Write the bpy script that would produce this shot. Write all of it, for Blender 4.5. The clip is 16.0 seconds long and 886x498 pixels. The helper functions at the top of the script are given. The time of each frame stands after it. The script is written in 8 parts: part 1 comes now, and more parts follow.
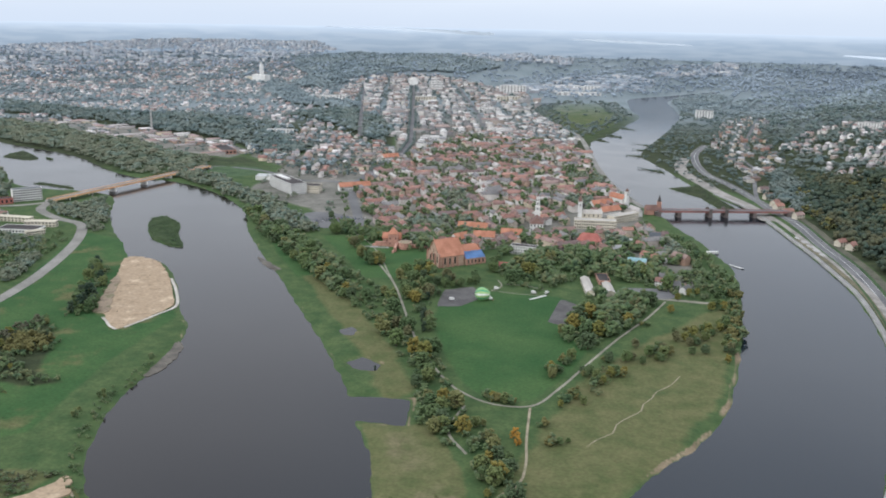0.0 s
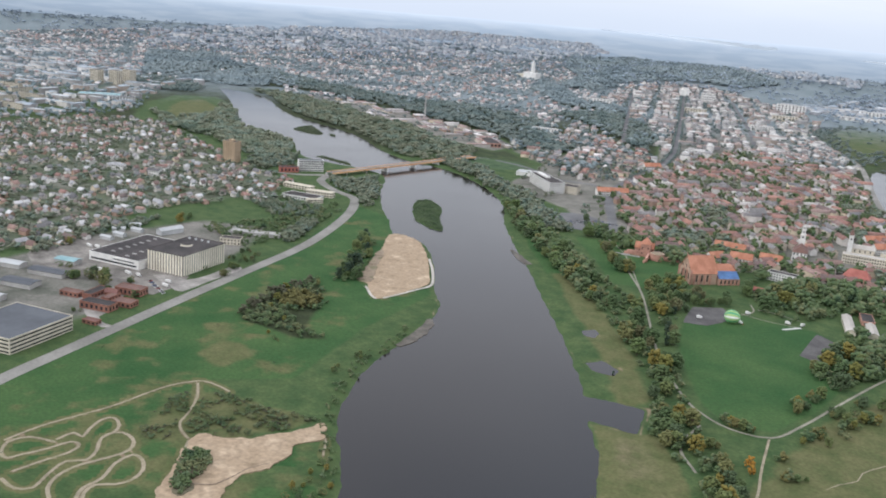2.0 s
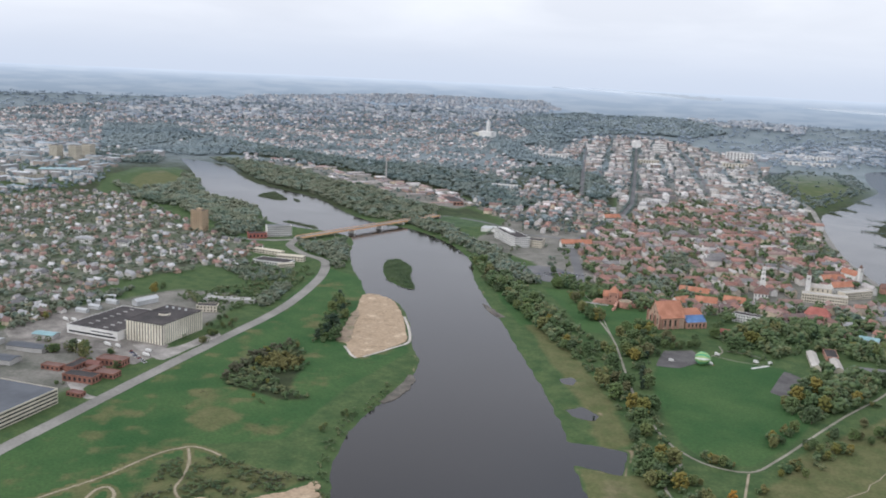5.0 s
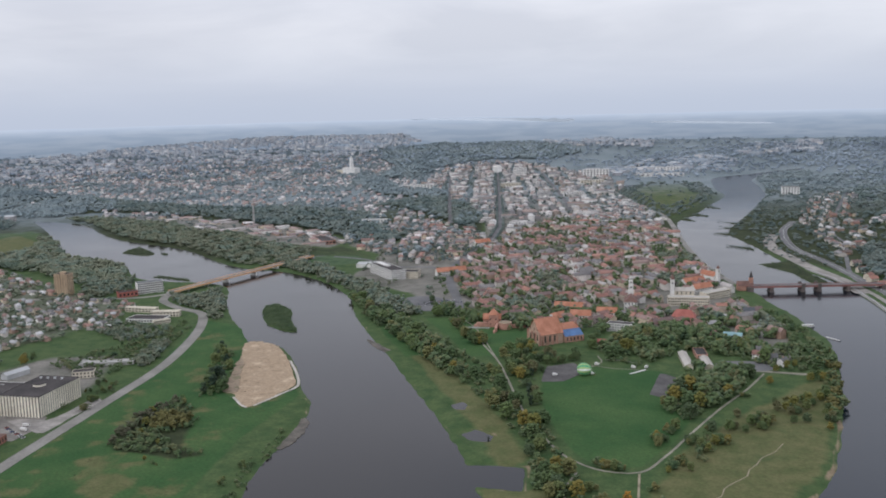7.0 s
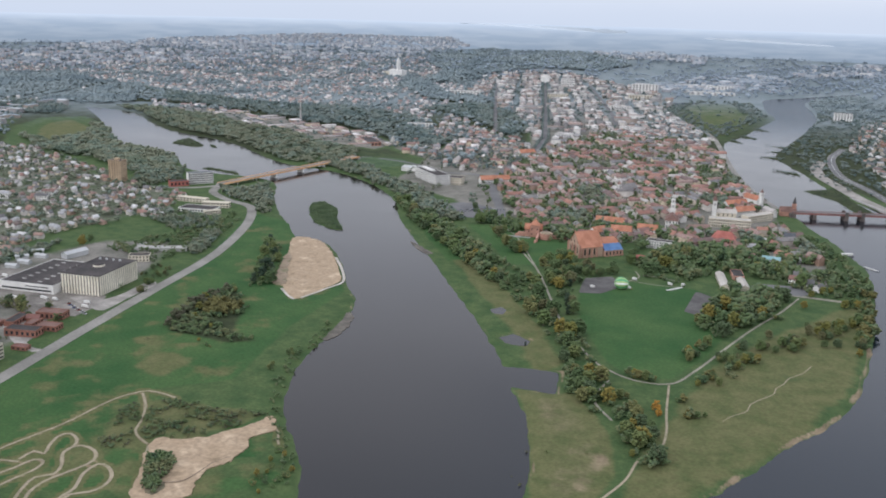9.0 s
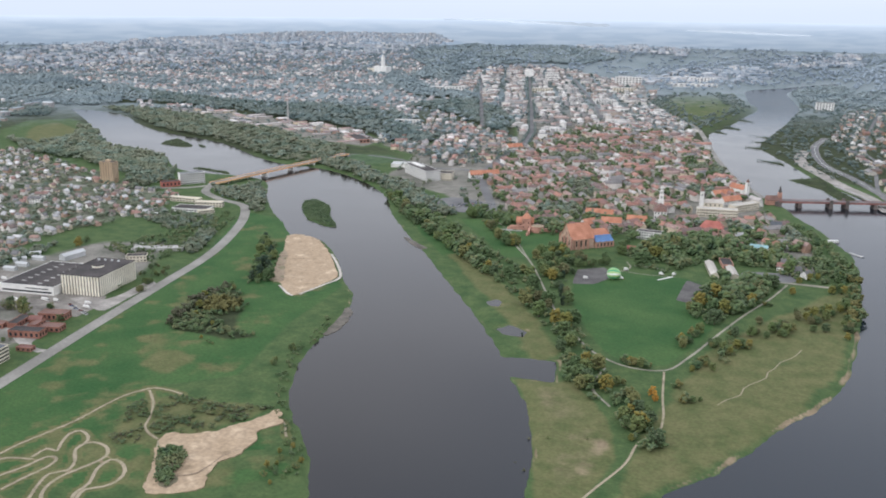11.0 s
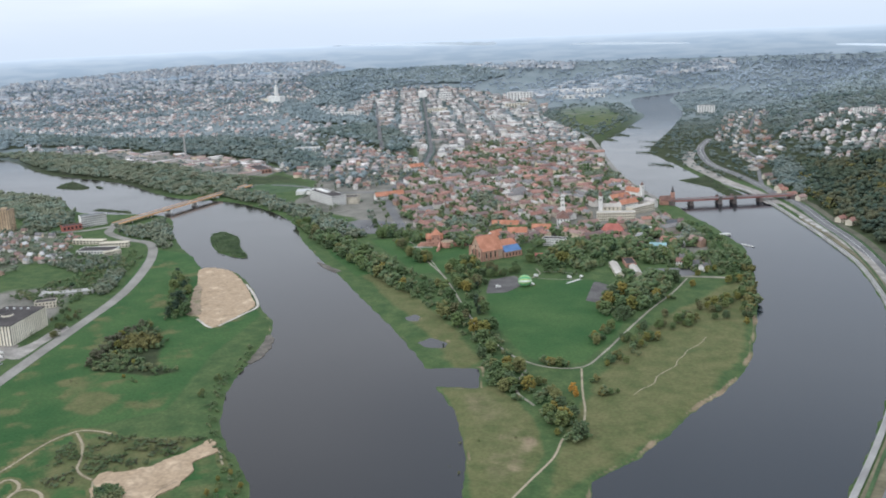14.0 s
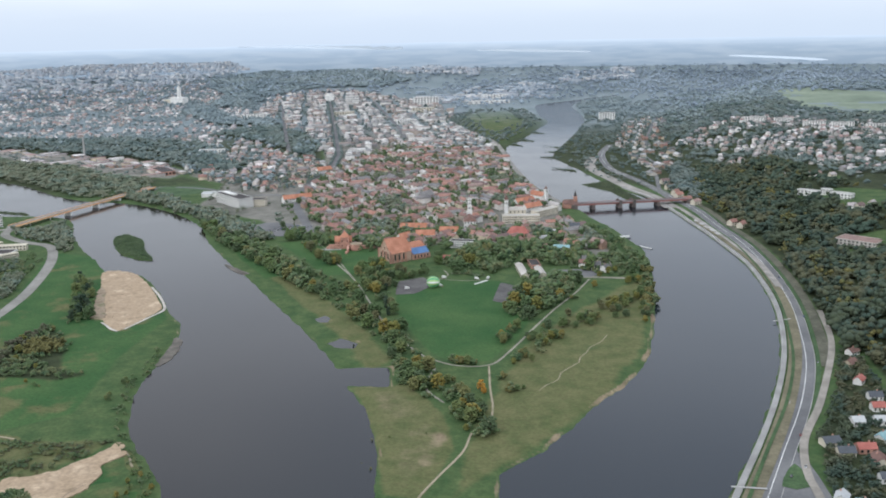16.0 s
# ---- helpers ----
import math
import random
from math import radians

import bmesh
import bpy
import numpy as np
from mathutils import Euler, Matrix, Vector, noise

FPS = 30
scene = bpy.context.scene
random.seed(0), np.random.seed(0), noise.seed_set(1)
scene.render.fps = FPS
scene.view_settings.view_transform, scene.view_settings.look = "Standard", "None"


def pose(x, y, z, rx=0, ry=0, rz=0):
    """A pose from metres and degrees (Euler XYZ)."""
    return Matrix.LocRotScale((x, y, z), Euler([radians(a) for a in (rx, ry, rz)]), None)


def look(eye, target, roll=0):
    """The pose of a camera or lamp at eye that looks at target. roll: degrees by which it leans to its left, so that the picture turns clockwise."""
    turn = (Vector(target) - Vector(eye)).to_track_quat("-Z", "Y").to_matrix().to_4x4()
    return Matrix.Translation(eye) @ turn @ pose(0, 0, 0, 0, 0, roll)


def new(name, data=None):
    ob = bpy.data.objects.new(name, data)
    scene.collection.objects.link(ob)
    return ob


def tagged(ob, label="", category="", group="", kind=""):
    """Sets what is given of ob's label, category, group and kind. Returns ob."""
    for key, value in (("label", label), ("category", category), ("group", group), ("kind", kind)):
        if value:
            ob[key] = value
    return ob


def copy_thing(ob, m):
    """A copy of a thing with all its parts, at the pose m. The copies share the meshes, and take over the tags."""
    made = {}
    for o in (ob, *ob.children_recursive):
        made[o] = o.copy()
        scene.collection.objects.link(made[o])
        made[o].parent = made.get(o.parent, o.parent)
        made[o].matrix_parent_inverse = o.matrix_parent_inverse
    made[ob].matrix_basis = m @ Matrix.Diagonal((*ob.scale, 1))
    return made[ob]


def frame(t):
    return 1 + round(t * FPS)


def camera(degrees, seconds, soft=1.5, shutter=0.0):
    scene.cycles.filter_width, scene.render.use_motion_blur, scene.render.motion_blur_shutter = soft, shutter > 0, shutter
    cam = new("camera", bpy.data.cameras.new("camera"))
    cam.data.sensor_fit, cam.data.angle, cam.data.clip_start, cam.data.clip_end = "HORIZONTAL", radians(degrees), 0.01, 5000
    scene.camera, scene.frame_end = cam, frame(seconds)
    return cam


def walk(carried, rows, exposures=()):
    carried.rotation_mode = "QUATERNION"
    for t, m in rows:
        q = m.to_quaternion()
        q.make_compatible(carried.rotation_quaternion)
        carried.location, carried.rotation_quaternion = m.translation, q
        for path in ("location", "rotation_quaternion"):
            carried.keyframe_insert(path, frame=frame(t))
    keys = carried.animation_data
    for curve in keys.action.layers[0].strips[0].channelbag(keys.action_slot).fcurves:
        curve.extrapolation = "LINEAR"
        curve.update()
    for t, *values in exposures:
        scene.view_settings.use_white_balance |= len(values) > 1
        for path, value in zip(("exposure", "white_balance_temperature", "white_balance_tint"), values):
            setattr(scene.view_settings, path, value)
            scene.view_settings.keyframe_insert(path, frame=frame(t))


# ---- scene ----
cam = camera(51.06, 16.0, soft=1.9)
PATH = [
    (0, (137.48, 118.01, 316.06), (-301.02, 983.58, 74.18), 1.05),
    (0.5, (137.91, 113.11, 314.97), (-307.82, 975.84, 76.19), 1.10),
    (1, (139.07, 105.51, 318.67), (-384.91, 920.98, 72.79), 2.37),
    (1.5, (140.15, 99.36, 319.66), (-493.11, 833.08, 73.41), 4.41),
    (2, (142.34, 95.58, 319.85), (-509.35, 810.35, 66.06), 4.73),
    (2.5, (143.76, 92.06, 320.81), (-525.42, 795.82, 82.26), 5.46),
    (3, (145.56, 85.97, 319.57), (-508.23, 809.95, 99.53), 5.14),
    (3.5, (146.88, 82.49, 319.47), (-489.47, 823.71, 105.79), 5.48),
    (4, (144.90, 76.54, 321.15), (-487.53, 821.28, 108.06), 4.54),
    (4.2, (144.56, 73.64, 321.32), (-486.19, 821.69, 114.98), 3.96),
    (6.3, (149.24, 53.79, 321.85), (-454.58, 837.04, 173.76), 0.21),
    (6.5, (149.04, 51.63, 323.01), (-415.01, 865.80, 185.27), 0.94),
    (7, (148.28, 46.86, 325.17), (-375.39, 885.20, 173.64), -1.48),
    (7.5, (149.72, 41.33, 325.53), (-369.38, 882.32, 172.95), -1.51),
    (8, (151.36, 33.65, 326.93), (-388.17, 857.83, 154.75), -0.51),
    (8.5, (152.54, 27.61, 329.47), (-390.58, 832.59, 90.65), 1.84),
    (9, (152.78, 20.35, 329.93), (-393.13, 820.00, 79.86), 1.47),
    (9.2, (154.12, 18.46, 330.94), (-386.26, 822.81, 83.96), 2.00),
    (11.3, (152.70, -3.83, 332.52), (-381.59, 802.47, 78.72), 0.33),
    (11.5, (153.28, -5.77, 332.46), (-387.94, 797.10, 82.50), 0.23),
    (12, (152.67, -10.50, 333.07), (-403.51, 784.00, 89.28), -0.83),
    (12.5, (155.17, -14.69, 333.38), (-403.27, 783.33, 106.87), -1.70),
    (13, (155.48, -20.59, 332.97), (-354.43, 809.06, 105.64), -1.16),
    (13.5, (156.17, -24.83, 333.42), (-317.93, 825.44, 104.79), -1.02),
    (14, (156.50, -29.62, 333.10), (-289.41, 834.84, 100.98), -2.43),
    (14.5, (155.50, -33.74, 332.26), (-262.29, 844.96, 101.30), -2.77),
    (15, (157.23, -37.19, 334.13), (-238.95, 850.58, 99.79), -1.90),
    (15.5, (158.17, -42.87, 334.47), (-219.26, 853.03, 100.18), -1.58),
    (16, (160.26, -47.16, 334.49), (-193.61, 859.19, 103.64), -1.14),
]
walk(cam, [(t, look(eye, target, roll)) for t, eye, target, roll in PATH], [(0, 0.12, 6030, 9), (1.5, 0.16, 6090, 11), (3.5, 0.12, 6090, 11), (4.2, 0.12, 6090, 11), (6.3, -0.27, 6060, 13), (8.0, -0.33, 6060, 13), (9.0, -0.02, 6030, 12), (11.5, 0.22, 6090, 11), (13, 0.19, 6030, 10), (14, 0.16, 5960, 8), (16, 0.12, 5930, 8)])

# ---- light ----
SUN_UP, SUN_TURN = radians(32), radians(200)
world = bpy.data.worlds.new("overcast_sky")
scene.world = world
world.use_nodes = True
wn, wl = world.node_tree.nodes, world.node_tree.links
wn.clear()
sky = wn.new("ShaderNodeTexSky")
sky.sky_type, sky.sun_disc = "NISHITA", False
sky.sun_elevation, sky.sun_rotation = SUN_UP, SUN_TURN
sky.air_density, sky.dust_density = 1.2, 2.0
clear = wn.new("ShaderNodeBackground")
clear.inputs["Strength"].default_value = 0.10
wl.new(sky.outputs["Color"], clear.inputs["Color"])
place = wn.new("ShaderNodeTexCoord")
flat = wn.new("ShaderNodeMapping")
flat.inputs["Scale"].default_value = (2.2, 2.2, 11.0)
wl.new(place.outputs["Generated"], flat.inputs["Vector"])
puffs = wn.new("ShaderNodeTexNoise")
puffs.inputs["Scale"].default_value, puffs.inputs["Detail"].default_value = 1.6, 6.0
puffs.inputs["Roughness"].default_value, puffs.inputs["Distortion"].default_value = 0.5, 0.5
wl.new(flat.outputs["Vector"], puffs.inputs["Vector"])
shades = wn.new("ShaderNodeValToRGB")
shades.color_ramp.elements[0].position, shades.color_ramp.elements[0].color = 0.36, (0.90, 0.905, 0.945, 1)
shades.color_ramp.elements[1].position, shades.color_ramp.elements[1].color = 0.68, (1.13, 1.12, 1.13, 1)
wl.new(puffs.outputs["Fac"], shades.inputs["Fac"])
cloud = wn.new("ShaderNodeBackground")
# An overcast sky is brighter overhead than at the horizon.
parts_of = wn.new("ShaderNodeSeparateXYZ")
wl.new(place.outputs["Generated"], parts_of.inputs[0])
rise = wn.new("ShaderNodeMapRange")
rise.inputs["To Min"].default_value, rise.inputs["To Max"].default_value = 1.0, 1.36
wl.new(parts_of.outputs["Z"], rise.inputs["Value"])
wl.new(rise.outputs[0], cloud.inputs["Strength"])
low = wn.new("ShaderNodeMapRange")
low.inputs["From Min"].default_value, low.inputs["From Max"].default_value = -0.02, 0.10
low.interpolation_type = "SMOOTHSTEP"
up_of = wn.new("ShaderNodeSeparateXYZ")
wl.new(place.outputs["Generated"], up_of.inputs[0])
wl.new(up_of.outputs["Z"], low.inputs["Value"])
tint = wn.new("ShaderNodeMix")
tint.data_type = "RGBA"
tint.inputs[6].default_value = (0.76, 0.83, 0.94, 1)
wl.new(low.outputs[0], tint.inputs["Factor"])
wl.new(shades.outputs["Color"], tint.inputs[7])
wl.new(tint.outputs[2], cloud.inputs["Color"])
veil = wn.new("ShaderNodeMixShader")
veil.inputs["Fac"].default_value = 0.85
wl.new(clear.outputs[0], veil.inputs[1])
wl.new(cloud.outputs[0], veil.inputs[2])
wo = wn.new("ShaderNodeOutputWorld")
wl.new(veil.outputs[0], wo.inputs["Surface"])

sun = new("sun", bpy.data.lights.new("sun", "SUN"))
sun.data.energy, sun.data.angle, sun.data.color = 0.9, radians(30), (1.0, 0.96, 0.9)
sun.rotation_euler = (radians(58), 0, radians(-20))

# ---- materials ----
def surface(name, cols, rand="", rough=0.85, grain=(0.5, 0.2), stain=(0.03, 0.2), bump=0.0, metal=0.0, gloss=0.3):
    """A matt surface: its colours picked by object, by island or by broad patches, with grain and stains over them."""
    m = bpy.data.materials.new(name)
    m.use_nodes = True
    n, l = m.node_tree.nodes, m.node_tree.links
    p = n["Principled BSDF"]
    p.inputs["Roughness"].default_value, p.inputs["Metallic"].default_value = rough, metal
    p.inputs["Specular IOR Level"].default_value = gloss
    where = n.new("ShaderNodeTexCoord").outputs["Object"]

    def cloudy(scale, detail=4.0):
        t = n.new("ShaderNodeTexNoise")
        t.inputs["Scale"].default_value, t.inputs["Detail"].default_value = scale, detail
        l.new(where, t.inputs["Vector"])
        return t.outputs["Fac"]

    ramp = n.new("ShaderNodeValToRGB")
    e = ramp.color_ramp.elements
    ramp.color_ramp.interpolation = "CONSTANT" if rand else "LINEAR"
    for i, c in enumerate(cols):
        at = i / len(cols) if rand else 0.3 + 0.4 * i / max(1, len(cols) - 1)
        k = e[i] if i < len(e) else e.new(at)
        k.position, k.color = at, (*c, 1)
    if len(cols) == 1:
        e[1].color = (*cols[0], 1)
    if rand == "object":
        pick = n.new("ShaderNodeObjectInfo").outputs["Random"]
    elif rand == "island":
        pick = n.new("ShaderNodeNewGeometry").outputs["Random Per Island"]
    else:
        pick = cloudy(stain[0])
    l.new(pick, ramp.inputs["Fac"])
    tone = n.new("ShaderNodeHueSaturation")
    l.new(ramp.outputs["Color"], tone.inputs["Color"])
    total = None
    for scale, amount in (grain, stain):
        f = n.new("ShaderNodeMapRange")
        f.inputs["From Min"].default_value, f.inputs["From Max"].default_value = 0.25, 0.75
        f.inputs["To Min"].default_value, f.inputs["To Max"].default_value = 1 - amount, 1 + amount
        l.new(cloudy(scale), f.inputs["Value"])
        if total is None:
            total = f.outputs[0]
        else:
            mul = n.new("ShaderNodeMath")
            mul.operation = "MULTIPLY"
            l.new(total, mul.inputs[0]), l.new(f.outputs[0], mul.inputs[1])
            total = mul.outputs[0]
    l.new(total, tone.inputs["Value"])
    l.new(tone.outputs["Color"], p.inputs["Base Color"])
    if bump:
        b = n.new("ShaderNodeBump")
        b.inputs["Strength"].default_value, b.inputs["Distance"].default_value = bump, 0.5
        l.new(cloudy(grain[0] * 2), b.inputs["Height"]), l.new(b.outputs[0], p.inputs["Normal"])
    return m


M_LEAF = surface("leaves_green", [(0.053, 0.093, 0.049), (0.076, 0.123, 0.055), (0.106, 0.146, 0.06), (0.08, 0.116, 0.06), (0.134, 0.141, 0.065), (0.066, 0.11, 0.058)],
                 "", 0.9, (0.3, 0.28), (0.055, 0.25))
M_LEAF_HILL = surface("leaves_hill_wood", [(0.040, 0.064, 0.050), (0.050, 0.075, 0.051), (0.070, 0.086, 0.050), (0.043, 0.069, 0.053), (0.085, 0.085, 0.046), (0.051, 0.077, 0.054), (0.043, 0.067, 0.051)],
                      "", 0.95, (0.12, 0.22), (0.010, 0.2))
# Farthest foliage: haze is mixed into the leaf colour itself.
M_LEAF_HAZE_DEEP = surface("leaves_haze_deep", [(0.228, 0.280, 0.334), (0.252, 0.304, 0.356), (0.276, 0.326, 0.372)], "", 0.95, (0.05, 0.15), (0.003, 0.2))
# Bank and town trees, their green lightened a little for haze.
M_LEAF_MID = surface("leaves_bank_haze", [(0.104, 0.150, 0.116), (0.134, 0.168, 0.118), (0.166, 0.178, 0.122), (0.116, 0.158, 0.128), (0.168, 0.168, 0.114)], "", 0.95, (0.3, 0.35), (0.03, 0.25))
# Foliage some kilometres off, painted bluer and paler for haze.
M_LEAF_HAZE_MID = surface("leaves_haze_mid", [(0.172, 0.222, 0.244), (0.200, 0.250, 0.266), (0.226, 0.268, 0.272), (0.184, 0.234, 0.254)], "", 0.95, (0.1, 0.25), (0.008, 0.2))
M_LEAF_BROWN = surface("leaves_brown_scrub", [(0.061, 0.065, 0.044), (0.086, 0.085, 0.053), (0.071, 0.092, 0.046)], "", 0.95, (0.7, 0.4), (0.08, 0.25))
M_LEAF_GOLD = surface("leaves_golden_scrub", [(0.099, 0.102, 0.038), (0.13, 0.119, 0.043), (0.073, 0.089, 0.038)], "", 0.95, (0.7, 0.4), (0.08, 0.25))
M_LEAF_NEAR = surface("leaves_autumn_green", [(0.070, 0.110, 0.045), (0.098, 0.140, 0.050), (0.124, 0.152, 0.055), (0.072, 0.104, 0.050), (0.150, 0.155, 0.060), (0.086, 0.124, 0.050), (0.126, 0.126, 0.060), (0.104, 0.146, 0.058)],
                      "object", 0.9, (0.8, 0.36), (0.15, 0.22))  # each tree its own shade
M_LEAF_YELLOW = surface("leaves_yellow", [(0.19, 0.16, 0.04), (0.15, 0.15, 0.04)], "object", 0.9, (0.8, 0.4), (0.1, 0.2))
M_LEAF_ORANGE = surface("leaves_orange", [(0.38, 0.20, 0.035)], "", 0.9, (0.8, 0.35), (0.1, 0.2))
# Foliage from about two kilometres, with a thin haze in its base colour.
M_LEAF_HAZE_THIN = surface("leaves_haze_thin", [(0.096, 0.136, 0.136), (0.120, 0.160, 0.150), (0.146, 0.172, 0.152), (0.106, 0.146, 0.146)], "", 0.95, (0.15, 0.25), (0.012, 0.2))
# Upstream trees, with the haze over the bend put into their colour.
M_LEAF_BANK = surface("leaves_upstream_haze", [(0.126, 0.172, 0.128), (0.156, 0.190, 0.130), (0.186, 0.196, 0.134), (0.136, 0.182, 0.142), (0.184, 0.182, 0.128)], "", 0.95, (0.2, 0.3), (0.015, 0.25))
M_LEAF_DARK = surface("leaves_conifer", [(0.031, 0.055, 0.034), (0.042, 0.065, 0.039)], "object", 0.95, (0.8, 0.3), (0.1, 0.2))
M_BARK = surface("bark", [(0.09, 0.07, 0.05), (0.14, 0.11, 0.08)], "", 0.95, (3, 0.3), (0.5, 0.2))
M_REED = surface("reeds", [(0.066, 0.104, 0.052), (0.092, 0.124, 0.064)], "", 0.95, (0.4, 0.35), (0.05, 0.25))
M_WALL = surface("plaster_town", [(0.640, 0.600, 0.555), (0.790, 0.765, 0.730), (0.560, 0.495, 0.420), (0.475, 0.440, 0.405), (0.640, 0.550, 0.420), (0.420, 0.295, 0.230), (0.590, 0.565, 0.540)], "island", 0.9, (0.3, 0.15), (0.02, 0.2))
M_WALL_OB = surface("plaster_house", [(0.533, 0.498, 0.451), (0.696, 0.672, 0.637), (0.464, 0.405, 0.336), (0.418, 0.371, 0.336), (0.533, 0.451, 0.336), (0.347, 0.232, 0.174)], "object", 0.9, (0.6, 0.15), (0.1, 0.2))
M_ROOF = surface("roof_clay_town", [(0.285, 0.162, 0.134), (0.225, 0.138, 0.120), (0.345, 0.196, 0.158), (0.242, 0.168, 0.148), (0.170, 0.124, 0.116), (0.300, 0.218, 0.194), (0.205, 0.194, 0.192), (0.440, 0.410, 0.388), (0.255, 0.150, 0.126), (0.185, 0.180, 0.184)], "island", 0.85, (0.5, 0.25), (0.04, 0.25))
M_ROOF_OB = surface("roof_clay_tiles", [(0.275, 0.150, 0.122), (0.222, 0.134, 0.116), (0.345, 0.182, 0.140), (0.245, 0.166, 0.144), (0.175, 0.126, 0.118), (0.300, 0.212, 0.186), (0.220, 0.210, 0.206), (0.195, 0.120, 0.102)], "object", 0.85, (0.8, 0.25), (0.1, 0.25), 0.3)
M_ROOF_CITY = surface("roof_city_grey", [(0.42, 0.40, 0.385), (0.54, 0.52, 0.50), (0.30, 0.29, 0.285), (0.36, 0.28, 0.25), (0.62, 0.60, 0.57), (0.25, 0.245, 0.245), (0.33, 0.235, 0.21)], "island", 0.85, (0.3, 0.2), (0.02, 0.2))
M_ROOF_MIX = surface("roof_mixed_town", [(0.195, 0.188, 0.190), (0.285, 0.276, 0.274), (0.260, 0.158, 0.134), (0.150, 0.148, 0.150), (0.370, 0.368, 0.374), (0.225, 0.152, 0.134), (0.175, 0.140, 0.128), (0.540, 0.530, 0.530), (0.290, 0.195, 0.164)], "island", 0.8, (0.4, 0.2), (0.03, 0.25))
M_ROOF_MIX_OB = surface("roof_mixed", [(0.170, 0.163, 0.164), (0.245, 0.236, 0.232), (0.235, 0.134, 0.112), (0.126, 0.124, 0.124), (0.340, 0.338, 0.344), (0.190, 0.122, 0.106), (0.155, 0.120, 0.108), (0.480, 0.470, 0.470)], "object", 0.8, (0.8, 0.2), (0.1, 0.25), 0.2)
# Pale roofs, lightened further for the haze over the far town.
M_ROOF_PALE = surface("roof_pale_haze", [(0.36, 0.27, 0.245), (0.50, 0.455, 0.44), (0.33, 0.235, 0.215), (0.28, 0.265, 0.27), (0.66, 0.615, 0.60), (0.27, 0.215, 0.205), (0.40, 0.36, 0.355)], "island", 0.85, (0.3, 0.2), (0.02, 0.2))
# Wall tones of the farther houses, also lifted for haze.
M_BLOCK = surface("pale_blocks", [(0.52, 0.505, 0.485), (0.37, 0.36, 0.35), (0.78, 0.755, 0.73), (0.41, 0.35, 0.305), (0.68, 0.645, 0.60), (0.33, 0.32, 0.32)], "island", 0.85, (0.2, 0.12), (0.01, 0.15))
# Walls and flat roofs of the far city, hazed blue-grey by their colour.
M_BLOCK_HAZE = surface("panel_blocks_haze", [(0.46, 0.49, 0.525), (0.40, 0.44, 0.485), (0.66, 0.645, 0.63), (0.45, 0.45, 0.475), (0.52, 0.535, 0.56), (0.42, 0.455, 0.495)], "island", 0.85, (0.2, 0.1), (0.01, 0.12))
M_FLAT_HAZE = surface("flat_roofs_haze", [(0.37, 0.415, 0.46), (0.42, 0.46, 0.50), (0.34, 0.39, 0.44), (0.54, 0.555, 0.57), (0.40, 0.44, 0.48)], "island", 0.9, (0.2, 0.1), (0.02, 0.12))
M_ASPHALT = surface("asphalt", [(0.125, 0.125, 0.13), (0.16, 0.16, 0.16)], "", 0.9, (0.3, 0.12), (0.02, 0.15))
M_ROAD_PALE = surface("worn_concrete_road", [(0.205, 0.196, 0.176), (0.250, 0.240, 0.218)], "", 0.9, (0.3, 0.16), (0.02, 0.2))
M_PATH = surface("gravel_path", [(0.23, 0.217, 0.17), (0.281, 0.264, 0.212)], "", 0.95, (0.6, 0.15), (0.05, 0.2))
M_TRACK = surface("trodden_earth", [(0.248, 0.217, 0.142), (0.335, 0.288, 0.206), (0.199, 0.186, 0.109)], "", 0.95, (0.5, 0.2), (0.05, 0.2))
M_SAND = surface("river_sand", [(0.300, 0.226, 0.148), (0.385, 0.290, 0.194), (0.345, 0.262, 0.178), (0.425, 0.330, 0.230)], "", 0.95, (0.3, 0.26), (0.06, 0.18), 0.5)
M_SANDRIM = surface("sand_rim", [(0.40, 0.37, 0.32), (0.50, 0.47, 0.42)], "", 0.95, (0.5, 0.2), (0.05, 0.2))
M_DUST = surface("dusty_gravel", [(0.24, 0.22, 0.19), (0.30, 0.275, 0.24)], "", 0.95, (0.5, 0.15), (0.05, 0.2))
M_MUD = surface("wet_mud", [(0.079, 0.068, 0.054), (0.122, 0.108, 0.086)], "", 0.6, (0.4, 0.25), (0.08, 0.25))
M_EARTHSAND = surface("worn_sandy_earth", [(0.22, 0.17, 0.115), (0.30, 0.235, 0.17), (0.15, 0.14, 0.08)], "", 0.95, (0.4, 0.2), (0.08, 0.2))
M_EARTH = surface("dark_earth", [(0.17, 0.13, 0.095), (0.24, 0.19, 0.14)], "", 0.95, (0.6, 0.25), (0.1, 0.2))
M_CONC = surface("concrete", [(0.348, 0.339, 0.322), (0.418, 0.409, 0.392)], "", 0.9, (0.4, 0.12), (0.04, 0.15))
M_GRAVEL = surface("grey_gravel", [(0.087, 0.082, 0.082), (0.117, 0.112, 0.108)], "", 0.95, (0.4, 0.2), (0.05, 0.2))
M_DRYBANK = surface("dry_grass_bank", [(0.13, 0.12, 0.075), (0.17, 0.15, 0.10)], "", 0.95, (0.3, 0.25), (0.03, 0.2))


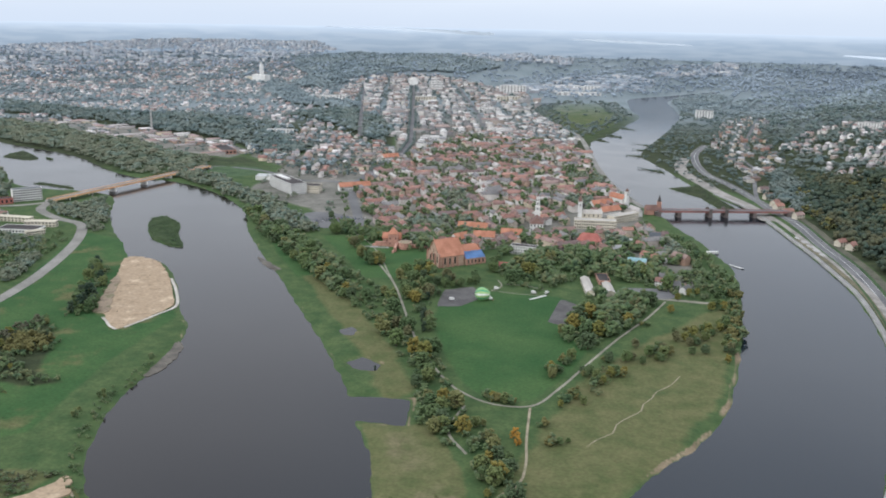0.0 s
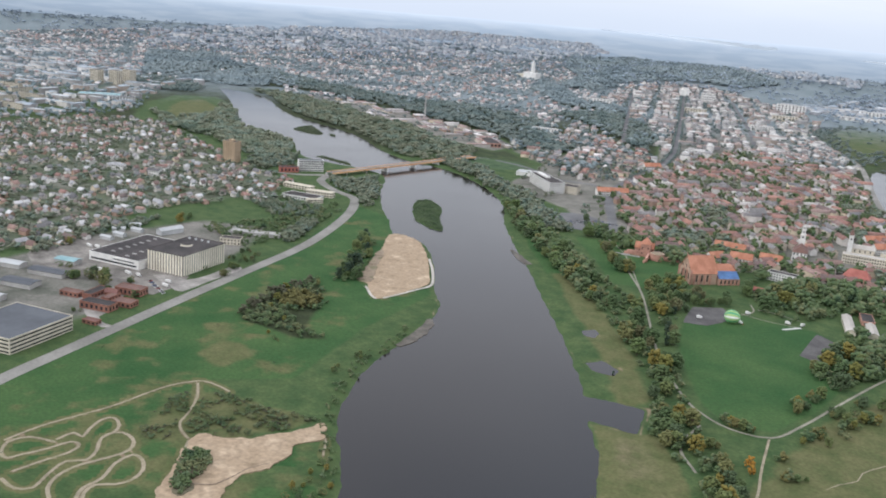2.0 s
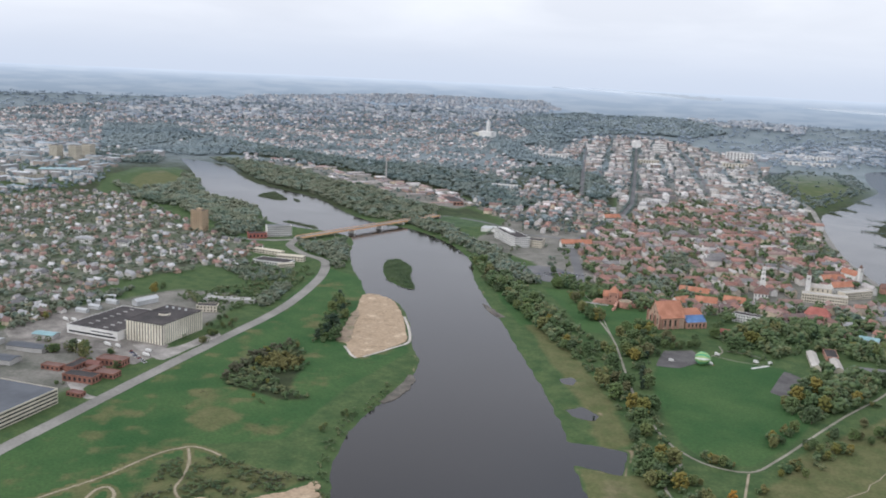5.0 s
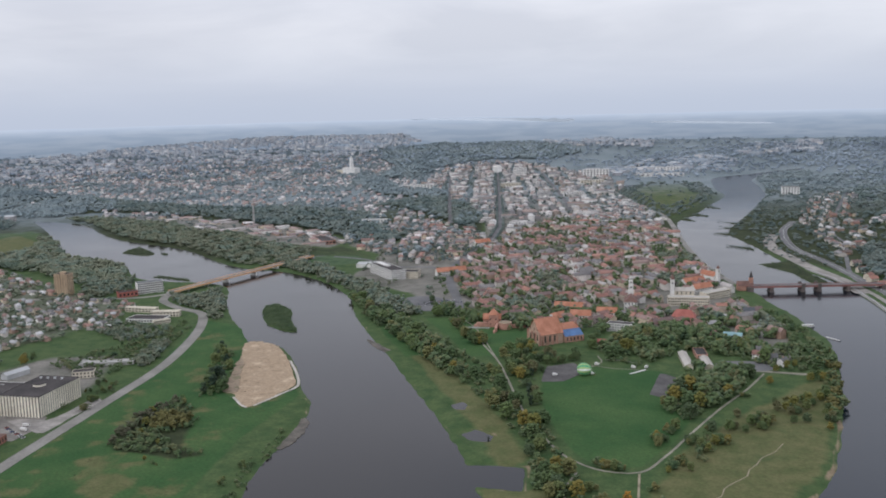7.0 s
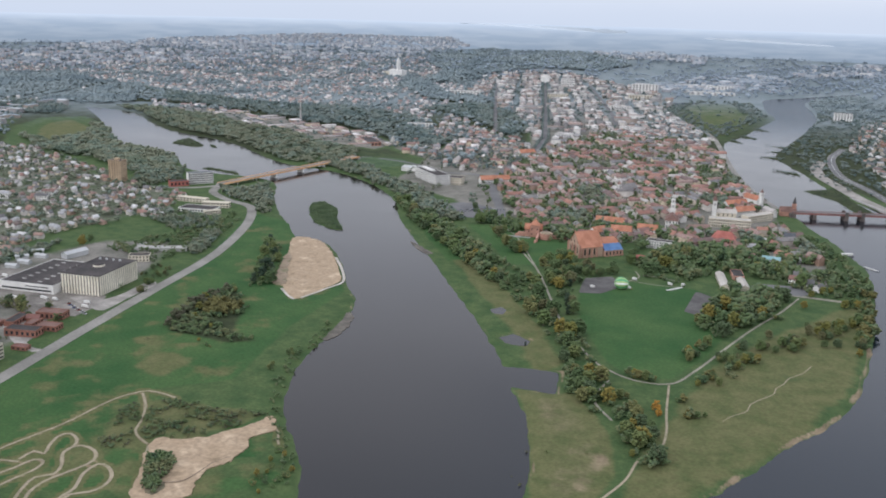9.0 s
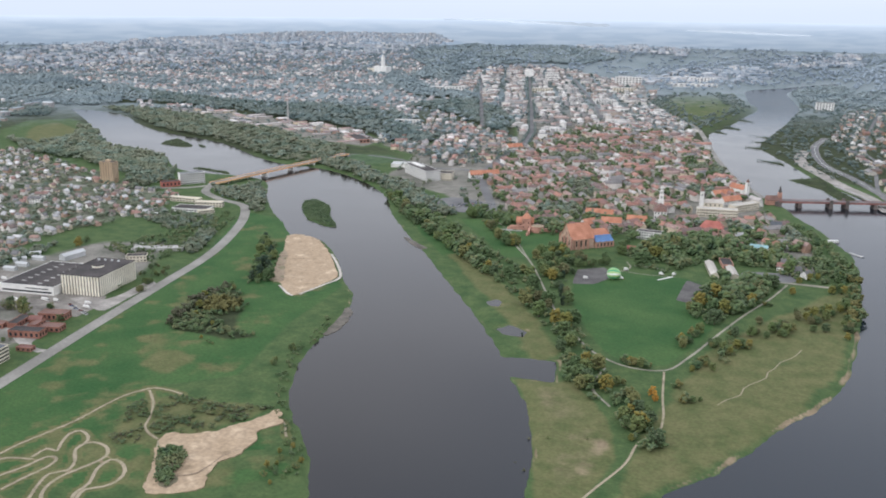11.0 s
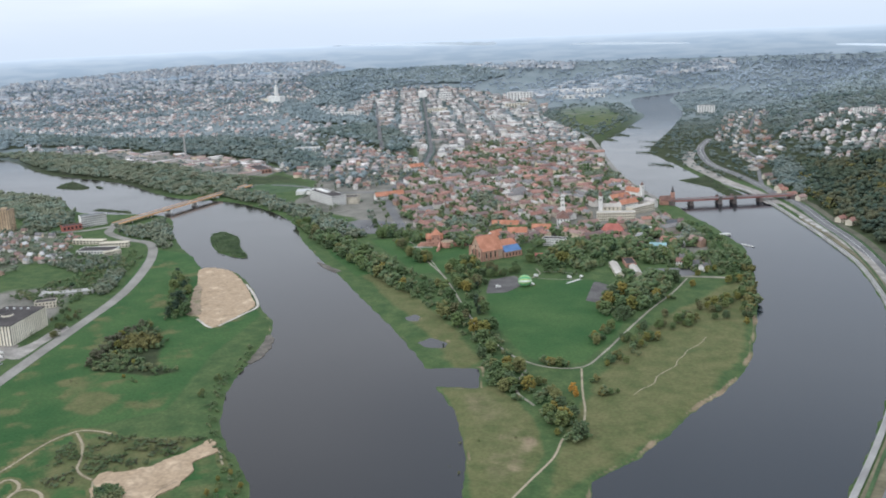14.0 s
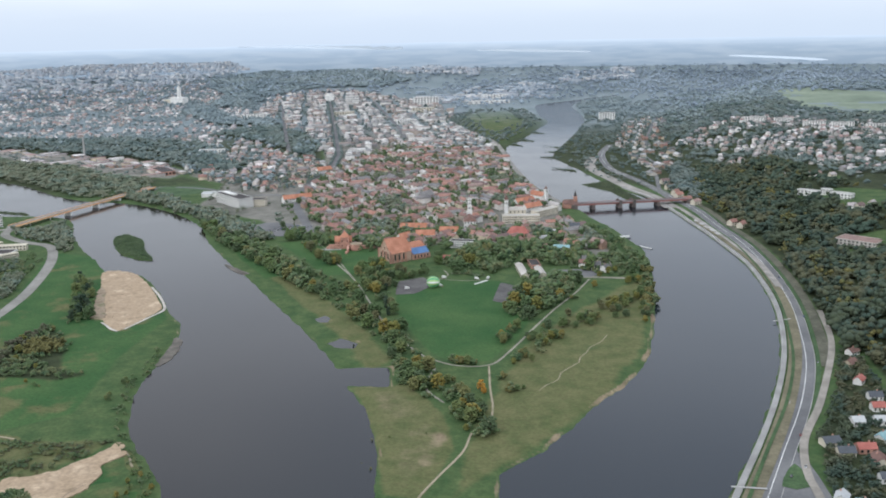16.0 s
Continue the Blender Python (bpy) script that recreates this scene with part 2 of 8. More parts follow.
def water_material():
    m = bpy.data.materials.new("river_water")
    m.use_nodes = True
    n, l = m.node_tree.nodes, m.node_tree.links
    p = n["Principled BSDF"]
    p.inputs["Roughness"].default_value, p.inputs["IOR"].default_value = 0.12, 1.33
    t = n.new("ShaderNodeTexNoise")
    t.inputs["Scale"].default_value, t.inputs["Detail"].default_value = 0.25, 5.0
    c = n.new("ShaderNodeTexCoord")
    l.new(c.outputs["Object"], t.inputs["Vector"])
    broad = n.new("ShaderNodeTexNoise")
    broad.inputs["Scale"].default_value = 0.012
    l.new(c.outputs["Object"], broad.inputs["Vector"])
    r = n.new("ShaderNodeMapRange")
    r.inputs["To Min"].default_value, r.inputs["To Max"].default_value = 0.08, 0.2
    l.new(broad.outputs["Fac"], r.inputs["Value"]), l.new(r.outputs[0], p.inputs["Roughness"])
    # The brown river from the north keeps to its side of the bluer one.
    east = n.new("ShaderNodeSeparateXYZ")
    l.new(c.outputs["Object"], east.inputs[0])
    share = n.new("ShaderNodeMapRange")
    share.inputs["From Min"].default_value, share.inputs["From Max"].default_value = -420.0, 140.0
    share.interpolation_type = "SMOOTHSTEP"
    l.new(east.outputs["X"], share.inputs["Value"])
    silt = n.new("ShaderNodeMix")
    silt.data_type = "RGBA"
    silt.inputs[6].default_value, silt.inputs[7].default_value = (0.014, 0.0118, 0.0112, 1), (0.006, 0.013, 0.022, 1)
    l.new(share.outputs[0], silt.inputs["Factor"]), l.new(silt.outputs[2], p.inputs["Base Color"])
    b = n.new("ShaderNodeBump")
    b.inputs["Strength"].default_value, b.inputs["Distance"].default_value = 0.12, 0.3
    l.new(t.outputs["Fac"], b.inputs["Height"]), l.new(b.outputs[0], p.inputs["Normal"])
    return m


M_WATER = water_material()


def ground_material():
    """Rough grass, over which the land cover lays mown grass, dry grass, bare earth, town floor, woodland floor and,
    farther off, painted haze.
    """
    m = bpy.data.materials.new("land")
    m.use_nodes = True
    n, l = m.node_tree.nodes, m.node_tree.links
    p = n["Principled BSDF"]
    p.inputs["Roughness"].default_value, p.inputs["Specular IOR Level"].default_value = 0.95, 0.15
    c = n.new("ShaderNodeTexCoord").outputs["Object"]

    def cloudy(scale, detail=6.0, rough=0.6):
        t = n.new("ShaderNodeTexNoise")
        t.inputs["Scale"].default_value, t.inputs["Detail"].default_value, t.inputs["Roughness"].default_value = scale, detail, rough
        l.new(c, t.inputs["Vector"])
        return t.outputs["Fac"]

    def ramp(fac, a, b, lo=0.35, hi=0.65):
        r = n.new("ShaderNodeValToRGB")
        r.color_ramp.elements[0].position, r.color_ramp.elements[0].color = lo, (*a, 1)
        r.color_ramp.elements[1].position, r.color_ramp.elements[1].color = hi, (*b, 1)
        l.new(fac, r.inputs["Fac"])
        return r.outputs["Color"]

    fine, mid, broad, blot = cloudy(0.35), cloudy(0.05), cloudy(0.012), cloudy(0.02, 8.0, 0.7)
    split_a, split_b = n.new("ShaderNodeSeparateColor"), n.new("ShaderNodeSeparateColor")
    for name, s in (("cover_a", split_a), ("cover_b", split_b)):
        a = n.new("ShaderNodeVertexColor")
        a.layer_name = name
        l.new(a.outputs["Color"], s.inputs[0])

    def over(base, col, mask, ragged=0.5):
        add = n.new("ShaderNodeMath")
        add.operation = "MULTIPLY_ADD"
        l.new(blot, add.inputs[0])
        add.inputs[1].default_value = ragged
        l.new(mask, add.inputs[2])
        edge = n.new("ShaderNodeMapRange")
        edge.interpolation_type = "SMOOTHSTEP"
        edge.inputs["From Min"].default_value, edge.inputs["From Max"].default_value = 0.35 + ragged * 0.5, 0.65 + ragged * 0.5
        l.new(add.outputs[0], edge.inputs["Value"])
        mix = n.new("ShaderNodeMix")
        mix.data_type = "RGBA"
        l.new(edge.outputs[0], mix.inputs["Factor"])
        l.new(base, mix.inputs[6]), l.new(col, mix.inputs[7])
        return mix.outputs[2]

    col = ramp(mid, (0.043, 0.081, 0.030), (0.080, 0.116, 0.045))
    col = over(col, ramp(broad, (0.030, 0.082, 0.026), (0.060, 0.112, 0.038)), split_a.outputs[0], 0.3)
    col = over(col, ramp(mid, (0.084, 0.102, 0.040), (0.132, 0.131, 0.060)), split_a.outputs[1], 0.95)
    col = over(col, ramp(mid, (0.17, 0.13, 0.085), (0.30, 0.24, 0.16)), split_a.outputs[2], 0.5)
    col = over(col, ramp(blot, (0.10, 0.105, 0.085), (0.24, 0.225, 0.20)), split_b.outputs[0], 0.5)
    col = over(col, ramp(mid, (0.026, 0.036, 0.018), (0.050, 0.062, 0.028)), split_b.outputs[1], 0.4)
    # Haze as paint: blue-grey laid over the far land.
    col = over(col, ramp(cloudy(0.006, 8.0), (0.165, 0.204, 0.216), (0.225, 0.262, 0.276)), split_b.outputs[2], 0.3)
    tone = n.new("ShaderNodeHueSaturation")
    f = n.new("ShaderNodeMapRange")
    f.inputs["From Min"].default_value, f.inputs["From Max"].default_value = 0.25, 0.75
    f.inputs["To Min"].default_value, f.inputs["To Max"].default_value = 0.75, 1.25
    l.new(fine, f.inputs["Value"]), l.new(f.outputs[0], tone.inputs["Value"]), l.new(col, tone.inputs["Color"])
    l.new(tone.outputs["Color"], p.inputs["Base Color"])
    return m


M_LAND = ground_material()


def backdrop_material():
    """The last land before the horizon: woods and fields in streaks, self-glowing and paled by haze with distance."""
    m = bpy.data.materials.new("far_land_haze")
    m.use_nodes = True
    n, l = m.node_tree.nodes, m.node_tree.links
    n.remove(n["Principled BSDF"])
    # The surface gives off the haze colour itself, without being lit.
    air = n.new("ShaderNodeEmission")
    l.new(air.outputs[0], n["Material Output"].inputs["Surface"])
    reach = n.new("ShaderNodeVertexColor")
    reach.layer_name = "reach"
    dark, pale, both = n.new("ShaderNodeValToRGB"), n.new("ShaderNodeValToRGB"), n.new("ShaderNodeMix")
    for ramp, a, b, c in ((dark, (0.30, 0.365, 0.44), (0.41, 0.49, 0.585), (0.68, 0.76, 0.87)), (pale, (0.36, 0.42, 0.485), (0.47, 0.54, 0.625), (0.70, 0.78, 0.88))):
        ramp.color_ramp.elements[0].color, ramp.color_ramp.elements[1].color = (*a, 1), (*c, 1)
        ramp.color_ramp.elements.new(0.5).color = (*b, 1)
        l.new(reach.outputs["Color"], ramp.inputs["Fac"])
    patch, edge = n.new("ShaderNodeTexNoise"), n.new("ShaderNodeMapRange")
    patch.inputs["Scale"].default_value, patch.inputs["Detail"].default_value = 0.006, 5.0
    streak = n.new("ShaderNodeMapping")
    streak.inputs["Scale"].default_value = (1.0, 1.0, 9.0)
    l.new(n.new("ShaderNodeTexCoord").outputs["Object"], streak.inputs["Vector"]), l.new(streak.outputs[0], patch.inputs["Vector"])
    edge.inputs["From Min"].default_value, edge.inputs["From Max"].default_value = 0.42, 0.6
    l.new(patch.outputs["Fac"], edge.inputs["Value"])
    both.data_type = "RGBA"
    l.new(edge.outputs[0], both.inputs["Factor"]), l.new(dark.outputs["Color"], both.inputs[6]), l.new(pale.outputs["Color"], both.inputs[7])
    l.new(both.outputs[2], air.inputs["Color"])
    return m


M_BACKDROP = backdrop_material()
# Matt pale blue, painted in place of sky mirrored by the far lakes.
M_FAR_SHEEN = surface("far_water_sheen", [(0.56, 0.62, 0.68)], "", 0.9, (0.02, 0.03), (0.004, 0.03), gloss=0.0)
M_YARD = surface("worn_yard", [(0.165, 0.152, 0.135), (0.235, 0.218, 0.195)], "", 0.95, (0.3, 0.25), (0.05, 0.3))

# ---- plan of the land, in metres ----
NERIS = [(-2475, 1826), (-2440, 1806), (-2220, 1690), (-2004, 1562), (-1845, 1466), (-1732, 1404), (-1625, 1378), (-1561, 1396), (-1475, 1359), (-1366, 1285), (-1277, 1274), (-1167, 1300), (-1094, 1275), (-1001, 1179), (-900, 1088),
         (-837, 1044), (-765, 986), (-733, 1000), (-678, 970), (-605, 903), (-550, 845), (-523, 827), (-490, 785), (-463, 730), (-446, 680), (-419, 620), (-390, 575), (-352, 533), (-300, 494),
         (-262, 455), (-235, 400), (-250, 250), (-330, 0), (-420, -400), (-100, -400), (-20, 0), (60, 250), (105, 420), (20, 470), (-60, 440), (-115, 512), (-142, 573), (-169, 621), (-203, 668),
         (-231, 697), (-259, 735), (-330, 809), (-375, 855), (-429, 906), (-483, 956), (-544, 1016), (-617, 1081), (-728, 1186), (-811, 1283), (-900, 1360), (-997, 1416), (-1110, 1456),
         (-1211, 1452), (-1283, 1470), (-1354, 1499), (-1495, 1570), (-1613, 1606), (-1755, 1626), (-1890, 1660), (-2062, 1742), (-2210, 1824), (-2324, 1848), (-2430, 1846)]
NEMUNAS = [(-60, 440), (105, 420), (122, 520), (128, 596), (138, 679), (148, 779), (153, 885), (151, 975), (142, 1081), (125, 1179), (97, 1294), (68, 1374), (24, 1485), (-13, 1568), (-54, 1662),
           (-116, 1785), (-200, 1885), (-262, 1990), (-340, 2135), (-441, 2310), (-474, 2463), (-518, 2852), (-582, 3288), (-672, 3596), (-779, 3938), (-780, 4296), (-700, 4500), (-736, 4560),
           (-860, 4184), (-940, 3960), (-873, 3687), (-791, 3447), (-703, 3235), (-672, 2980), (-635, 2646), (-629, 2490), (-525, 2200), (-420, 1956), (-340, 1820), (-269, 1697), (-225, 1640),
           (-178, 1557), (-129, 1487), (-91, 1412), (-67, 1374), (-38, 1288), (-16, 1180), (2, 1087), (17, 974), (26, 887), (24, 826), (16, 777), (3, 737), (-8, 675), (-20, 626), (-31, 600),
           (-40, 577), (-29, 542), (-25, 505)]
POND_BIG = [(-275, 738), (-216, 765), (-196, 714), (-249, 700)]
POND_MID = [(-313, 809), (-307, 829), (-283, 822), (-277, 805), (-297, 798)]
POND_SMALL = [(-369, 884), (-364, 899), (-354, 895), (-349, 878), (-360, 874)]
SIDE_ARM = [(-1185, 3400), (-1130, 3440), (-1090, 3560), (-1120, 3600), (-1180, 3520)]
ISLAND = [(-919, 1184), (-911, 1208), (-861, 1184), (-810, 1126), (-749, 1070), (-780, 1069), (-821, 1085), (-874, 1131)]
ISLET = [(-1658, 1492), (-1688, 1547), (-1697, 1582), (-1648, 1558), (-1566, 1516), (-1568, 1488), (-1607, 1488)]
ISLET_SMALL = [(-1566, 1530), (-1566, 1545), (-1523, 1518), (-1530, 1508)]
REED_BAR = [(-1336, 1300), (-1322, 1318), (-1240, 1316), (-1212, 1296), (-1262, 1298)]
SPIT = [(-285, 1915), (-236, 1975), (-190, 1885), (-120, 1762), (-150, 1752), (-205, 1845)]
FLAT_SPITS = [[(-440, 2440), (-520, 2432), (-440, 2400)], [(-430, 2330), (-500, 2318), (-420, 2290)], [(-455, 2530), (-540, 2540), (-450, 2490)], [(-350, 2130), (-405, 2128), (-330, 2085)], [(-640, 2650), (-575, 2640), (-650, 2710)], [(-660, 2860), (-600, 2840), (-672, 2920)], [(-630, 2540), (-580, 2520), (-640, 2590)]]
HILL = [(330, 420), (300, 560), (268, 700), (247, 840), (228, 930), (214, 1000), (198, 1134), (168, 1330), (112, 1500), (52, 1650), (-6, 1800), (-46, 1960), (-78, 2264), (-200, 2900), (-280, 3600),
        (-200, 5200), (1500, 6500), (3500, 2500), (2500, -600), (500, 100)]
SAND = [(-767, 980), (-733, 994), (-682, 964), (-606, 895), (-570, 855), (-565, 818), (-566, 768), (-625, 809), (-684, 882)]
SAND_SOUTH = [(-398, 444), (-384, 450), (-374, 462), (-368, 471), (-366, 484), (-360, 495), (-359, 511), (-357, 523), (-343, 514), (-337, 506), (-343, 487), (-334, 474), (-330, 464), (-327, 448), (-329, 432), (-324, 417), (-312, 394), (-334, 372), (-346, 376), (-362, 396), (-378, 412), (-392, 427)]
PIT_ISLAND = [(-379, 420), (-370, 429), (-356, 425), (-348, 412), (-344, 402), (-333, 396), (-332, 383), (-344, 386), (-358, 397)]
SCRUB = [(-472, 483), (-438, 500), (-366, 526), (-364, 500), (-375, 469), (-401, 446), (-400, 431), (-392, 420), (-419, 405), (-440, 420), (-463, 455)]
FIELD = [(-317, 1006), (-311, 1077), (-209, 1105), (-180, 1084), (-121, 942), (-117, 883), (-124, 808), (-150, 790), (-188, 808), (-238, 868), (-288, 939)]
EAST_MEADOW = [(-100, 735), (-105, 900), (-60, 1100), (-30, 1180), (0, 1080), (20, 900), (10, 740), (-30, 600), (-60, 520), (-80, 600)]
TIP = [(-110, 520), (-140, 580), (-200, 672), (-225, 700), (-180, 720), (-120, 660), (-90, 600), (-85, 520)]
TIP_BARE = [(-148, 622), (-141, 649), (-114, 663), (-87, 620), (-85, 564), (-107, 545), (-136, 574)]
WEST_SHORE = [(-230, 740), (-330, 850), (-450, 960), (-520, 1030), (-500, 1050), (-380, 950), (-280, 850), (-220, 780)]
WEST_SHORE_GREEN = [(-520, 1020), (-620, 1110), (-760, 1260), (-830, 1330), (-790, 1330), (-650, 1190), (-500, 1080)]
CASTLE_LAWN = [(-450, 1060), (-400, 1085), (-420, 1200), (-560, 1260), (-620, 1220), (-520, 1130)]
WEST_MEADOW = [(-500, 690), (-540, 830), (-690, 960), (-860, 1060), (-940, 1060), (-780, 830), (-640, 500), (-560, 350), (-450, 300), (-420, 330), (-480, 500), (-440, 560)]
MOTO = [(-480, 500), (-380, 520), (-310, 500), (-270, 450), (-320, 360), (-440, 330), (-490, 360)]
BROWN_A = [(-534, 523), (-557, 562), (-532, 574), (-500, 562), (-488, 524), (-514, 516)]
BROWN_B = [(-600, 500), (-570, 520), (-560, 495), (-585, 480)]
OLD_TOWN = [(-668, 1366), (-553, 1290), (-470, 1230), (-400, 1250), (-360, 1290), (-270, 1300), (-191, 1283), (-75, 1222), (-122, 1376), (-195, 1489), (-304, 1712), (-420, 1937), (-536, 2188),
            (-640, 2370), (-799, 2444), (-964, 2498), (-924, 2048), (-895, 1790), (-735, 1440)]
NEW_TOWN = [(-1976, 3175), (-2055, 3512), (-2452, 4333), (-2464, 4626), (-2324, 4834), (-1790, 4300), (-1181, 3575), (-966, 2780), (-658, 2328), (-933, 2428), (-945, 2088), (-919, 1862), (-1000, 2100), (-1264, 2529), (-1480, 2771), (-1689, 2976)]
HEIGHTS = [(-2250, 1900), (-2062, 2088), (-1518, 2082), (-1144, 1760), (-972, 1696), (-948, 1858), (-1256, 2619), (-2631, 4552), (-4280, 6605), (-6100, 4036), (-4900, 2102), (-3137, 1600), (-2896, 2166), (-2460, 2068)]
WEST_TOWN = [(-1899, 890), (-1938, 1106), (-1846, 1239), (-1401, 1129), (-1140, 1096), (-1000, 960), (-1042, 920), (-1036, 836), (-1040, 760), (-940, 640), (-917, 578), (-928, 450), (-1100, 300), (-1700, 300)]
WEST_TOWN_FAR = [(-4400, 1900), (-3300, 2040), (-2560, 1830), (-2480, 1640), (-2400, 1560), (-2035, 1301), (-1938, 1106), (-1899, 890), (-2600, 500), (-3400, 900)]
WORKS = [(-2273, 2016), (-2286, 2109), (-2103, 2078), (-1864, 2038), (-1726, 2038), (-1546, 1981), (-1405, 1956), (-1251, 1854), (-1230, 1745), (-1437, 1769), (-1609, 1846), (-1800, 1862), (-1987, 1960), (-2123, 1935)]
HILL_TOWN = [(-188, 2650), (-132, 2933), (42, 3042), (306, 2983), (640, 2700), (520, 2000), (262, 1920), (195, 2021), (117, 2091), (32, 1987), (-24, 2109), (-21, 2372), (-76, 2525)]
RIVERSIDE_TOWN = [(205, 950), (228, 930), (250, 831), (268, 690), (300, 500), (205, 560), (195, 640), (188, 720), (206, 850)]
PLAZA = [(-1000, 1600), (-940, 1430), (-760, 1380), (-600, 1270), (-640, 1380), (-800, 1600), (-920, 1900), (-1100, 1800)]
FAR_SOUTH = [(-960, 4000), (-870, 4200), (-760, 4580), (-300, 3750), (500, 4500), (1500, 5500), (500, 7000), (-1500, 7000), (-1790, 4782), (-1200, 3620)]
EAST_PARK = [(-1163, 3595), (-930, 3697), (-720, 3215), (-655, 2524), (-868, 2831), (-1108, 3253)]
EAST_FLATS = [(-120, 1870), (-60, 1980), (-90, 2264), (-220, 2900), (-300, 3600), (-660, 3560), (-575, 3288), (-512, 2852), (-468, 2463), (-435, 2310), (-335, 2145), (-270, 2030)]
FACTORY_YARD = [(-640, 420), (-720, 600), (-780, 740), (-880, 860), (-960, 800), (-960, 640), (-900, 480), (-760, 380)]
HILL_YARD = [(150, 1712), (176, 1676), (218, 1612), (236, 1545), (285, 1548), (330, 1640), (320, 1735), (245, 1752), (190, 1742)]
HILL_COURT = [(206, 1385), (225, 1432), (285, 1430), (300, 1360), (275, 1318), (230, 1330)]
HILL_LANE = [(90, 1860), (130, 1910), (190, 1895), (240, 1890), (240, 1850), (180, 1845), (130, 1850)]
CLEARING = [(-1999, 1350), (-2173, 1487), (-2203, 1592), (-2043, 1539), (-1909, 1439), (-1868, 1304)]
BEND_MEADOW = [(-1949, 1245), (-2167, 1413), (-2287, 1556), (-2240, 1655), (-2037, 1572), (-1682, 1359), (-1365, 1210), (-1332, 1114), (-1600, 1180), (-1791, 1170)]
OAK_WOOD = [(-3573, 5253), (-4040, 5983), (-4146, 6371), (-4233, 7120), (-3864, 6977), (-3701, 7328), (-3395, 7310), (-2795, 6662), (-2322, 5784), (-2200, 5018), (-2562, 5002), (-2522, 4539), (-2480, 4293), (-2295, 3889), (-2191, 3583), (-2265, 3487), (-2489, 3745),
            (-2730, 4232), (-3184, 4709)]
SLOPE_WOOD = [(-2932, 2395), (-2529, 2319), (-2266, 2306), (-2046, 2327), (-1920, 2414), (-1767, 2376), (-1545, 2337), (-1370, 2127), (-1149, 1955), (-1140, 1869), (-1213, 1851), (-1380, 1949), (-1559, 2021), (-1640, 1992), (-1760, 2043), (-2009, 2081), (-2226, 2099), (-2397, 2095)]
BEND_WOOD = [(-3900, 2379), (-3883, 2534), (-3725, 2633), (-3249, 2442), (-3039, 2479), (-2686, 2306), (-2427, 2119), (-2499, 2036), (-2688, 2062), (-3048, 2247), (-2934, 2003), (-2807, 1735), (-3100, 1900)]
GULLY_WOOD = [(-1672, 2558), (-1681, 2740), (-1646, 2869), (-1445, 2731), (-1186, 2409), (-1050, 2126), (-1184, 2231), (-1375, 2411), (-1510, 2488)]
CHURCH_WOOD = [(-2560, 3648), (-2387, 3592), (-1991, 3156), (-1803, 3117), (-1660, 3010), (-1649, 2836), (-1802, 2845), (-1992, 2964), (-2385, 3331)]
DARK_WOODS = [OAK_WOOD, SLOPE_WOOD, BEND_WOOD, GULLY_WOOD, CHURCH_WOOD]
SLOPE_FOOT = [(-1222, 1786), (-1336, 2100), (-1376, 2335), (-1148, 2183), (-1011, 2116), (-861, 1764), (-864, 1656), (-906, 1609), (-1049, 1695)]
FOOT_WOOD = [(-90, 1862), (-124, 2188), (-95, 2232), (-17, 1929), (5, 1758), (-35, 1790)]
CITY_WEST = [(-4028, 2454), (-5822, 3510), (-6373, 4531), (-7172, 6010), (-7938, 8926), (-6277, 9509), (-4765, 7570), (-4235, 6180), (-3694, 5034), (-4189, 3565)]
CITY_SOUTH = [(-3529, 7697), (-3037, 8049), (-2395, 7390), (-2100, 6490), (-2507, 6728), (-3017, 6736)]
DEPOTS = [(-1702, 4222), (-1552, 4419), (-1606, 4961), (-1424, 5579), (-1112, 4997), (-1018, 4351), (-1272, 4038), (-1446, 3825)]
SUBURB_EAST = [(-1491, 6886), (-1154, 7664), (-840, 6022), (-1236, 5472)]
VALLEY_TOWN = [(-408, 3028), (-420, 3311), (-345, 3537), (-269, 3136), (-251, 2667), (-182, 2176), (-243, 2260), (-321, 2525)]
HILL_FIELD = [(35, 4269), (169, 4527), (363, 4334), (700, 4250), (660, 3300), (318, 3262), (205, 3358), (91, 3768)]
THICKET_GROUND = [(-615, 624), (-653, 714), (-649, 758), (-608, 731), (-572, 700), (-536, 650), (-495, 644), (-515, 618), (-588, 606)]
HILL_FOOT = [(205, 1000), (184, 1120), (155, 1290), (108, 1440), (58, 1560), (6, 1690), (-20, 1760), (60, 1700), (130, 1500), (180, 1330), (215, 1134), (225, 1000)]

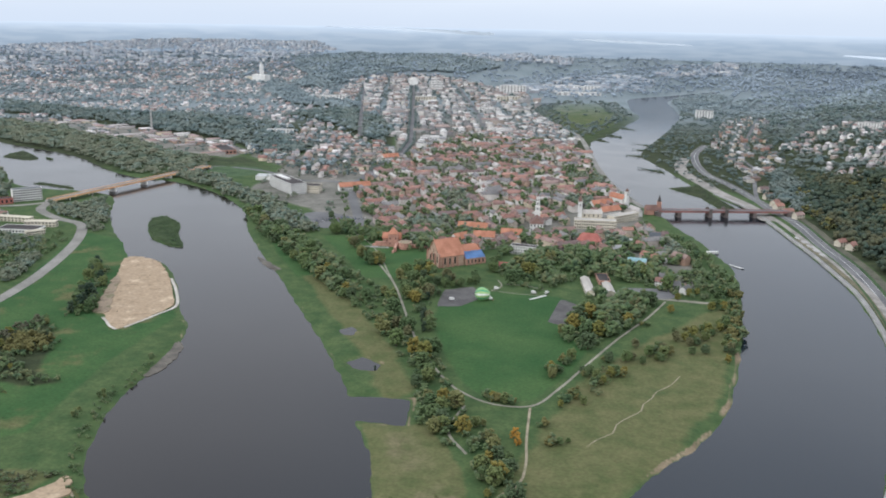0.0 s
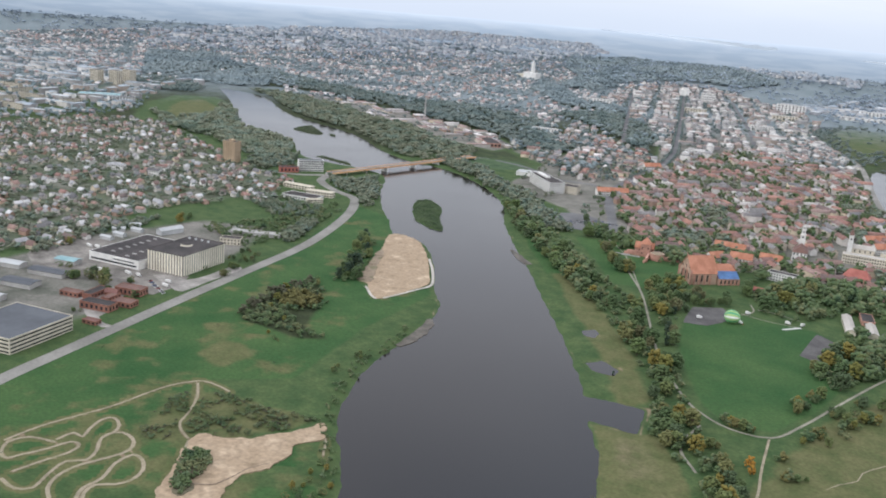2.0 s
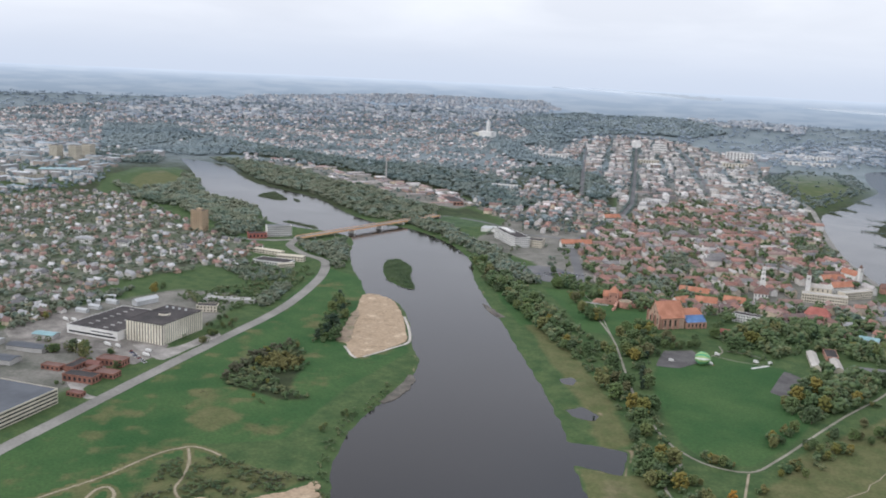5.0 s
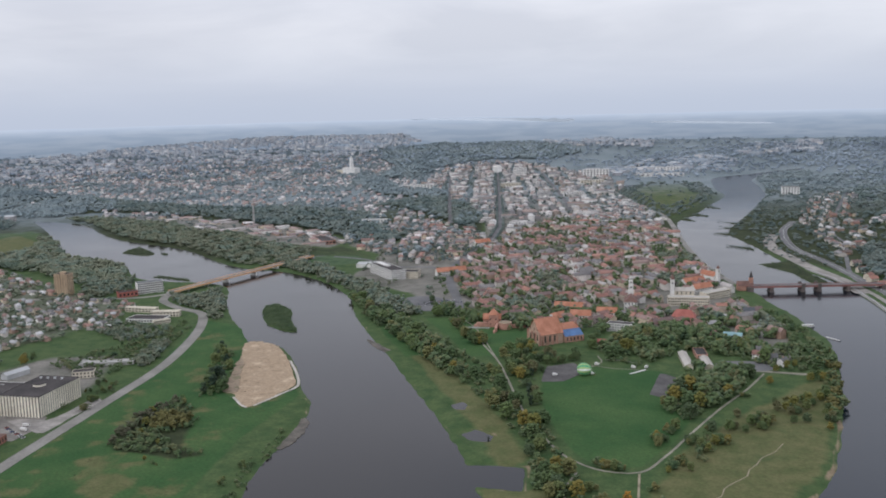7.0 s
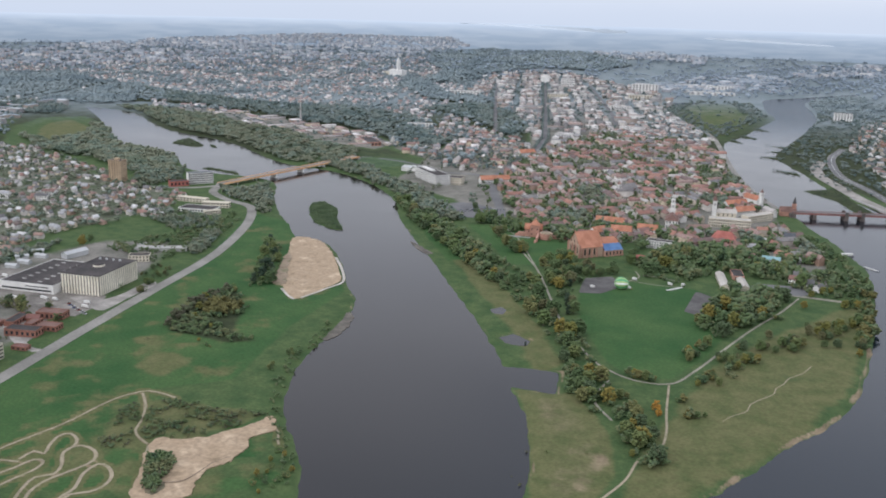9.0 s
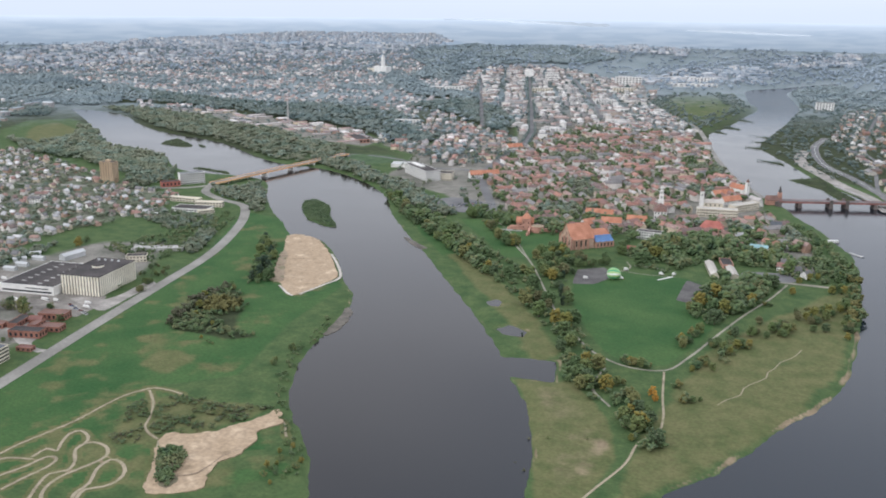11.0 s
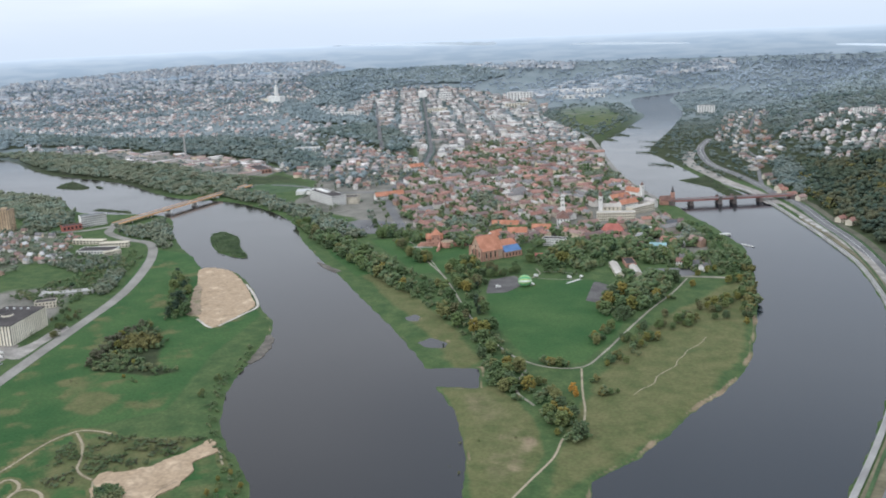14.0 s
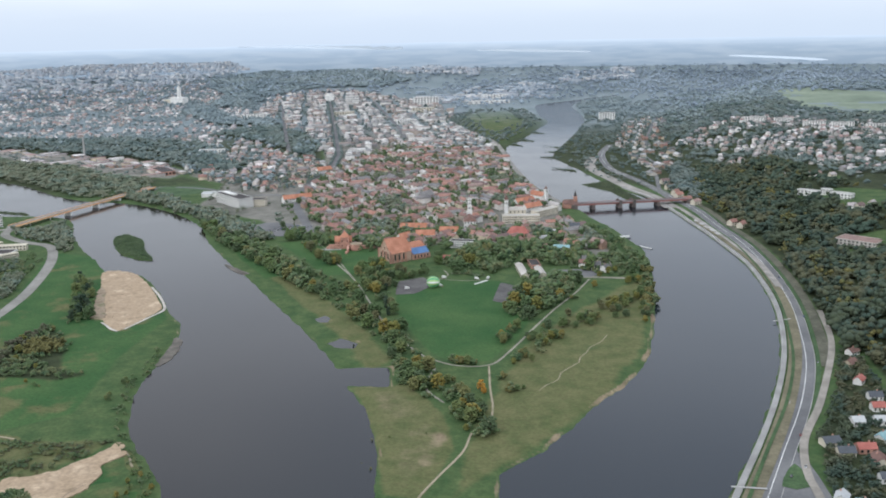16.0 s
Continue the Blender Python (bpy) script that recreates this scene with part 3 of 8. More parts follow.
ROADS = [  # name, width, points
    ("road_west", 15, [(-536, 300), (-573, 369), (-608, 447), (-661, 566), (-717, 697), (-783, 846), (-876, 990), (-945, 1070), (-985, 1098), (-1040, 1106), (-1110, 1135), (-1146, 1180)]),
    ("road_east", 18, [(143, 500), (154, 606), (163, 690), (174, 789), (178, 893), (173, 983), (159, 1112), (131, 1257), (86, 1420), (36, 1546), (-14, 1682), (-71, 1795), (-169, 1984), (-264, 2149), (-335, 2390), (-352, 2597)]),
    ("road_hillside", 8, [(-60, 1750), (-101, 1850), (-140, 2050), (-172, 2247), (-232, 2450), (-304, 3008), (-349, 3499)]),
    ("dirt_road_east", 6.5, [(192, 1090), (201, 1010), (203, 960), (200, 901), (190, 792), (178, 712), (180, 653), (188, 617), (200, 560)]),
    ("avenue", 16, [(-600, 1290), (-660, 1380), (-735, 1484), (-800, 1580), (-860, 1760), (-920, 1970), (-1023, 2213)]),
    ("boulevard", 22, [(-1023, 2213), (-1347, 2811), (-1988, 3984)]),
    ("street_north", 14, [(-1200, 2250), (-1476, 2697), (-2138, 3796)]),
    ("street_south", 14, [(-1000, 2620), (-1215, 3029), (-1768, 4010)]),
    ("road_far", 26, [(-2480, 1430), (-2580, 1570), (-2700, 1740), (-2840, 1950), (-3000, 2190), (-3150, 2450)]),
    ("quay_street", 13, [(-270, 1690), (-338, 1795), (-415, 1945), (-515, 2165), (-612, 2400), (-702, 2600), (-812, 2775), (-917, 2930), (-1087, 3220), (-1225, 3530), (-1264, 3796)]),
    ("bridge_street", 12, [(-1173, 1602), (-1160, 1640), (-1050, 1640), (-940, 1590), (-860, 1614), (-800, 1580)]),
    ("approach_west", 12, [(-1147, 1188), (-1180, 1130), (-1300, 1060), (-1500, 960)]),
]
PATHS = [
    ("park_path", 2.6, [(-470, 1130), (-401, 1053), (-327, 952), (-271, 877), (-210, 813), (-179, 792), (-149, 784), (-120, 796), (-113, 838), (-110, 914), (-106, 996), (-98, 1080), (-96, 1150)]),
    ("spur_path", 2.0, [(-120, 792), (-100, 735), (-85, 697), (-78, 667), (-84, 640), (-79, 602), (-82, 560), (-84, 520), (-80, 480)]),
    ("meadow_path", 0.9, [(-27, 926), (-29, 900), (-36, 880), (-36, 862), (-39, 846), (-37, 832), (-42, 816), (-47, 796), (-45, 779), (-52, 762), (-55, 746)]),
    ("castle_path", 1.6, [(-401, 1053), (-430, 1090), (-520, 1200), (-600, 1270)]),
    ("shore_path", 2.4, [(-170, 770), (-160, 720), (-130, 690)]),
    ("club_path", 8, [(-160, 1150), (-96, 1160), (-50, 1170)]),
]
TRACKS = [
    ("dirt_track", 2.1, [(-470, 330), (-476, 359), (-477, 387), (-478, 417), (-486, 463), (-484, 485), (-478, 496), (-464, 500), (-449, 501)]),
    ("dirt_track", 1.9, [(-478, 490), (-454, 474), (-434, 454), (-423, 440), (-411, 434), (-397, 431)]),
    ("dirt_track", 2.6, [(-394, 430), (-376, 412), (-358, 394), (-347, 383), (-334, 380)]),
    ("dirt_track", 2.4, [(-447, 356), (-464, 346), (-466, 331), (-452, 321), (-444, 322), (-443, 330), (-441, 347), (-441, 364), (-433, 367), (-427, 357), (-426, 336), (-424, 317)]),
    ("dirt_track", 2.4, [(-450, 358), (-453, 372), (-443, 374), (-452, 384), (-461, 398), (-458, 406), (-445, 403), (-437, 395), (-433, 383), (-417, 371), (-410, 360), (-416, 349), (-408, 334), (-396, 318), (-403, 309), (-420, 308)]),
    ("dirt_track", 2.6, [(-433, 383), (-436, 390), (-433, 399), (-420, 400), (-409, 394), (-404, 384), (-405, 367), (-406, 351), (-401, 336), (-390, 325), (-379, 321), (-368, 315)]),
    ("dirt_track", 2.6, [(-355, 325), (-365, 331), (-377, 342), (-381, 357), (-394, 373), (-398, 388), (-389, 390), (-375, 383), (-368, 371), (-369, 360), (-376, 350), (-371, 340), (-362, 334)]),
    ("dirt_track", 1.8, [(-342, 512), (-332, 506), (-324, 497), (-318, 492)]),
]

EYE_X, EYE_Y, EYE_Z, NEAR, FAR = 150.0, 30.0, 325.0, 3300.0, 1600.0


def signed(poly, x, y):
    """Distance to the polygon's edge, positive inside."""
    x, y = np.asarray(x, float), np.asarray(y, float)
    best, inside = np.full(x.shape, 1e18), np.zeros(x.shape, bool)
    for (ax, ay), (bx, by) in zip(poly, poly[1:] + poly[:1]):
        dx, dy = bx - ax, by - ay
        t = np.clip(((x - ax) * dx + (y - ay) * dy) / (dx * dx + dy * dy), 0, 1)
        best = np.minimum(best, (x - ax - t * dx) ** 2 + (y - ay - t * dy) ** 2)
        if ay != by:
            inside ^= ((ay > y) != (by > y)) & (x < dx * (y - ay) / (by - ay) + ax)
    return np.where(inside, 1, -1) * np.sqrt(best)


def off_line(line, x, y):
    x, y = np.asarray(x, float), np.asarray(y, float)
    best = np.full(x.shape, 1e18)
    for (ax, ay), (bx, by) in zip(line, line[1:]):
        dx, dy = bx - ax, by - ay
        t = np.clip(((x - ax) * dx + (y - ay) * dy) / (dx * dx + dy * dy), 0, 1)
        best = np.minimum(best, (x - ax - t * dx) ** 2 + (y - ay - t * dy) ** 2)
    return np.sqrt(best)


def curve(points, step=12.0, closed=False):
    """A smooth line through the points (Catmull-Rom), in even steps."""
    p = np.array(points, float)
    p = np.vstack([p[-1], p, p[0], p[1]]) if closed else np.vstack([2 * p[0] - p[1], p, 2 * p[-1] - p[-2]])
    out = []
    for a, b, c, d in zip(p, p[1:], p[2:], p[3:]):
        for t in np.linspace(0, 1, max(2, int(np.linalg.norm(c - b) / step)), endpoint=False):
            out.append(0.5 * (2 * b + (c - a) * t + (2 * a - 5 * b + 4 * c - d) * t * t + (3 * b - a - 3 * c + d) * t ** 3))
    if not closed:
        out.append(p[-2])
    return [tuple(q) for q in out]


def smooth(v, a, b):
    t = np.clip((v - a) / (b - a), 0, 1)
    return t * t * (3 - 2 * t)


def waves(x, y, size, seed=0):
    """Cheap rolling noise between -1 and 1."""
    r = np.random.RandomState(seed)
    total = 0
    for k in range(5):
        a, f, s = r.uniform(0, 2 * np.pi), (0.6 + 0.35 * k) * 2 * np.pi / size, r.uniform(0, 6.28, 2)
        total = total + np.sin((x * np.cos(a) + y * np.sin(a)) * f + s[0]) * np.cos((y * np.cos(a) - x * np.sin(a)) * f * 0.8 + s[1]) / (1 + 0.5 * k)
    return total / 2.2


WATERS = [curve(NERIS, 40, True), curve(NEMUNAS, 40, True), POND_BIG, POND_MID, POND_SMALL, SIDE_ARM]
ISLES = [curve(ISLAND, 20, True), curve(ISLET, 30, True), ISLET_SMALL, REED_BAR, SPIT, *FLAT_SPITS]


def shore(x, y):
    """Metres inland from the nearest water, negative in it."""
    wet = np.max([signed(w, x, y) for w in WATERS], axis=0)
    ragged = 2.2 * waves(x, y, 37, 3) + 1.2 * waves(x, y, 13, 4)
    return np.maximum(-wet, np.max([signed(w, x, y) for w in ISLES], axis=0)) + ragged


def height(x, y):
    x, y = np.asarray(x, float), np.asarray(y, float)
    inland = shore(x, y)
    z = np.clip(inland * 0.16, -3, 1.8) + 0.7 * smooth(inland, 15, 140) + 0.25 * waves(x, y, 60, 1) * smooth(inland, 8, 30)
    up = signed(HILL, x, y)
    z = z + 40 * smooth(up, 0, 190) + 3 * waves(x, y, 170, 2) * smooth(up, 20, 150)
    return z


def warp(x, y, z):
    """Beyond NEAR the land draws together and rises towards the rim, so that the whole horizon lies within the camera's reach. Returns x, y, z and the size of things there."""
    dx, dy = x - EYE_X, y - EYE_Y
    d = np.hypot(dx, dy) + 1e-6
    k = np.where(d > NEAR, (NEAR + FAR * (1 - np.exp(-np.maximum(d - NEAR, 0) / FAR))) / d, 1.0)
    return EYE_X + dx * k, EYE_Y + dy * k, EYE_Z + (z - EYE_Z) * k, k


def spot(x, y, up=0.0):
    """Places on the land, and their size, for arrays of x and y."""
    x, y = np.atleast_1d(np.asarray(x, float)), np.atleast_1d(np.asarray(y, float))
    a, b, c, k = warp(x, y, height(x, y) + up)
    return np.stack([a, b, c], -1), k


def at(x, y, up=0.0, turn=0.0):
    p, k = spot(x, y, up)
    return Matrix.Translation(p[0]) @ Matrix.Rotation(radians(turn), 4, "Z") @ Matrix.Scale(float(k[0]), 4)


def mesh_of(name, verts, faces, materials, which=None):
    """A mesh from arrays: verts n x 3, faces an array with 3 or 4 columns or a list of such arrays."""
    faces = faces if isinstance(faces, list) else [faces]
    me = bpy.data.meshes.new(name)
    verts = np.asarray(verts, np.float32)
    sizes = np.concatenate([np.full(len(f), f.shape[1]) for f in faces]).astype(np.int32)
    loops = np.concatenate([f.ravel() for f in faces]).astype(np.int32)
    me.vertices.add(len(verts)), me.loops.add(len(loops)), me.polygons.add(len(sizes))
    me.vertices.foreach_set("co", verts.ravel())
    me.loops.foreach_set("vertex_index", loops)
    me.polygons.foreach_set("loop_start", np.concatenate([[0], np.cumsum(sizes)[:-1]]).astype(np.int32))
    me.polygons.foreach_set("loop_total", sizes)
    for m in materials:
        me.materials.append(m)
    if which is not None:
        me.polygons.foreach_set("material_index", np.asarray(which, np.int32))
    me.update(calc_edges=True)
    me.validate()
    return me


# ---- ground and water ----
def build_ground():
    turn = np.radians(np.concatenate([np.arange(-9, 76, 0.2), np.arange(76, 351, 5)]))
    far = np.concatenate([np.linspace(0.5, 300, 16), np.exp(np.arange(np.log(310), np.log(6000), 0.0075)), np.geomspace(6040, 8200, 30)])
    a, d = np.meshgrid(turn, far)
    x, y = EYE_X - np.sin(a) * d, EYE_Y + np.cos(a) * d
    z = height(x, y)
    inland = shore(x, y)
    inside = lambda poly, soft=8: np.clip(0.5 + signed(poly, x, y) / (2 * soft), 0, 1)  # noqa: E731
    lush = np.max([inside(p, 10) for p in (FIELD, WEST_SHORE_GREEN, CASTLE_LAWN, WEST_MEADOW)], axis=0)
    lush = np.maximum(lush, inside(MOTO, 15) * (waves(x, y, 90, 8) > -0.1) * 0.8)
    dry = np.max([inside(p, 12) * s for p, s in ((EAST_MEADOW, 0.7), (TIP, 1.4), (WEST_SHORE, 0.85), (BROWN_A, 0.8), (BROWN_B, 0.6), (SCRUB, 0.85), (CLEARING, 0.75), (BEND_MEADOW, 0.3), (EAST_PARK, 0.5))], axis=0)
    dry = np.maximum(dry, np.max([inside(p, 20) for p in (WEST_MEADOW, MOTO)], axis=0) * np.clip(0.34 + 0.34 * waves(x, y, 85, 61) + 0.26 * waves(x, y, 31, 62), 0, 0.75))
    dry = np.maximum(dry, inside(MOTO, 15) * np.clip(0.42 + 0.35 * waves(x, y, 47, 63), 0, 0.9))
    worn = np.min([off_line(curve(t[2], 8), x, y) for t in TRACKS], axis=0)
    dry = np.maximum(dry, 1.1 * (1 - smooth(worn, 2.0, 6.5)))
    bare = np.clip(1 - np.abs(inland - 2.5) / 4, 0, 1) * np.clip(0.35 + 0.6 * waves(x, y, 120, 9), 0, 1) * (d < 2500)
    east_shore = np.clip(1.02 - np.abs(inland - 2.5) / 6, 0, 1) * (x > -78) * (x < 40) * (y > 480) * (y < 1050)
    bare = np.maximum(bare, east_shore * np.clip(0.62 + 0.5 * waves(x, y, 75, 14), 0, 1))
    bare = np.maximum(bare, 0.62 * (1 - smooth(worn, 1.0, 3.2)))
    bare = np.maximum(bare, np.maximum(0.40 * inside(TIP, 14), inside(TIP_BARE, 14) * np.clip(0.44 + 0.20 * waves(x, y, 34, 12), 0, 1)))
    town = np.max([inside(p, 20) * s for p, s in ((OLD_TOWN, 1), (NEW_TOWN, 1), (HEIGHTS, 0.1), (WEST_TOWN, 0.5), (WEST_TOWN_FAR, 0.35), (DEPOTS, 0.9), (WORKS, 1), (HILL_TOWN, 0.3), (RIVERSIDE_TOWN, 0.1), (FACTORY_YARD, 0.75), (PLAZA, 0.95), (SLOPE_FOOT, 0.6))], axis=0)
    groves = np.max([inside(w, 25) for w in DARK_WOODS], axis=0)
    town = town * (1 - groves)
    wood = np.clip(signed(HILL, x, y) / 20, 0, 1) * (1 - town) * (1 - 0.85 * np.max([inside(p, 8) for p in (HILL_YARD, HILL_COURT, HILL_LANE)], axis=0))
    wood = np.maximum(wood, inside(EAST_FLATS, 25) * 0.8)
    wood = np.maximum(wood, np.max([*[inside(f, 6) * 0.9 for f in (SPIT, REED_BAR, *FLAT_SPITS)], inside(SCRUB, 8) * 0.40, inside(RIVERSIDE_TOWN, 12) * 0.85, inside(HILL_FOOT, 8) * 0.85, inside(THICKET_GROUND, 10) * 0.8], axis=0))
    wood = np.maximum(wood, smooth(d, 1500, 2400) * 0.7 * (1 - town) * (1 - inside(BEND_MEADOW, 20)) * (1 - 0.5 * inside(EAST_PARK, 90)))
    wood = np.maximum(wood, groves)
    # Share of painted haze, growing with distance from 1.7 km outwards.
    haze = np.clip((d - 1700) / 2800, 0, 1) * (1 - 0.3 * inside(EAST_PARK, 90)) * (1 - 0.45 * groves)
    wx, wy, wz, _ = warp(x, y, z)
    n, m = x.shape
    i = np.arange(n * m).reshape(n, m)
    j = np.roll(i, -1, 1)
    quads = np.stack([i[:-1], j[:-1], j[1:], i[1:]], -1).reshape(-1, 4)
    me = mesh_of("ground", np.stack([wx, wy, wz], -1).reshape(-1, 3), quads, [M_LAND])
    for name, layers in (("cover_a", (lush, dry, bare)), ("cover_b", (town, wood, haze))):
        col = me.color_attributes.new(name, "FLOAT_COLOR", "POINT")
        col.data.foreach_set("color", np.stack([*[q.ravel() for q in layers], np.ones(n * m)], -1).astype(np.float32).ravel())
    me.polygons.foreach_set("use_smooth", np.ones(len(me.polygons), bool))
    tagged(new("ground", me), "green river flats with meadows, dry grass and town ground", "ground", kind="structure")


build_ground()


def sheet(name, points, label, category, material, up=0.15, water=False, step=12.0, level=None):
    """A flat patch that lies on the land, cut in a grid by its outline."""
    line = curve(points, min(step, 2.5) if level is not None else step, True)
    bm = bmesh.new()
    xy = np.array(line)
    if level is not None:
        xy = xy + np.stack([2.2 * waves(xy[:, 0], xy[:, 1], 19, 91), 2.2 * waves(xy[:, 0], xy[:, 1], 17, 92)], -1)
        xy = xy + 1.3 * np.stack([waves(xy[:, 0], xy[:, 1], 6, 93), waves(xy[:, 0], xy[:, 1], 7, 94)], -1)
    if water:
        a, b, c, _ = warp(xy[:, 0], xy[:, 1], np.zeros(len(xy)) + up)  # level water
        p = np.stack([a, b, c], -1)
    else:
        p, _ = spot(xy[:, 0], xy[:, 1], up)
        p[:, 2] = np.maximum(p[:, 2], 0.4)
    if level is not None:
        p[:, 2] = level
    vs = [bm.verts.new(q) for q in p]
    f = bm.faces.new(vs)
    bmesh.ops.triangulate(bm, faces=[f])
    me = bpy.data.meshes.new(name)
    bm.normal_update()
    if sum(q.normal.z for q in bm.faces) < 0:
        bmesh.ops.reverse_faces(bm, faces=bm.faces[:])
    if level is not None:
        ring = [v for v in bm.verts]
        low = [bm.verts.new((v.co.x * 1.0, v.co.y, -1.0)) for v in ring]
        for i in range(len(ring)):
            j = (i + 1) % len(ring)
            bm.faces.new((ring[i], low[i], low[j], ring[j]))
    bm.to_mesh(me)
    bm.free()
    me.materials.append(material)
    return tagged(new(name, me), label, category, kind="structure")


def water_sheet():
    """One level sheet under the land: it shows where the beds lie lower."""
    turn, far = np.radians(np.arange(0, 360, 3)), np.concatenate([np.geomspace(20, 3200, 24), np.arange(3235, 4720, 35)])
    a, d = np.meshgrid(turn, far)
    x, y, z, _ = warp(EYE_X - np.sin(a) * d, EYE_Y + np.cos(a) * d, np.zeros_like(d))
    i = np.arange(d.size).reshape(d.shape)
    j = np.roll(i, -1, 1)
    quads = np.stack([i[:-1], j[:-1], j[1:], i[1:]], -1).reshape(-1, 4)
    me = mesh_of("water", np.stack([x, y, z], -1).reshape(-1, 3), quads, [M_WATER])
    me.polygons.foreach_set("use_smooth", np.ones(len(me.polygons), bool))
    tagged(new("water", me), "calm grey river water of two meeting rivers", "water", kind="structure")


water_sheet()


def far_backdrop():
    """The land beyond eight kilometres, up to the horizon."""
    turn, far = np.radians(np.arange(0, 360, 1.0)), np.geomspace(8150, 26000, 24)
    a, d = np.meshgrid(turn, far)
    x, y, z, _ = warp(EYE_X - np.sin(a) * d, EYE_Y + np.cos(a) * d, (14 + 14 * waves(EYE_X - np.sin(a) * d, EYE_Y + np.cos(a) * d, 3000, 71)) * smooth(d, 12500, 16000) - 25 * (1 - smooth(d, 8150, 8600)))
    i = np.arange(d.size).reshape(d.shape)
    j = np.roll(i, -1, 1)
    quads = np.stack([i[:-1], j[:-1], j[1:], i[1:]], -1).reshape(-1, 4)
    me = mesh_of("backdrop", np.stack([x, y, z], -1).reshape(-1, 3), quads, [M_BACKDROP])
    # How far along the painted haze each ring stands.
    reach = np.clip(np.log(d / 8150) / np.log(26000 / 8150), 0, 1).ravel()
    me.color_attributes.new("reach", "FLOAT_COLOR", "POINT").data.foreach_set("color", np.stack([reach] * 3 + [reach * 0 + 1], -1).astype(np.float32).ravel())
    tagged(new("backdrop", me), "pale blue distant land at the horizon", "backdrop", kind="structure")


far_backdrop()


def ribbon(name, points, width, material, label, category, up=0.22, step=10.0, lo=None):
    """A strip of road or path that follows the land."""
    c = np.array(curve(points, step))
    t = np.gradient(c, axis=0)
    t /= np.linalg.norm(t, axis=1, keepdims=True)
    side = np.stack([-t[:, 1], t[:, 0]], -1)
    rows = []
    for s in (-0.5, -0.17, 0.17, 0.5):
        q = c + side * width * s
        z = height(c[:, 0], c[:, 1])
        z = np.maximum(z, height(q[:, 0], q[:, 1])) + up
        if lo is not None:
            z = np.maximum(z, lo)
        rows.append(np.stack(warp(q[:, 0], q[:, 1], z)[:3], -1))
    v = np.stack(rows, 1).reshape(-1, 3)
    i = np.arange(len(c) * 4).reshape(len(c), 4)
    quads = np.stack([i[:-1, :-1], i[:-1, 1:], i[1:, 1:], i[1:, :-1]], -1).reshape(-1, 4)
    if np.cross(t[0], side[0]) > 0:
        quads = quads[:, ::-1]
    return tagged(new(name, mesh_of(name, v, quads, [material])), label, category, kind="structure")


for name, width, points in ROADS:
    pale = name in ("road_west", "approach_west", "quay_street", "road_far")
    if name == "dirt_road_east":
        ribbon(name, points, width, M_DUST, "dusty tan gravel road below the wooded hill", "road", 0.32, 10, 2.75)
        continue
    ribbon(name, points, width, M_ROAD_PALE if pale else M_ASPHALT, "worn pale concrete road along the meadow" if pale else "grey asphalt road with worn surface", "road")
for name, width, points in PATHS:
    ribbon(name, points, width, M_TRACK if name in ("meadow_path", "spur_path") else M_PATH, "pale gravel path through the grass", "path", 0.2, 8)
for name, width, points in TRACKS:
    ribbon(name, points, width, M_TRACK, "bare trodden earth track in the grass", "track", 0.2, 5)
sheet("sandbank", SAND, "broad bare sandbank at the river bend", "sand", M_SAND, 0.5, level=2.35)
sheet("sand_pit", SAND_SOUTH, "bare sandy slope at the river bank", "sand", M_SAND, 0.35, level=2.7)
sheet("pit_island", PIT_ISLAND, "grassy island of bushes in the sand pit", "grass", M_DRYBANK, 0.4, level=2.9)
ribbon("erosion_step", [(-340, 398), (-330, 408), (-331, 424), (-334, 440), (-331, 455)], 0.9, M_EARTH, "dark eroded step in the sand", "sand", 0.7, 4, 2.75)
ribbon("sand_rim", [(-560, 775), (-562, 818), (-567, 857), (-604, 899), (-650, 940)], 3.4, M_SANDRIM, "pale stony rim of the sandbank", "sand", 0.5, 8, 0.7)
ribbon("sand_rim", [(-604, 788), (-590, 780), (-576, 771), (-562, 766)], 3.0, M_SANDRIM, "pale stony rim of the sandbank", "sand", 0.6, 8, 0.7)
ribbon("sand_slope", [(-620, 800), (-660, 850), (-704, 906)], 9, M_EARTHSAND, "worn bare slope beside the sandbank", "sand", 0.35, 5)
ribbon("mud_bar", [(-484, 772), (-470, 748), (-454, 716), (-449, 694)], 7, M_MUD, "wet mud bar along the bank", "mud", 0.1, 5, 0.4)
ribbon("mud_bar", [(-622, 1076), (-596, 1060), (-562, 1040)], 6, M_MUD, "wet mud bar along the bank", "mud", 0.1, 5, 0.35)
sheet("gravel_yard", [(-337, 1060), (-334, 1066), (-317, 1088), (-311, 1088), (-288, 1064), (-286, 1058), (-292, 1018), (-296, 1011), (-312, 1003), (-318, 1006)], "dark gravel yard beside the field", "gravel", M_GRAVEL, 0.25)
sheet("sand_slope", [(-628, 798), (-668, 850), (-712, 910), (-696, 902), (-650, 846), (-614, 806)], "worn bare slope beside the sandbank", "sand", M_EARTHSAND, 0.3, level=2.9)
sheet("mud_bar", [(-488, 775), (-468, 758), (-450, 720), (-446, 702), (-452, 690), (-470, 725), (-480, 752)], "wet mud bar along the bank", "mud", M_MUD, 0.2, level=0.5)
sheet("mud_bar", [(-628, 1080), (-592, 1062), (-557, 1040), (-572, 1038), (-604, 1058)], "wet mud bar along the bank", "mud", M_MUD, 0.2, level=0.45)
sheet("gravel_yard", [(-203, 1088), (-202, 1094), (-198, 1095), (-182, 1086), (-178, 1083), (-177, 1078), (-166, 1012), (-165, 1007), (-169, 1006), (-184, 1010), (-188, 1012), (-189, 1017)], "dark gravel yard beside the field", "gravel", M_GRAVEL, 0.25)

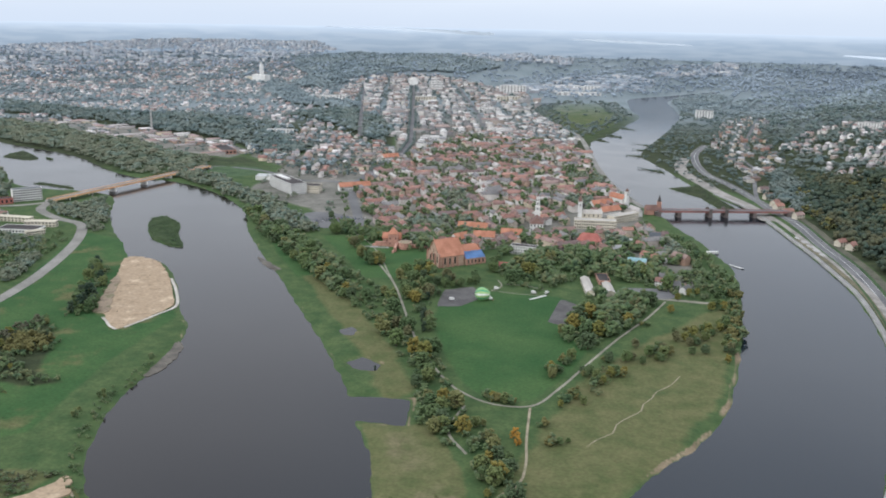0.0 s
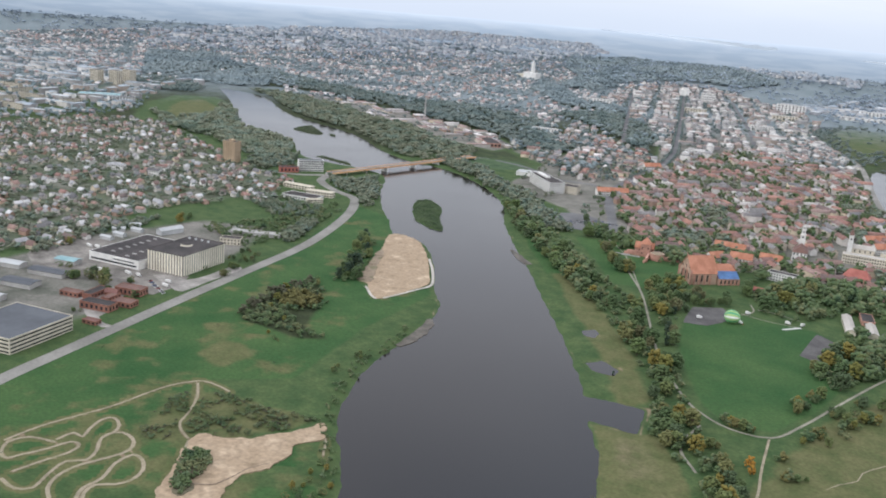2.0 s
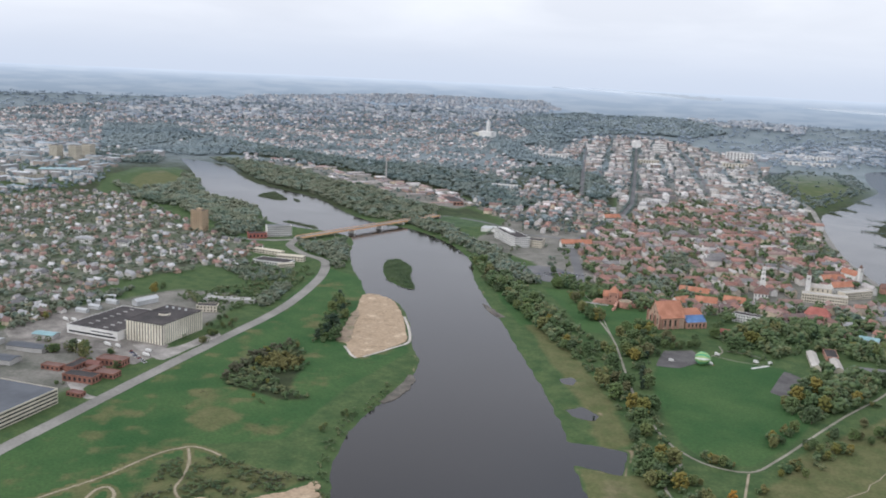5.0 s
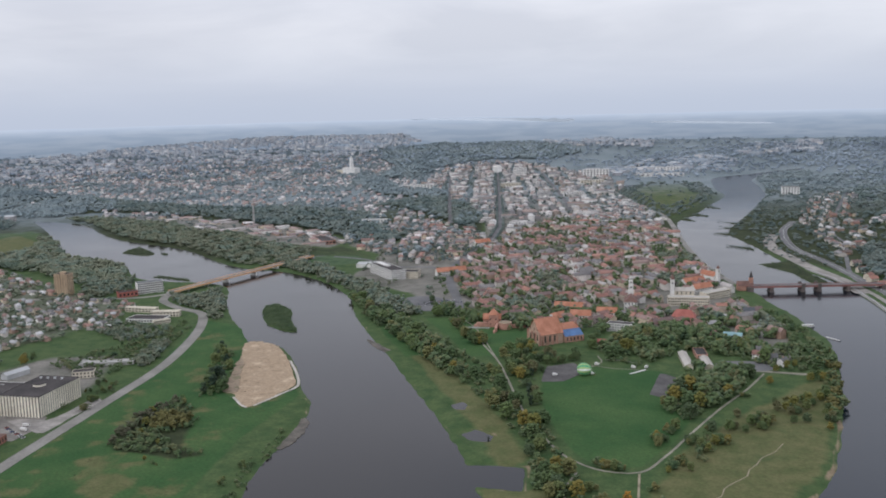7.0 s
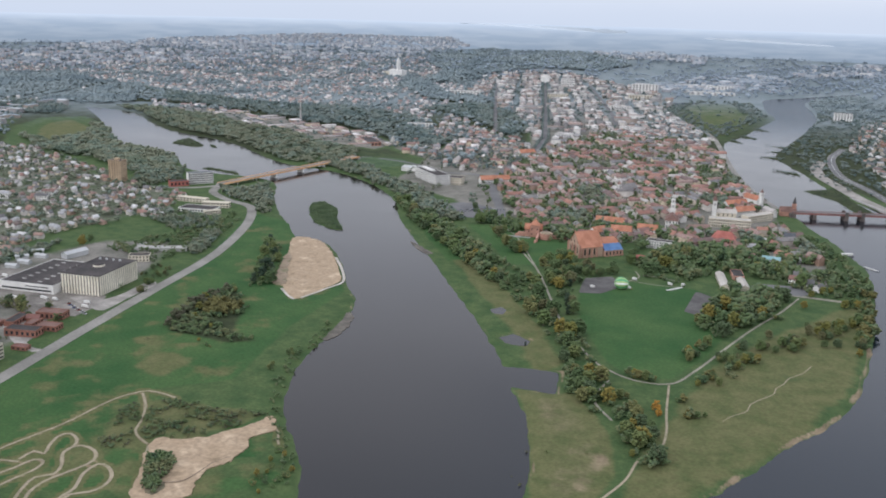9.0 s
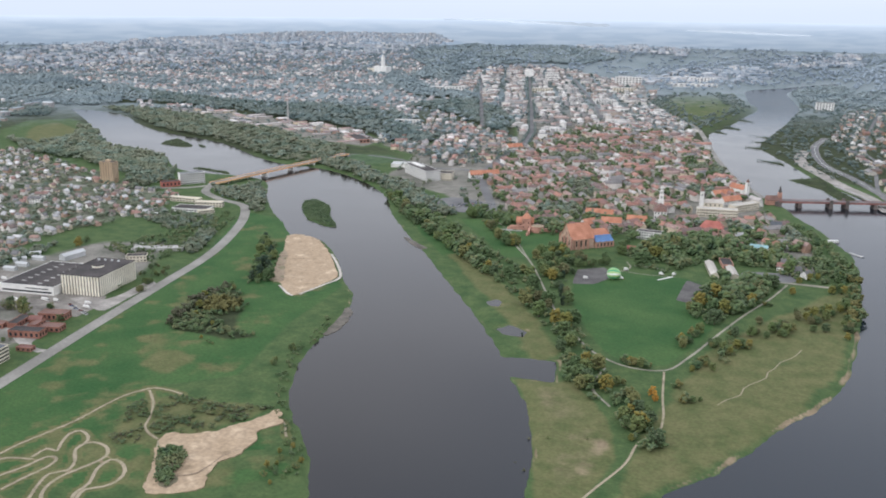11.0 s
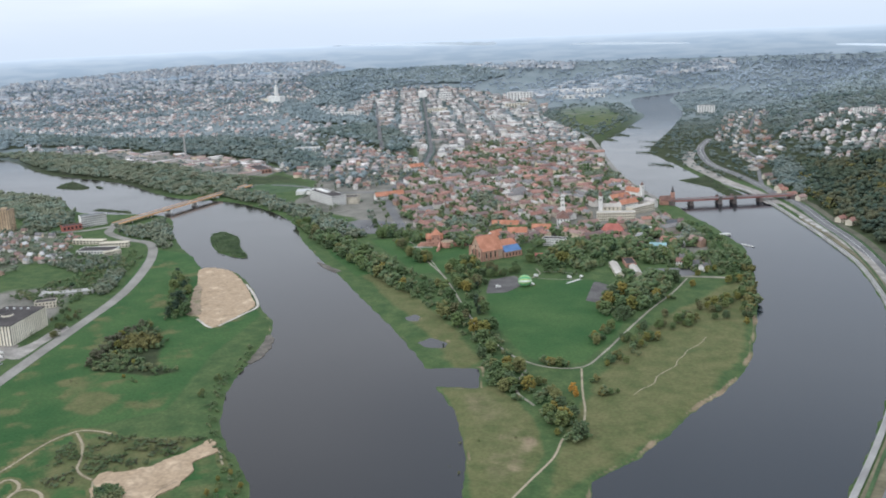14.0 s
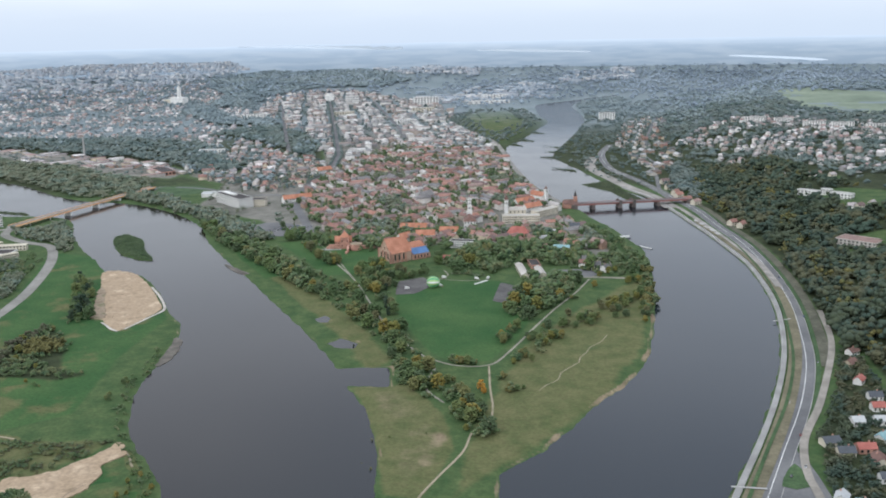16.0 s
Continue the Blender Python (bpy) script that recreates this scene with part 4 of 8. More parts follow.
# ---- trees and houses in great number ----
rng = np.random.RandomState(7)
PHI = (1 + 5 ** 0.5) / 2
ICO = np.array([(-1, PHI, 0), (1, PHI, 0), (-1, -PHI, 0), (1, -PHI, 0), (0, -1, PHI), (0, 1, PHI), (0, -1, -PHI), (0, 1, -PHI), (PHI, 0, -1), (PHI, 0, 1), (-PHI, 0, -1), (-PHI, 0, 1)]) / 1.9
ICO_F = np.array([(0, 11, 5), (0, 5, 1), (0, 1, 7), (0, 7, 10), (0, 10, 11), (1, 5, 9), (5, 11, 4), (11, 10, 2), (10, 7, 6), (7, 1, 8), (3, 9, 4), (3, 4, 2), (3, 2, 6), (3, 6, 8), (3, 8, 9),
                  (4, 9, 5), (2, 4, 11), (6, 2, 10), (8, 6, 7), (9, 8, 1)])


OCT = np.array([(1, 0, 0.1), (0, 1, -0.1), (-1, 0, 0.1), (0, -1, -0.1), (0.1, 0, 1), (0, 0.1, -0.8)]) * 1.12
OCT_F = np.array([(0, 1, 4), (1, 2, 4), (2, 3, 4), (3, 0, 4), (1, 0, 5), (2, 1, 5), (3, 2, 5), (0, 3, 5)])


def clumps(name, centres, radii, material, squash=0.8, plain=False):
    """Many ragged leaf clumps in one mesh; plain ones for trees far off."""
    n = len(centres)
    ball, tris = (OCT, OCT_F) if plain else (ICO, ICO_F)
    m = len(ball)
    jitter = rng.uniform(0.65, 1.3, (n, m, 1))
    v = ball[None] * jitter * np.asarray(radii)[:, None, None]
    if plain:
        a = rng.uniform(0, 6.28, n)
        c, d = np.cos(a)[:, None], np.sin(a)[:, None]
        v = np.stack([v[..., 0] * c - v[..., 1] * d, v[..., 0] * d + v[..., 1] * c, v[..., 2]], -1)
    v[..., 2] *= squash
    v += np.asarray(centres)[:, None]
    f = (tris[None] + m * np.arange(n)[:, None, None]).reshape(-1, 3)
    me = mesh_of(name, v.reshape(-1, 3), f, [material])
    if plain:
        me.polygons.foreach_set("use_smooth", np.ones(len(me.polygons), bool))
    return me


def scatter(poly, n, spacing=0.0):
    """n places inside a polygon."""
    p = np.array(poly, float)
    lo, hi = p.min(0), p.max(0)
    got = np.zeros((0, 2))
    while len(got) < n:
        q = rng.uniform(lo, hi, (4 * n, 2))
        got = np.vstack([got, q[signed(poly, q[:, 0], q[:, 1]) > 0]])
    return got[:n]


ALL_LINES = ROADS + PATHS


def free_of_roads(xy, margin):
    ok = np.ones(len(xy), bool)
    for _, width, points in ALL_LINES:
        ok &= off_line(curve(points, 30), xy[:, 0], xy[:, 1]) > width / 2 + margin
    return ok


def wood(name, xy, tall, label, material, per=8, wide=0.42, spread=0.25, plain=False):
    """Trees at the places xy as one mass: each a column of clumps."""
    xy = xy[shore(xy[:, 0], xy[:, 1]) > 1.0]
    p, k = spot(xy[:, 0], xy[:, 1])
    size = tall * rng.uniform(1 - spread, 1 + spread, len(xy)) * k
    far = plain or per <= 5
    c, r = [], []
    for i in range(per):
        a, q = rng.uniform(0, 6.28, len(xy)), rng.uniform(0, 1, len(xy)) ** 0.6
        h = (rng.uniform(0.4, 0.8, len(xy)) if far else rng.uniform(0.22, 0.92, len(xy))) if i else np.full(len(xy), 0.55)
        girth = wide * size * np.sqrt(np.clip(1 - ((h - 0.5) / 0.55) ** 2, 0.05, 1)) * (q if i else 0)
        c.append(p + np.stack([np.cos(a) * girth, np.sin(a) * girth, h * size], -1))
        r.append(size * rng.uniform(0.16, 0.27, len(xy)) * (1.35 if not i else 1.0) * (1.45 if per <= 5 else 1.05 if plain else 1.0))
    return tagged(new(name, clumps(name, np.concatenate(c), np.concatenate(r), material, 0.62 if far else 0.8, far)), label, "trees", kind="stuff")


def rows_of(poly, axis, along, across, keep, skip=(0, 0)):
    """Places on a loose street grid inside a polygon, with the turn of each. skip: every so many rows a street is left open."""
    p = np.array(poly, float)
    u = np.array([np.cos(axis), np.sin(axis)])
    v = np.array([-u[1], u[0]])
    a, b = p @ u, p @ v
    i, j = np.meshgrid(np.arange(int((a.max() - a.min()) / along) + 1), np.arange(int((b.max() - b.min()) / across) + 1))
    i, j = i.ravel(), j.ravel()
    ok = rng.uniform(0, 1, len(i)) < keep
    if skip[0]:
        ok &= (i % skip[0] != 0) & (j % skip[1] != 0)
    i, j = i[ok], j[ok]
    q = np.outer(a.min() + i * along + rng.uniform(-0.2, 0.2, len(i)) * along, u) + np.outer(b.min() + j * across + rng.uniform(-0.2, 0.2, len(j)) * across, v)
    bend = 12 * waves(q[:, 0], q[:, 1], 400, 21)
    q = q + np.outer(bend, v)
    q = q[signed(poly, q[:, 0], q[:, 1]) > 0]
    return q, np.full(len(q), axis)


KEEP_OUT = []  # circles round single buildings: x, y, radius


def open_ground(xy, margin=9):
    ok = free_of_roads(xy, margin) & (shore(xy[:, 0], xy[:, 1]) > 14)
    for x, y, r in KEEP_OUT:
        ok &= np.hypot(xy[:, 0] - x, xy[:, 1] - y) > r
    return ok


def houses(name, xy, turn, label, wall_m, roof_m, length=(10, 16), width=(8, 11), tall=(4, 7), roof=(0.3, 0.5), flat=0.0):
    """Small houses in one mesh: a walled box and a roof that stands over it, on each place."""
    n = len(xy)
    p, k = spot(xy[:, 0], xy[:, 1])
    le, wi = rng.uniform(*length, n) / 2 * k, rng.uniform(*width, n) / 2 * k
    hh = rng.uniform(*tall, n) * k
    rr = np.where(rng.uniform(0, 1, n) < flat, 0.02, rng.uniform(*roof, n)) * wi * 2
    turn = turn + np.where(rng.uniform(0, 1, n) < 0.3, np.pi / 2, 0) + rng.normal(0, 0.06, n)
    one, nil = np.ones(n), np.zeros(n)

    def ring(sx, sy, z, over=1.0):
        return [(sx * le * over, sy * wi * over, z)]

    local = []
    for sx, sy in ((-1, -1), (1, -1), (1, 1), (-1, 1)):
        local += ring(sx, sy, -1.5 * k)
    for sx, sy in ((-1, -1), (1, -1), (1, 1), (-1, 1)):
        local += ring(sx, sy, hh)
    local += [(-le, nil, hh + rr * 0.96), (le, nil, hh + rr * 0.96)]
    o, eave = 1.07, hh - 0.35 * k
    for sx, sy in ((-1, -1), (1, -1), (1, 1), (-1, 1)):
        local += ring(sx, sy, eave, o)
    local += [(-le * o, nil, hh + rr + 0.15 * k), (le * o, nil, hh + rr + 0.15 * k)]
    for sx, sy in ((-1, -1), (1, -1), (1, 1), (-1, 1)):
        local += ring(sx, sy, eave + 0.3 * k, o)
    local += [(-le * o, nil, hh + rr + 0.45 * k), (le * o, nil, hh + rr + 0.45 * k)]
    v = np.stack([np.stack([a * one, b * one, c * one], -1) for a, b, c in local], 1)
    c, s = np.cos(turn)[:, None], np.sin(turn)[:, None]
    v = np.stack([v[..., 0] * c - v[..., 1] * s, v[..., 0] * s + v[..., 1] * c, v[..., 2]], -1) + p[:, None]
    step = (np.arange(n) * 22)[:, None, None]
    quads = np.array([(0, 1, 5, 4), (1, 2, 6, 5), (2, 3, 7, 6), (3, 0, 4, 7), (16, 17, 21, 20), (18, 19, 20, 21), (11, 10, 14, 15), (13, 12, 15, 14)])
    edge = np.array([(10, 11, 17, 16), (12, 13, 19, 18), (11, 15, 21, 17), (15, 12, 18, 21), (13, 14, 20, 19), (14, 10, 16, 20)])
    tris = np.array([(5, 6, 9), (7, 4, 8)])
    quads = np.vstack([quads, edge])
    fq, ft = (quads[None] + step).reshape(-1, 4), (tris[None] + step).reshape(-1, 3)
    which = np.concatenate([np.tile([0] * 4 + [1] * 10, n), np.zeros(2 * n)])
    return tagged(new(name, mesh_of(name, v.reshape(-1, 3), [fq, ft], [wall_m, roof_m], which)), label, "houses", kind="stuff")

# ---- single trees ----
def part(name, bm, material, parent, label=""):
    """Links a bmesh, or a ready mesh, as one mesh object under a thing or a part."""
    if isinstance(bm, bmesh.types.BMesh):
        me = bpy.data.meshes.new(name)
        bm.normal_update()
        bm.to_mesh(me)
        bm.free()
    else:
        me = bm
    if material and not me.materials:
        me.materials.append(material)
    ob = new(name, me)
    ob.parent = parent
    if label:
        ob["label"] = label
    return ob


def thing(name, m, label, category, group=""):
    e = new(name)
    e.empty_display_size = 0.1
    e.matrix_basis = m
    return tagged(e, label, category, group)


def trunk_mesh(seed):
    r = random.Random(seed)
    bm = bmesh.new()

    def limb(a, b, ra, rb, sides=6):
        axis = (b - a).normalized()
        side = axis.orthogonal().normalized()
        other = axis.cross(side)
        rings = []
        for p, q in ((a, ra), (b, rb)):
            rings.append([bm.verts.new(p + q * (math.cos(6.2832 * i / sides) * side + math.sin(6.2832 * i / sides) * other)) for i in range(sides)])
        for i in range(sides):
            bm.faces.new((rings[0][i], rings[0][(i + 1) % sides], rings[1][(i + 1) % sides], rings[1][i]))

    fork = Vector((r.uniform(-0.02, 0.02), r.uniform(-0.02, 0.02), 0.3))
    limb(Vector((0, 0, -0.05)), fork, 0.032, 0.022)
    for i in range(5):
        a = i * 1.257 + r.uniform(-0.4, 0.4)
        limb(fork - Vector((0, 0, r.uniform(0, 0.06))), Vector((math.cos(a) * 0.22, math.sin(a) * 0.22, r.uniform(0.5, 0.75))), 0.014, 0.005, 4)
    me = bpy.data.meshes.new("trunk")
    bm.to_mesh(me)
    bm.free()
    me.materials.append(M_BARK)
    return me


def crown_mesh(seed, material, n=46, wide=0.40, low=0.2):
    global rng
    keep, rng = rng, np.random.RandomState(seed)
    h = rng.uniform(low, 0.95, n)
    a = rng.uniform(0, 6.283, n)
    reach = wide * np.sqrt(np.clip(1 - ((h - 0.55) / 0.5) ** 2, 0.04, 1)) * rng.uniform(0, 1, n) ** 0.45
    lean = rng.uniform(0.75, 1.2, 2)
    c = np.stack([np.cos(a) * reach * lean[0], np.sin(a) * reach * lean[1], h], -1)
    me = clumps("crown", c, rng.uniform(0.06, 0.125, n), material, 0.85)
    rng = keep
    return me


TRUNKS = [trunk_mesh(i) for i in range(4)]
CROWNS = {"green": [crown_mesh(40 + i, M_LEAF_NEAR, 84) for i in range(7)], "yellow": [crown_mesh(60 + i, M_LEAF_YELLOW, 84) for i in range(2)],
          "orange": [crown_mesh(70, M_LEAF_ORANGE)], "dark": [crown_mesh(80 + i, M_LEAF_DARK, 50, 0.26, 0.08) for i in range(2)], "shrub": [crown_mesh(90 + i, M_LEAF_NEAR, 30, 0.62, 0.05) for i in range(3)]}
TREE_SAYS = {"green": "broad leafy tree in early autumn green on the grass", "yellow": "leafy tree turned yellow in autumn", "orange": "small tree in bright orange autumn leaf",
             "dark": "tall dark green tree at the sandbank", "shrub": "low spreading green bush on the river flats"}


def tree(x, y, tall, kind="green"):
    p, k = spot(x, y)
    m = Matrix.Translation(p[0]) @ Matrix.Rotation(random.uniform(0, 6.28), 4, "Z") @ Matrix.Scale(tall * float(k[0]), 4)
    e = thing("bush" if kind == "shrub" else "tree", m, TREE_SAYS[kind], "bush" if kind == "shrub" else "tree", "bushes on the flats" if kind == "shrub" else "trees on the river flats")
    part("trunk", random.choice(TRUNKS), None, e)
    part("crown", random.choice(CROWNS[kind]), None, e)


BELT = [(-841, 1319), (-658, 1202), (-502, 1092), (-376, 1004), (-284, 905), (-201, 809), (-191, 775), (-239, 811), (-287, 856), (-370, 933), (-450, 990), (-586, 1094), (-736, 1210)]
BELT_TIP = [(-230, 795), (-183, 775), (-130, 728), (-85, 681), (-60, 640), (-78, 622), (-128, 676), (-189, 722)]
GROVE = [(-179, 1048), (-138, 1086), (-104, 1150), (-100, 1100), (-112, 1000), (-124, 935), (-158, 970)]
NORTH_ROW = [(-344, 1181), (-263, 1256), (-173, 1245), (-77, 1250), (-40, 1201), (-25, 1138), (-69, 1170), (-150, 1200), (-206, 1190), (-238, 1105), (-275, 1115), (-300, 1150)]
EAST_TREES = [(-98, 907), (-84, 1014), (-25, 1123), (8, 990), (-50, 960), (-80, 870)]
CHURCH_TREES = [(-418, 1090), (-371, 1090), (-330, 1035), (-312, 960), (-350, 985)]
PARK_SIDE = [(-419, 1100), (-396, 1136), (-351, 1078), (-333, 1007), (-279, 920), (-270, 895), (-313, 948), (-363, 1011)]
CHURCH_ROW = [(-384, 1094), (-356, 1115), (-323, 1125), (-308, 1095), (-333, 1072), (-362, 1057)]
CASTLE_TREES = [(-704, 1338), (-610, 1334), (-532, 1342), (-480, 1243), (-500, 1150), (-564, 1194)]
SAND_TREES = [(-636, 769), (-711, 864), (-775, 938), (-764, 950), (-679, 865), (-618, 784)]
THICKET = [(-615, 624), (-630, 661), (-653, 714), (-649, 755), (-608, 731), (-601, 702), (-572, 720), (-562, 690), (-579, 660), (-536, 642), (-497, 646), (-515, 622), (-555, 618), (-588, 606)]
PIT_BUSHES = [(-441, 457), (-414, 484), (-370, 498), (-359, 492), (-381, 450), (-413, 435)]
BANK_BUSHES = [(-295, 438), (-310, 482), (-292, 484), (-272, 460), (-265, 434), (-275, 425)]
ROAD_BUSHES = [(-926, 773), (-913, 852), (-928, 970), (-955, 1040), (-906, 1010), (-830, 870), (-805, 760), (-840, 765)]


def plant(poly, n, tall, kinds, gap=6.5):
    done = []
    for x, y in scatter(poly, n * 4):
        if len(done) >= n:
            break
        if all((x - a) ** 2 + (y - b) ** 2 > gap * gap for a, b in done):
            done.append((x, y))
    xy = np.array(done)
    ok = (shore(xy[:, 0], xy[:, 1]) > 2) & free_of_roads(xy, 2.5)
    for x, y, r in KEEP_OUT:
        ok &= np.hypot(xy[:, 0] - x, xy[:, 1] - y) > r
    for x, y in xy[ok]:
        tree(x, y, tall * random.uniform(0.7, 1.3), random.choice(kinds))


def cluster(x, y, n, reach, tall, kinds):
    for i in range(n):
        a, r = random.uniform(0, 6.28), reach * math.sqrt(random.random())
        tree(x + r * math.cos(a), y + r * math.sin(a), tall * random.uniform(0.7, 1.25), random.choice(kinds))


MIXED = ["green"] * 12 + ["yellow"]
KEEP_OUT += [(-372, 1195, 44), (-498, 1216, 30), (-180, 1165, 32), (-282, 1048, 22), (-325, 1215, 16), (-364, 1421, 30), (-330, 1290, 26), (-285, 1500, 55), (-306, 1690, 25), (-244, 1646, 22), (-890, 1500, 70),
             (-105, 1300, 30), (-186, 1196, 20), (-1196, 1180, 32), (-1204, 1136, 24), (-1012, 1030, 42), (-1074, 1058, 34), (-290, 1484, 40), (-268, 1560, 38), (-336, 1545, 26), (-325, 1276, 24), (-171, 1298, 16), (-262, 1372, 24)]
plant(BELT, 52, 16, MIXED, 6.5)
plant(BELT_TIP, 30, 12.5, MIXED)
plant(GROVE, 20, 15, MIXED)
plant(NORTH_ROW, 18, 16, MIXED)
plant(EAST_TREES, 14, 9, MIXED + ["yellow", "shrub", "shrub"])
plant(CHURCH_TREES, 14, 11, MIXED)
plant(CASTLE_TREES, 10, 11, MIXED)
plant(PARK_SIDE, 34, 13, ["green"] * 6 + ["yellow", "dark"], 5.5)
plant(CHURCH_ROW, 18, 10, ["green"] * 5 + ["dark"], 5)
for x, y in [(-607, 1244), (-540, 1185), (-506, 1142), (-464, 1125), (-480, 1123)]:
    cluster(x, y, 3, 5, 14, ["green"])
plant(SAND_TREES, 24, 13, ["dark", "dark", "green"], 4.5)
plant(THICKET, 6, 8.5, ["green", "green", "shrub", "yellow", "dark"], 5)
plant(PIT_BUSHES, 14, 4.5, ["shrub"], 5)
plant(BANK_BUSHES, 14, 5, ["shrub", "yellow"], 5)
tree(-108, 730, 10, "orange"), tree(-102, 722, 8, "orange")
for x, y, tall in ((-82, 892, 10), (-72, 901, 9), (-40, 1037, 13), (-45, 1024, 10), (-81, 1113, 9), (-77, 1186, 10), (-85, 1164, 9), (-135, 880, 9), (-154, 792, 8), (-45, 1209, 13), (-98, 805, 7), (-70, 1196, 9)):
    tree(x, y, tall, "yellow")
for x, y, tall in ((-94, 925, 12), (-80, 936, 12), (-65, 963, 12), (-52, 965, 12), (-53, 1019, 11), (-27, 1037, 12), (-92, 830, 8), (-83, 820, 8), (-89, 863, 8), (-127, 914, 12), (-127, 862, 11), (-142, 790, 10)):
    tree(x, y, tall)
tree(-376, 415, 6, "shrub"), tree(-366, 405, 6, "shrub"), tree(-355, 398, 5, "shrub")
for x, y, n, reach, tall in ((-131, 877, 5, 8, 8), (-125, 900, 2, 5, 7), (-152, 793, 5, 9, 5), (-105, 885, 4, 6, 8), (-84, 880, 5, 9, 8), (-72, 742, 3, 6, 6), (-56, 982, 5, 10, 8), (-35, 1022, 5, 9, 9), (-53, 951, 3, 7, 7),
                             (1, 1010, 4, 8, 8), (-2, 1040, 4, 8, 8), (-32, 1058, 6, 10, 9), (-17, 1087, 6, 10, 9), (-36, 1150, 6, 12, 9), (-615, 1246, 2, 5, 15), (-467, 1118, 4, 6, 10), (-163, 716, 4, 6, 12), (-143, 736, 3, 6, 8)):
    cluster(x, y, n, reach, tall, ["green"] * 9 + ["yellow", "shrub"])
for x, y, n, reach, tall in ((-520, 604, 3, 8, 4), (-650, 752, 2, 4, 6), (-442, 640, 4, 10, 5), (-431, 603, 4, 10, 5), (-439, 455, 3, 8, 4), (-796, 535, 4, 9, 9), (-775, 560, 3, 8, 9), (-752, 668, 3, 6, 6), (-773, 728, 4, 10, 5),
                             (-767, 752, 4, 10, 5), (-975, 790, 4, 14, 7), (-837, 546, 3, 8, 7), (-730, 545, 3, 6, 6), (-700, 545, 2, 5, 6), (-690, 490, 2, 5, 4)):
    cluster(x, y, n, reach, tall, ["green", "green", "shrub"])
tree(-956, 762, 13, "yellow"), tree(-921, 590, 10, "yellow"), tree(-90, 640, 6, "yellow"), tree(5, 985, 8, "yellow"), tree(-20, 1075, 10, "yellow"), tree(-560, 640, 6, "yellow"), tree(-540, 606, 4, "yellow")
tree(-280, 808, 4, "dark")
for x, y in ((-160, 600), (-146, 606), (-150, 560), (-138, 552), (-120, 622)):
    tree(x, y, 2.6, "shrub")

def beside_points(points, off, step=40):
    p = np.array(curve(points, step))
    t = np.gradient(p, axis=0)
    t /= np.linalg.norm(t, axis=1, keepdims=True)
    return [tuple(q) for q in p + np.stack([t[:, 1], -t[:, 0]], -1) * off]


# ---- woods, in the mass ----
belt_fill = np.vstack([scatter(BELT, 420), scatter(BELT_TIP, 90), scatter(NORTH_ROW, 230), scatter(GROVE, 150), scatter(CHURCH_TREES, 40), scatter(CASTLE_TREES, 40), scatter(SAND_TREES, 60)])
belt_fill = belt_fill[free_of_roads(belt_fill, 2.5)]
for kx, ky, kr in KEEP_OUT:
    belt_fill = belt_fill[np.hypot(belt_fill[:, 0] - kx, belt_fill[:, 1] - ky) > kr]
wood("undergrowth", belt_fill, 6, "thick undergrowth beneath the riverside trees", M_LEAF, 10, 0.5)
thicket = scatter(THICKET, 250)
brown = (thicket[:, 0] + 0.35 * thicket[:, 1]) < -384
gold = ~brown & (np.hypot(thicket[:, 0] + 600, thicket[:, 1] - 690) < 24)
wood("thicket", thicket[brown], 7.0, "brown leafless thicket on the meadow", M_LEAF_BROWN, 9, 0.5)
wood("thicket", thicket[gold], 7.5, "golden autumn thicket on the meadow", M_LEAF_GOLD, 9, 0.5)
wood("thicket", thicket[~brown & ~gold], 5.0, "dark green thicket on the meadow", M_LEAF, 9, 0.5)
scrub = scatter(SCRUB, 1300)
scrub = scrub[(waves(scrub[:, 0], scrub[:, 1], 33, 44) > -0.1) & (off_line(TRACKS[1][2], scrub[:, 0], scrub[:, 1]) > 3) & (off_line(TRACKS[0][2], scrub[:, 0], scrub[:, 1]) > 3)]
wood("scrub", scrub[::2], 1.7, "low brown scrub round the sand pit", M_LEAF_BROWN, 5, 0.9)
wood("scrub", scrub[1::3], 2.6, "low green scrub round the sand pit", M_LEAF, 5, 0.8)
wood("scrub", scatter(PIT_ISLAND, 90), 4.6, "dark bushes on the island in the sand", M_LEAF, 7, 0.6)
rough = scatter(WEST_MEADOW, 900)
rough = rough[(waves(rough[:, 0], rough[:, 1], 85, 61) > 0.35) & free_of_roads(rough, 3)]
wood("tussocks", rough, 0.9, "brown tussocks in the meadow", M_LEAF_BROWN, 4, 1.4)
GROVE_ALL = [(-166, 1027), (-176, 1135), (-144, 1135), (-112, 1150), (-92, 1119), (-103, 1034), (-118, 959), (-153, 990)]
NORTH_ALL = [(-329, 1182), (-362, 1262), (-324, 1300), (-265, 1310), (-220, 1300), (-105, 1300), (-84, 1245), (-150, 1206), (-205, 1200), (-220, 1140), (-278, 1150)]
mass = np.vstack([scatter(GROVE_ALL, 60), scatter(NORTH_ALL, 130)])
mass = mass[open_ground(mass, 2)]
wood("park_trees", mass, 13, "tall rounded park trees in dark and olive green", M_LEAF, 14, 0.46, 0.3)
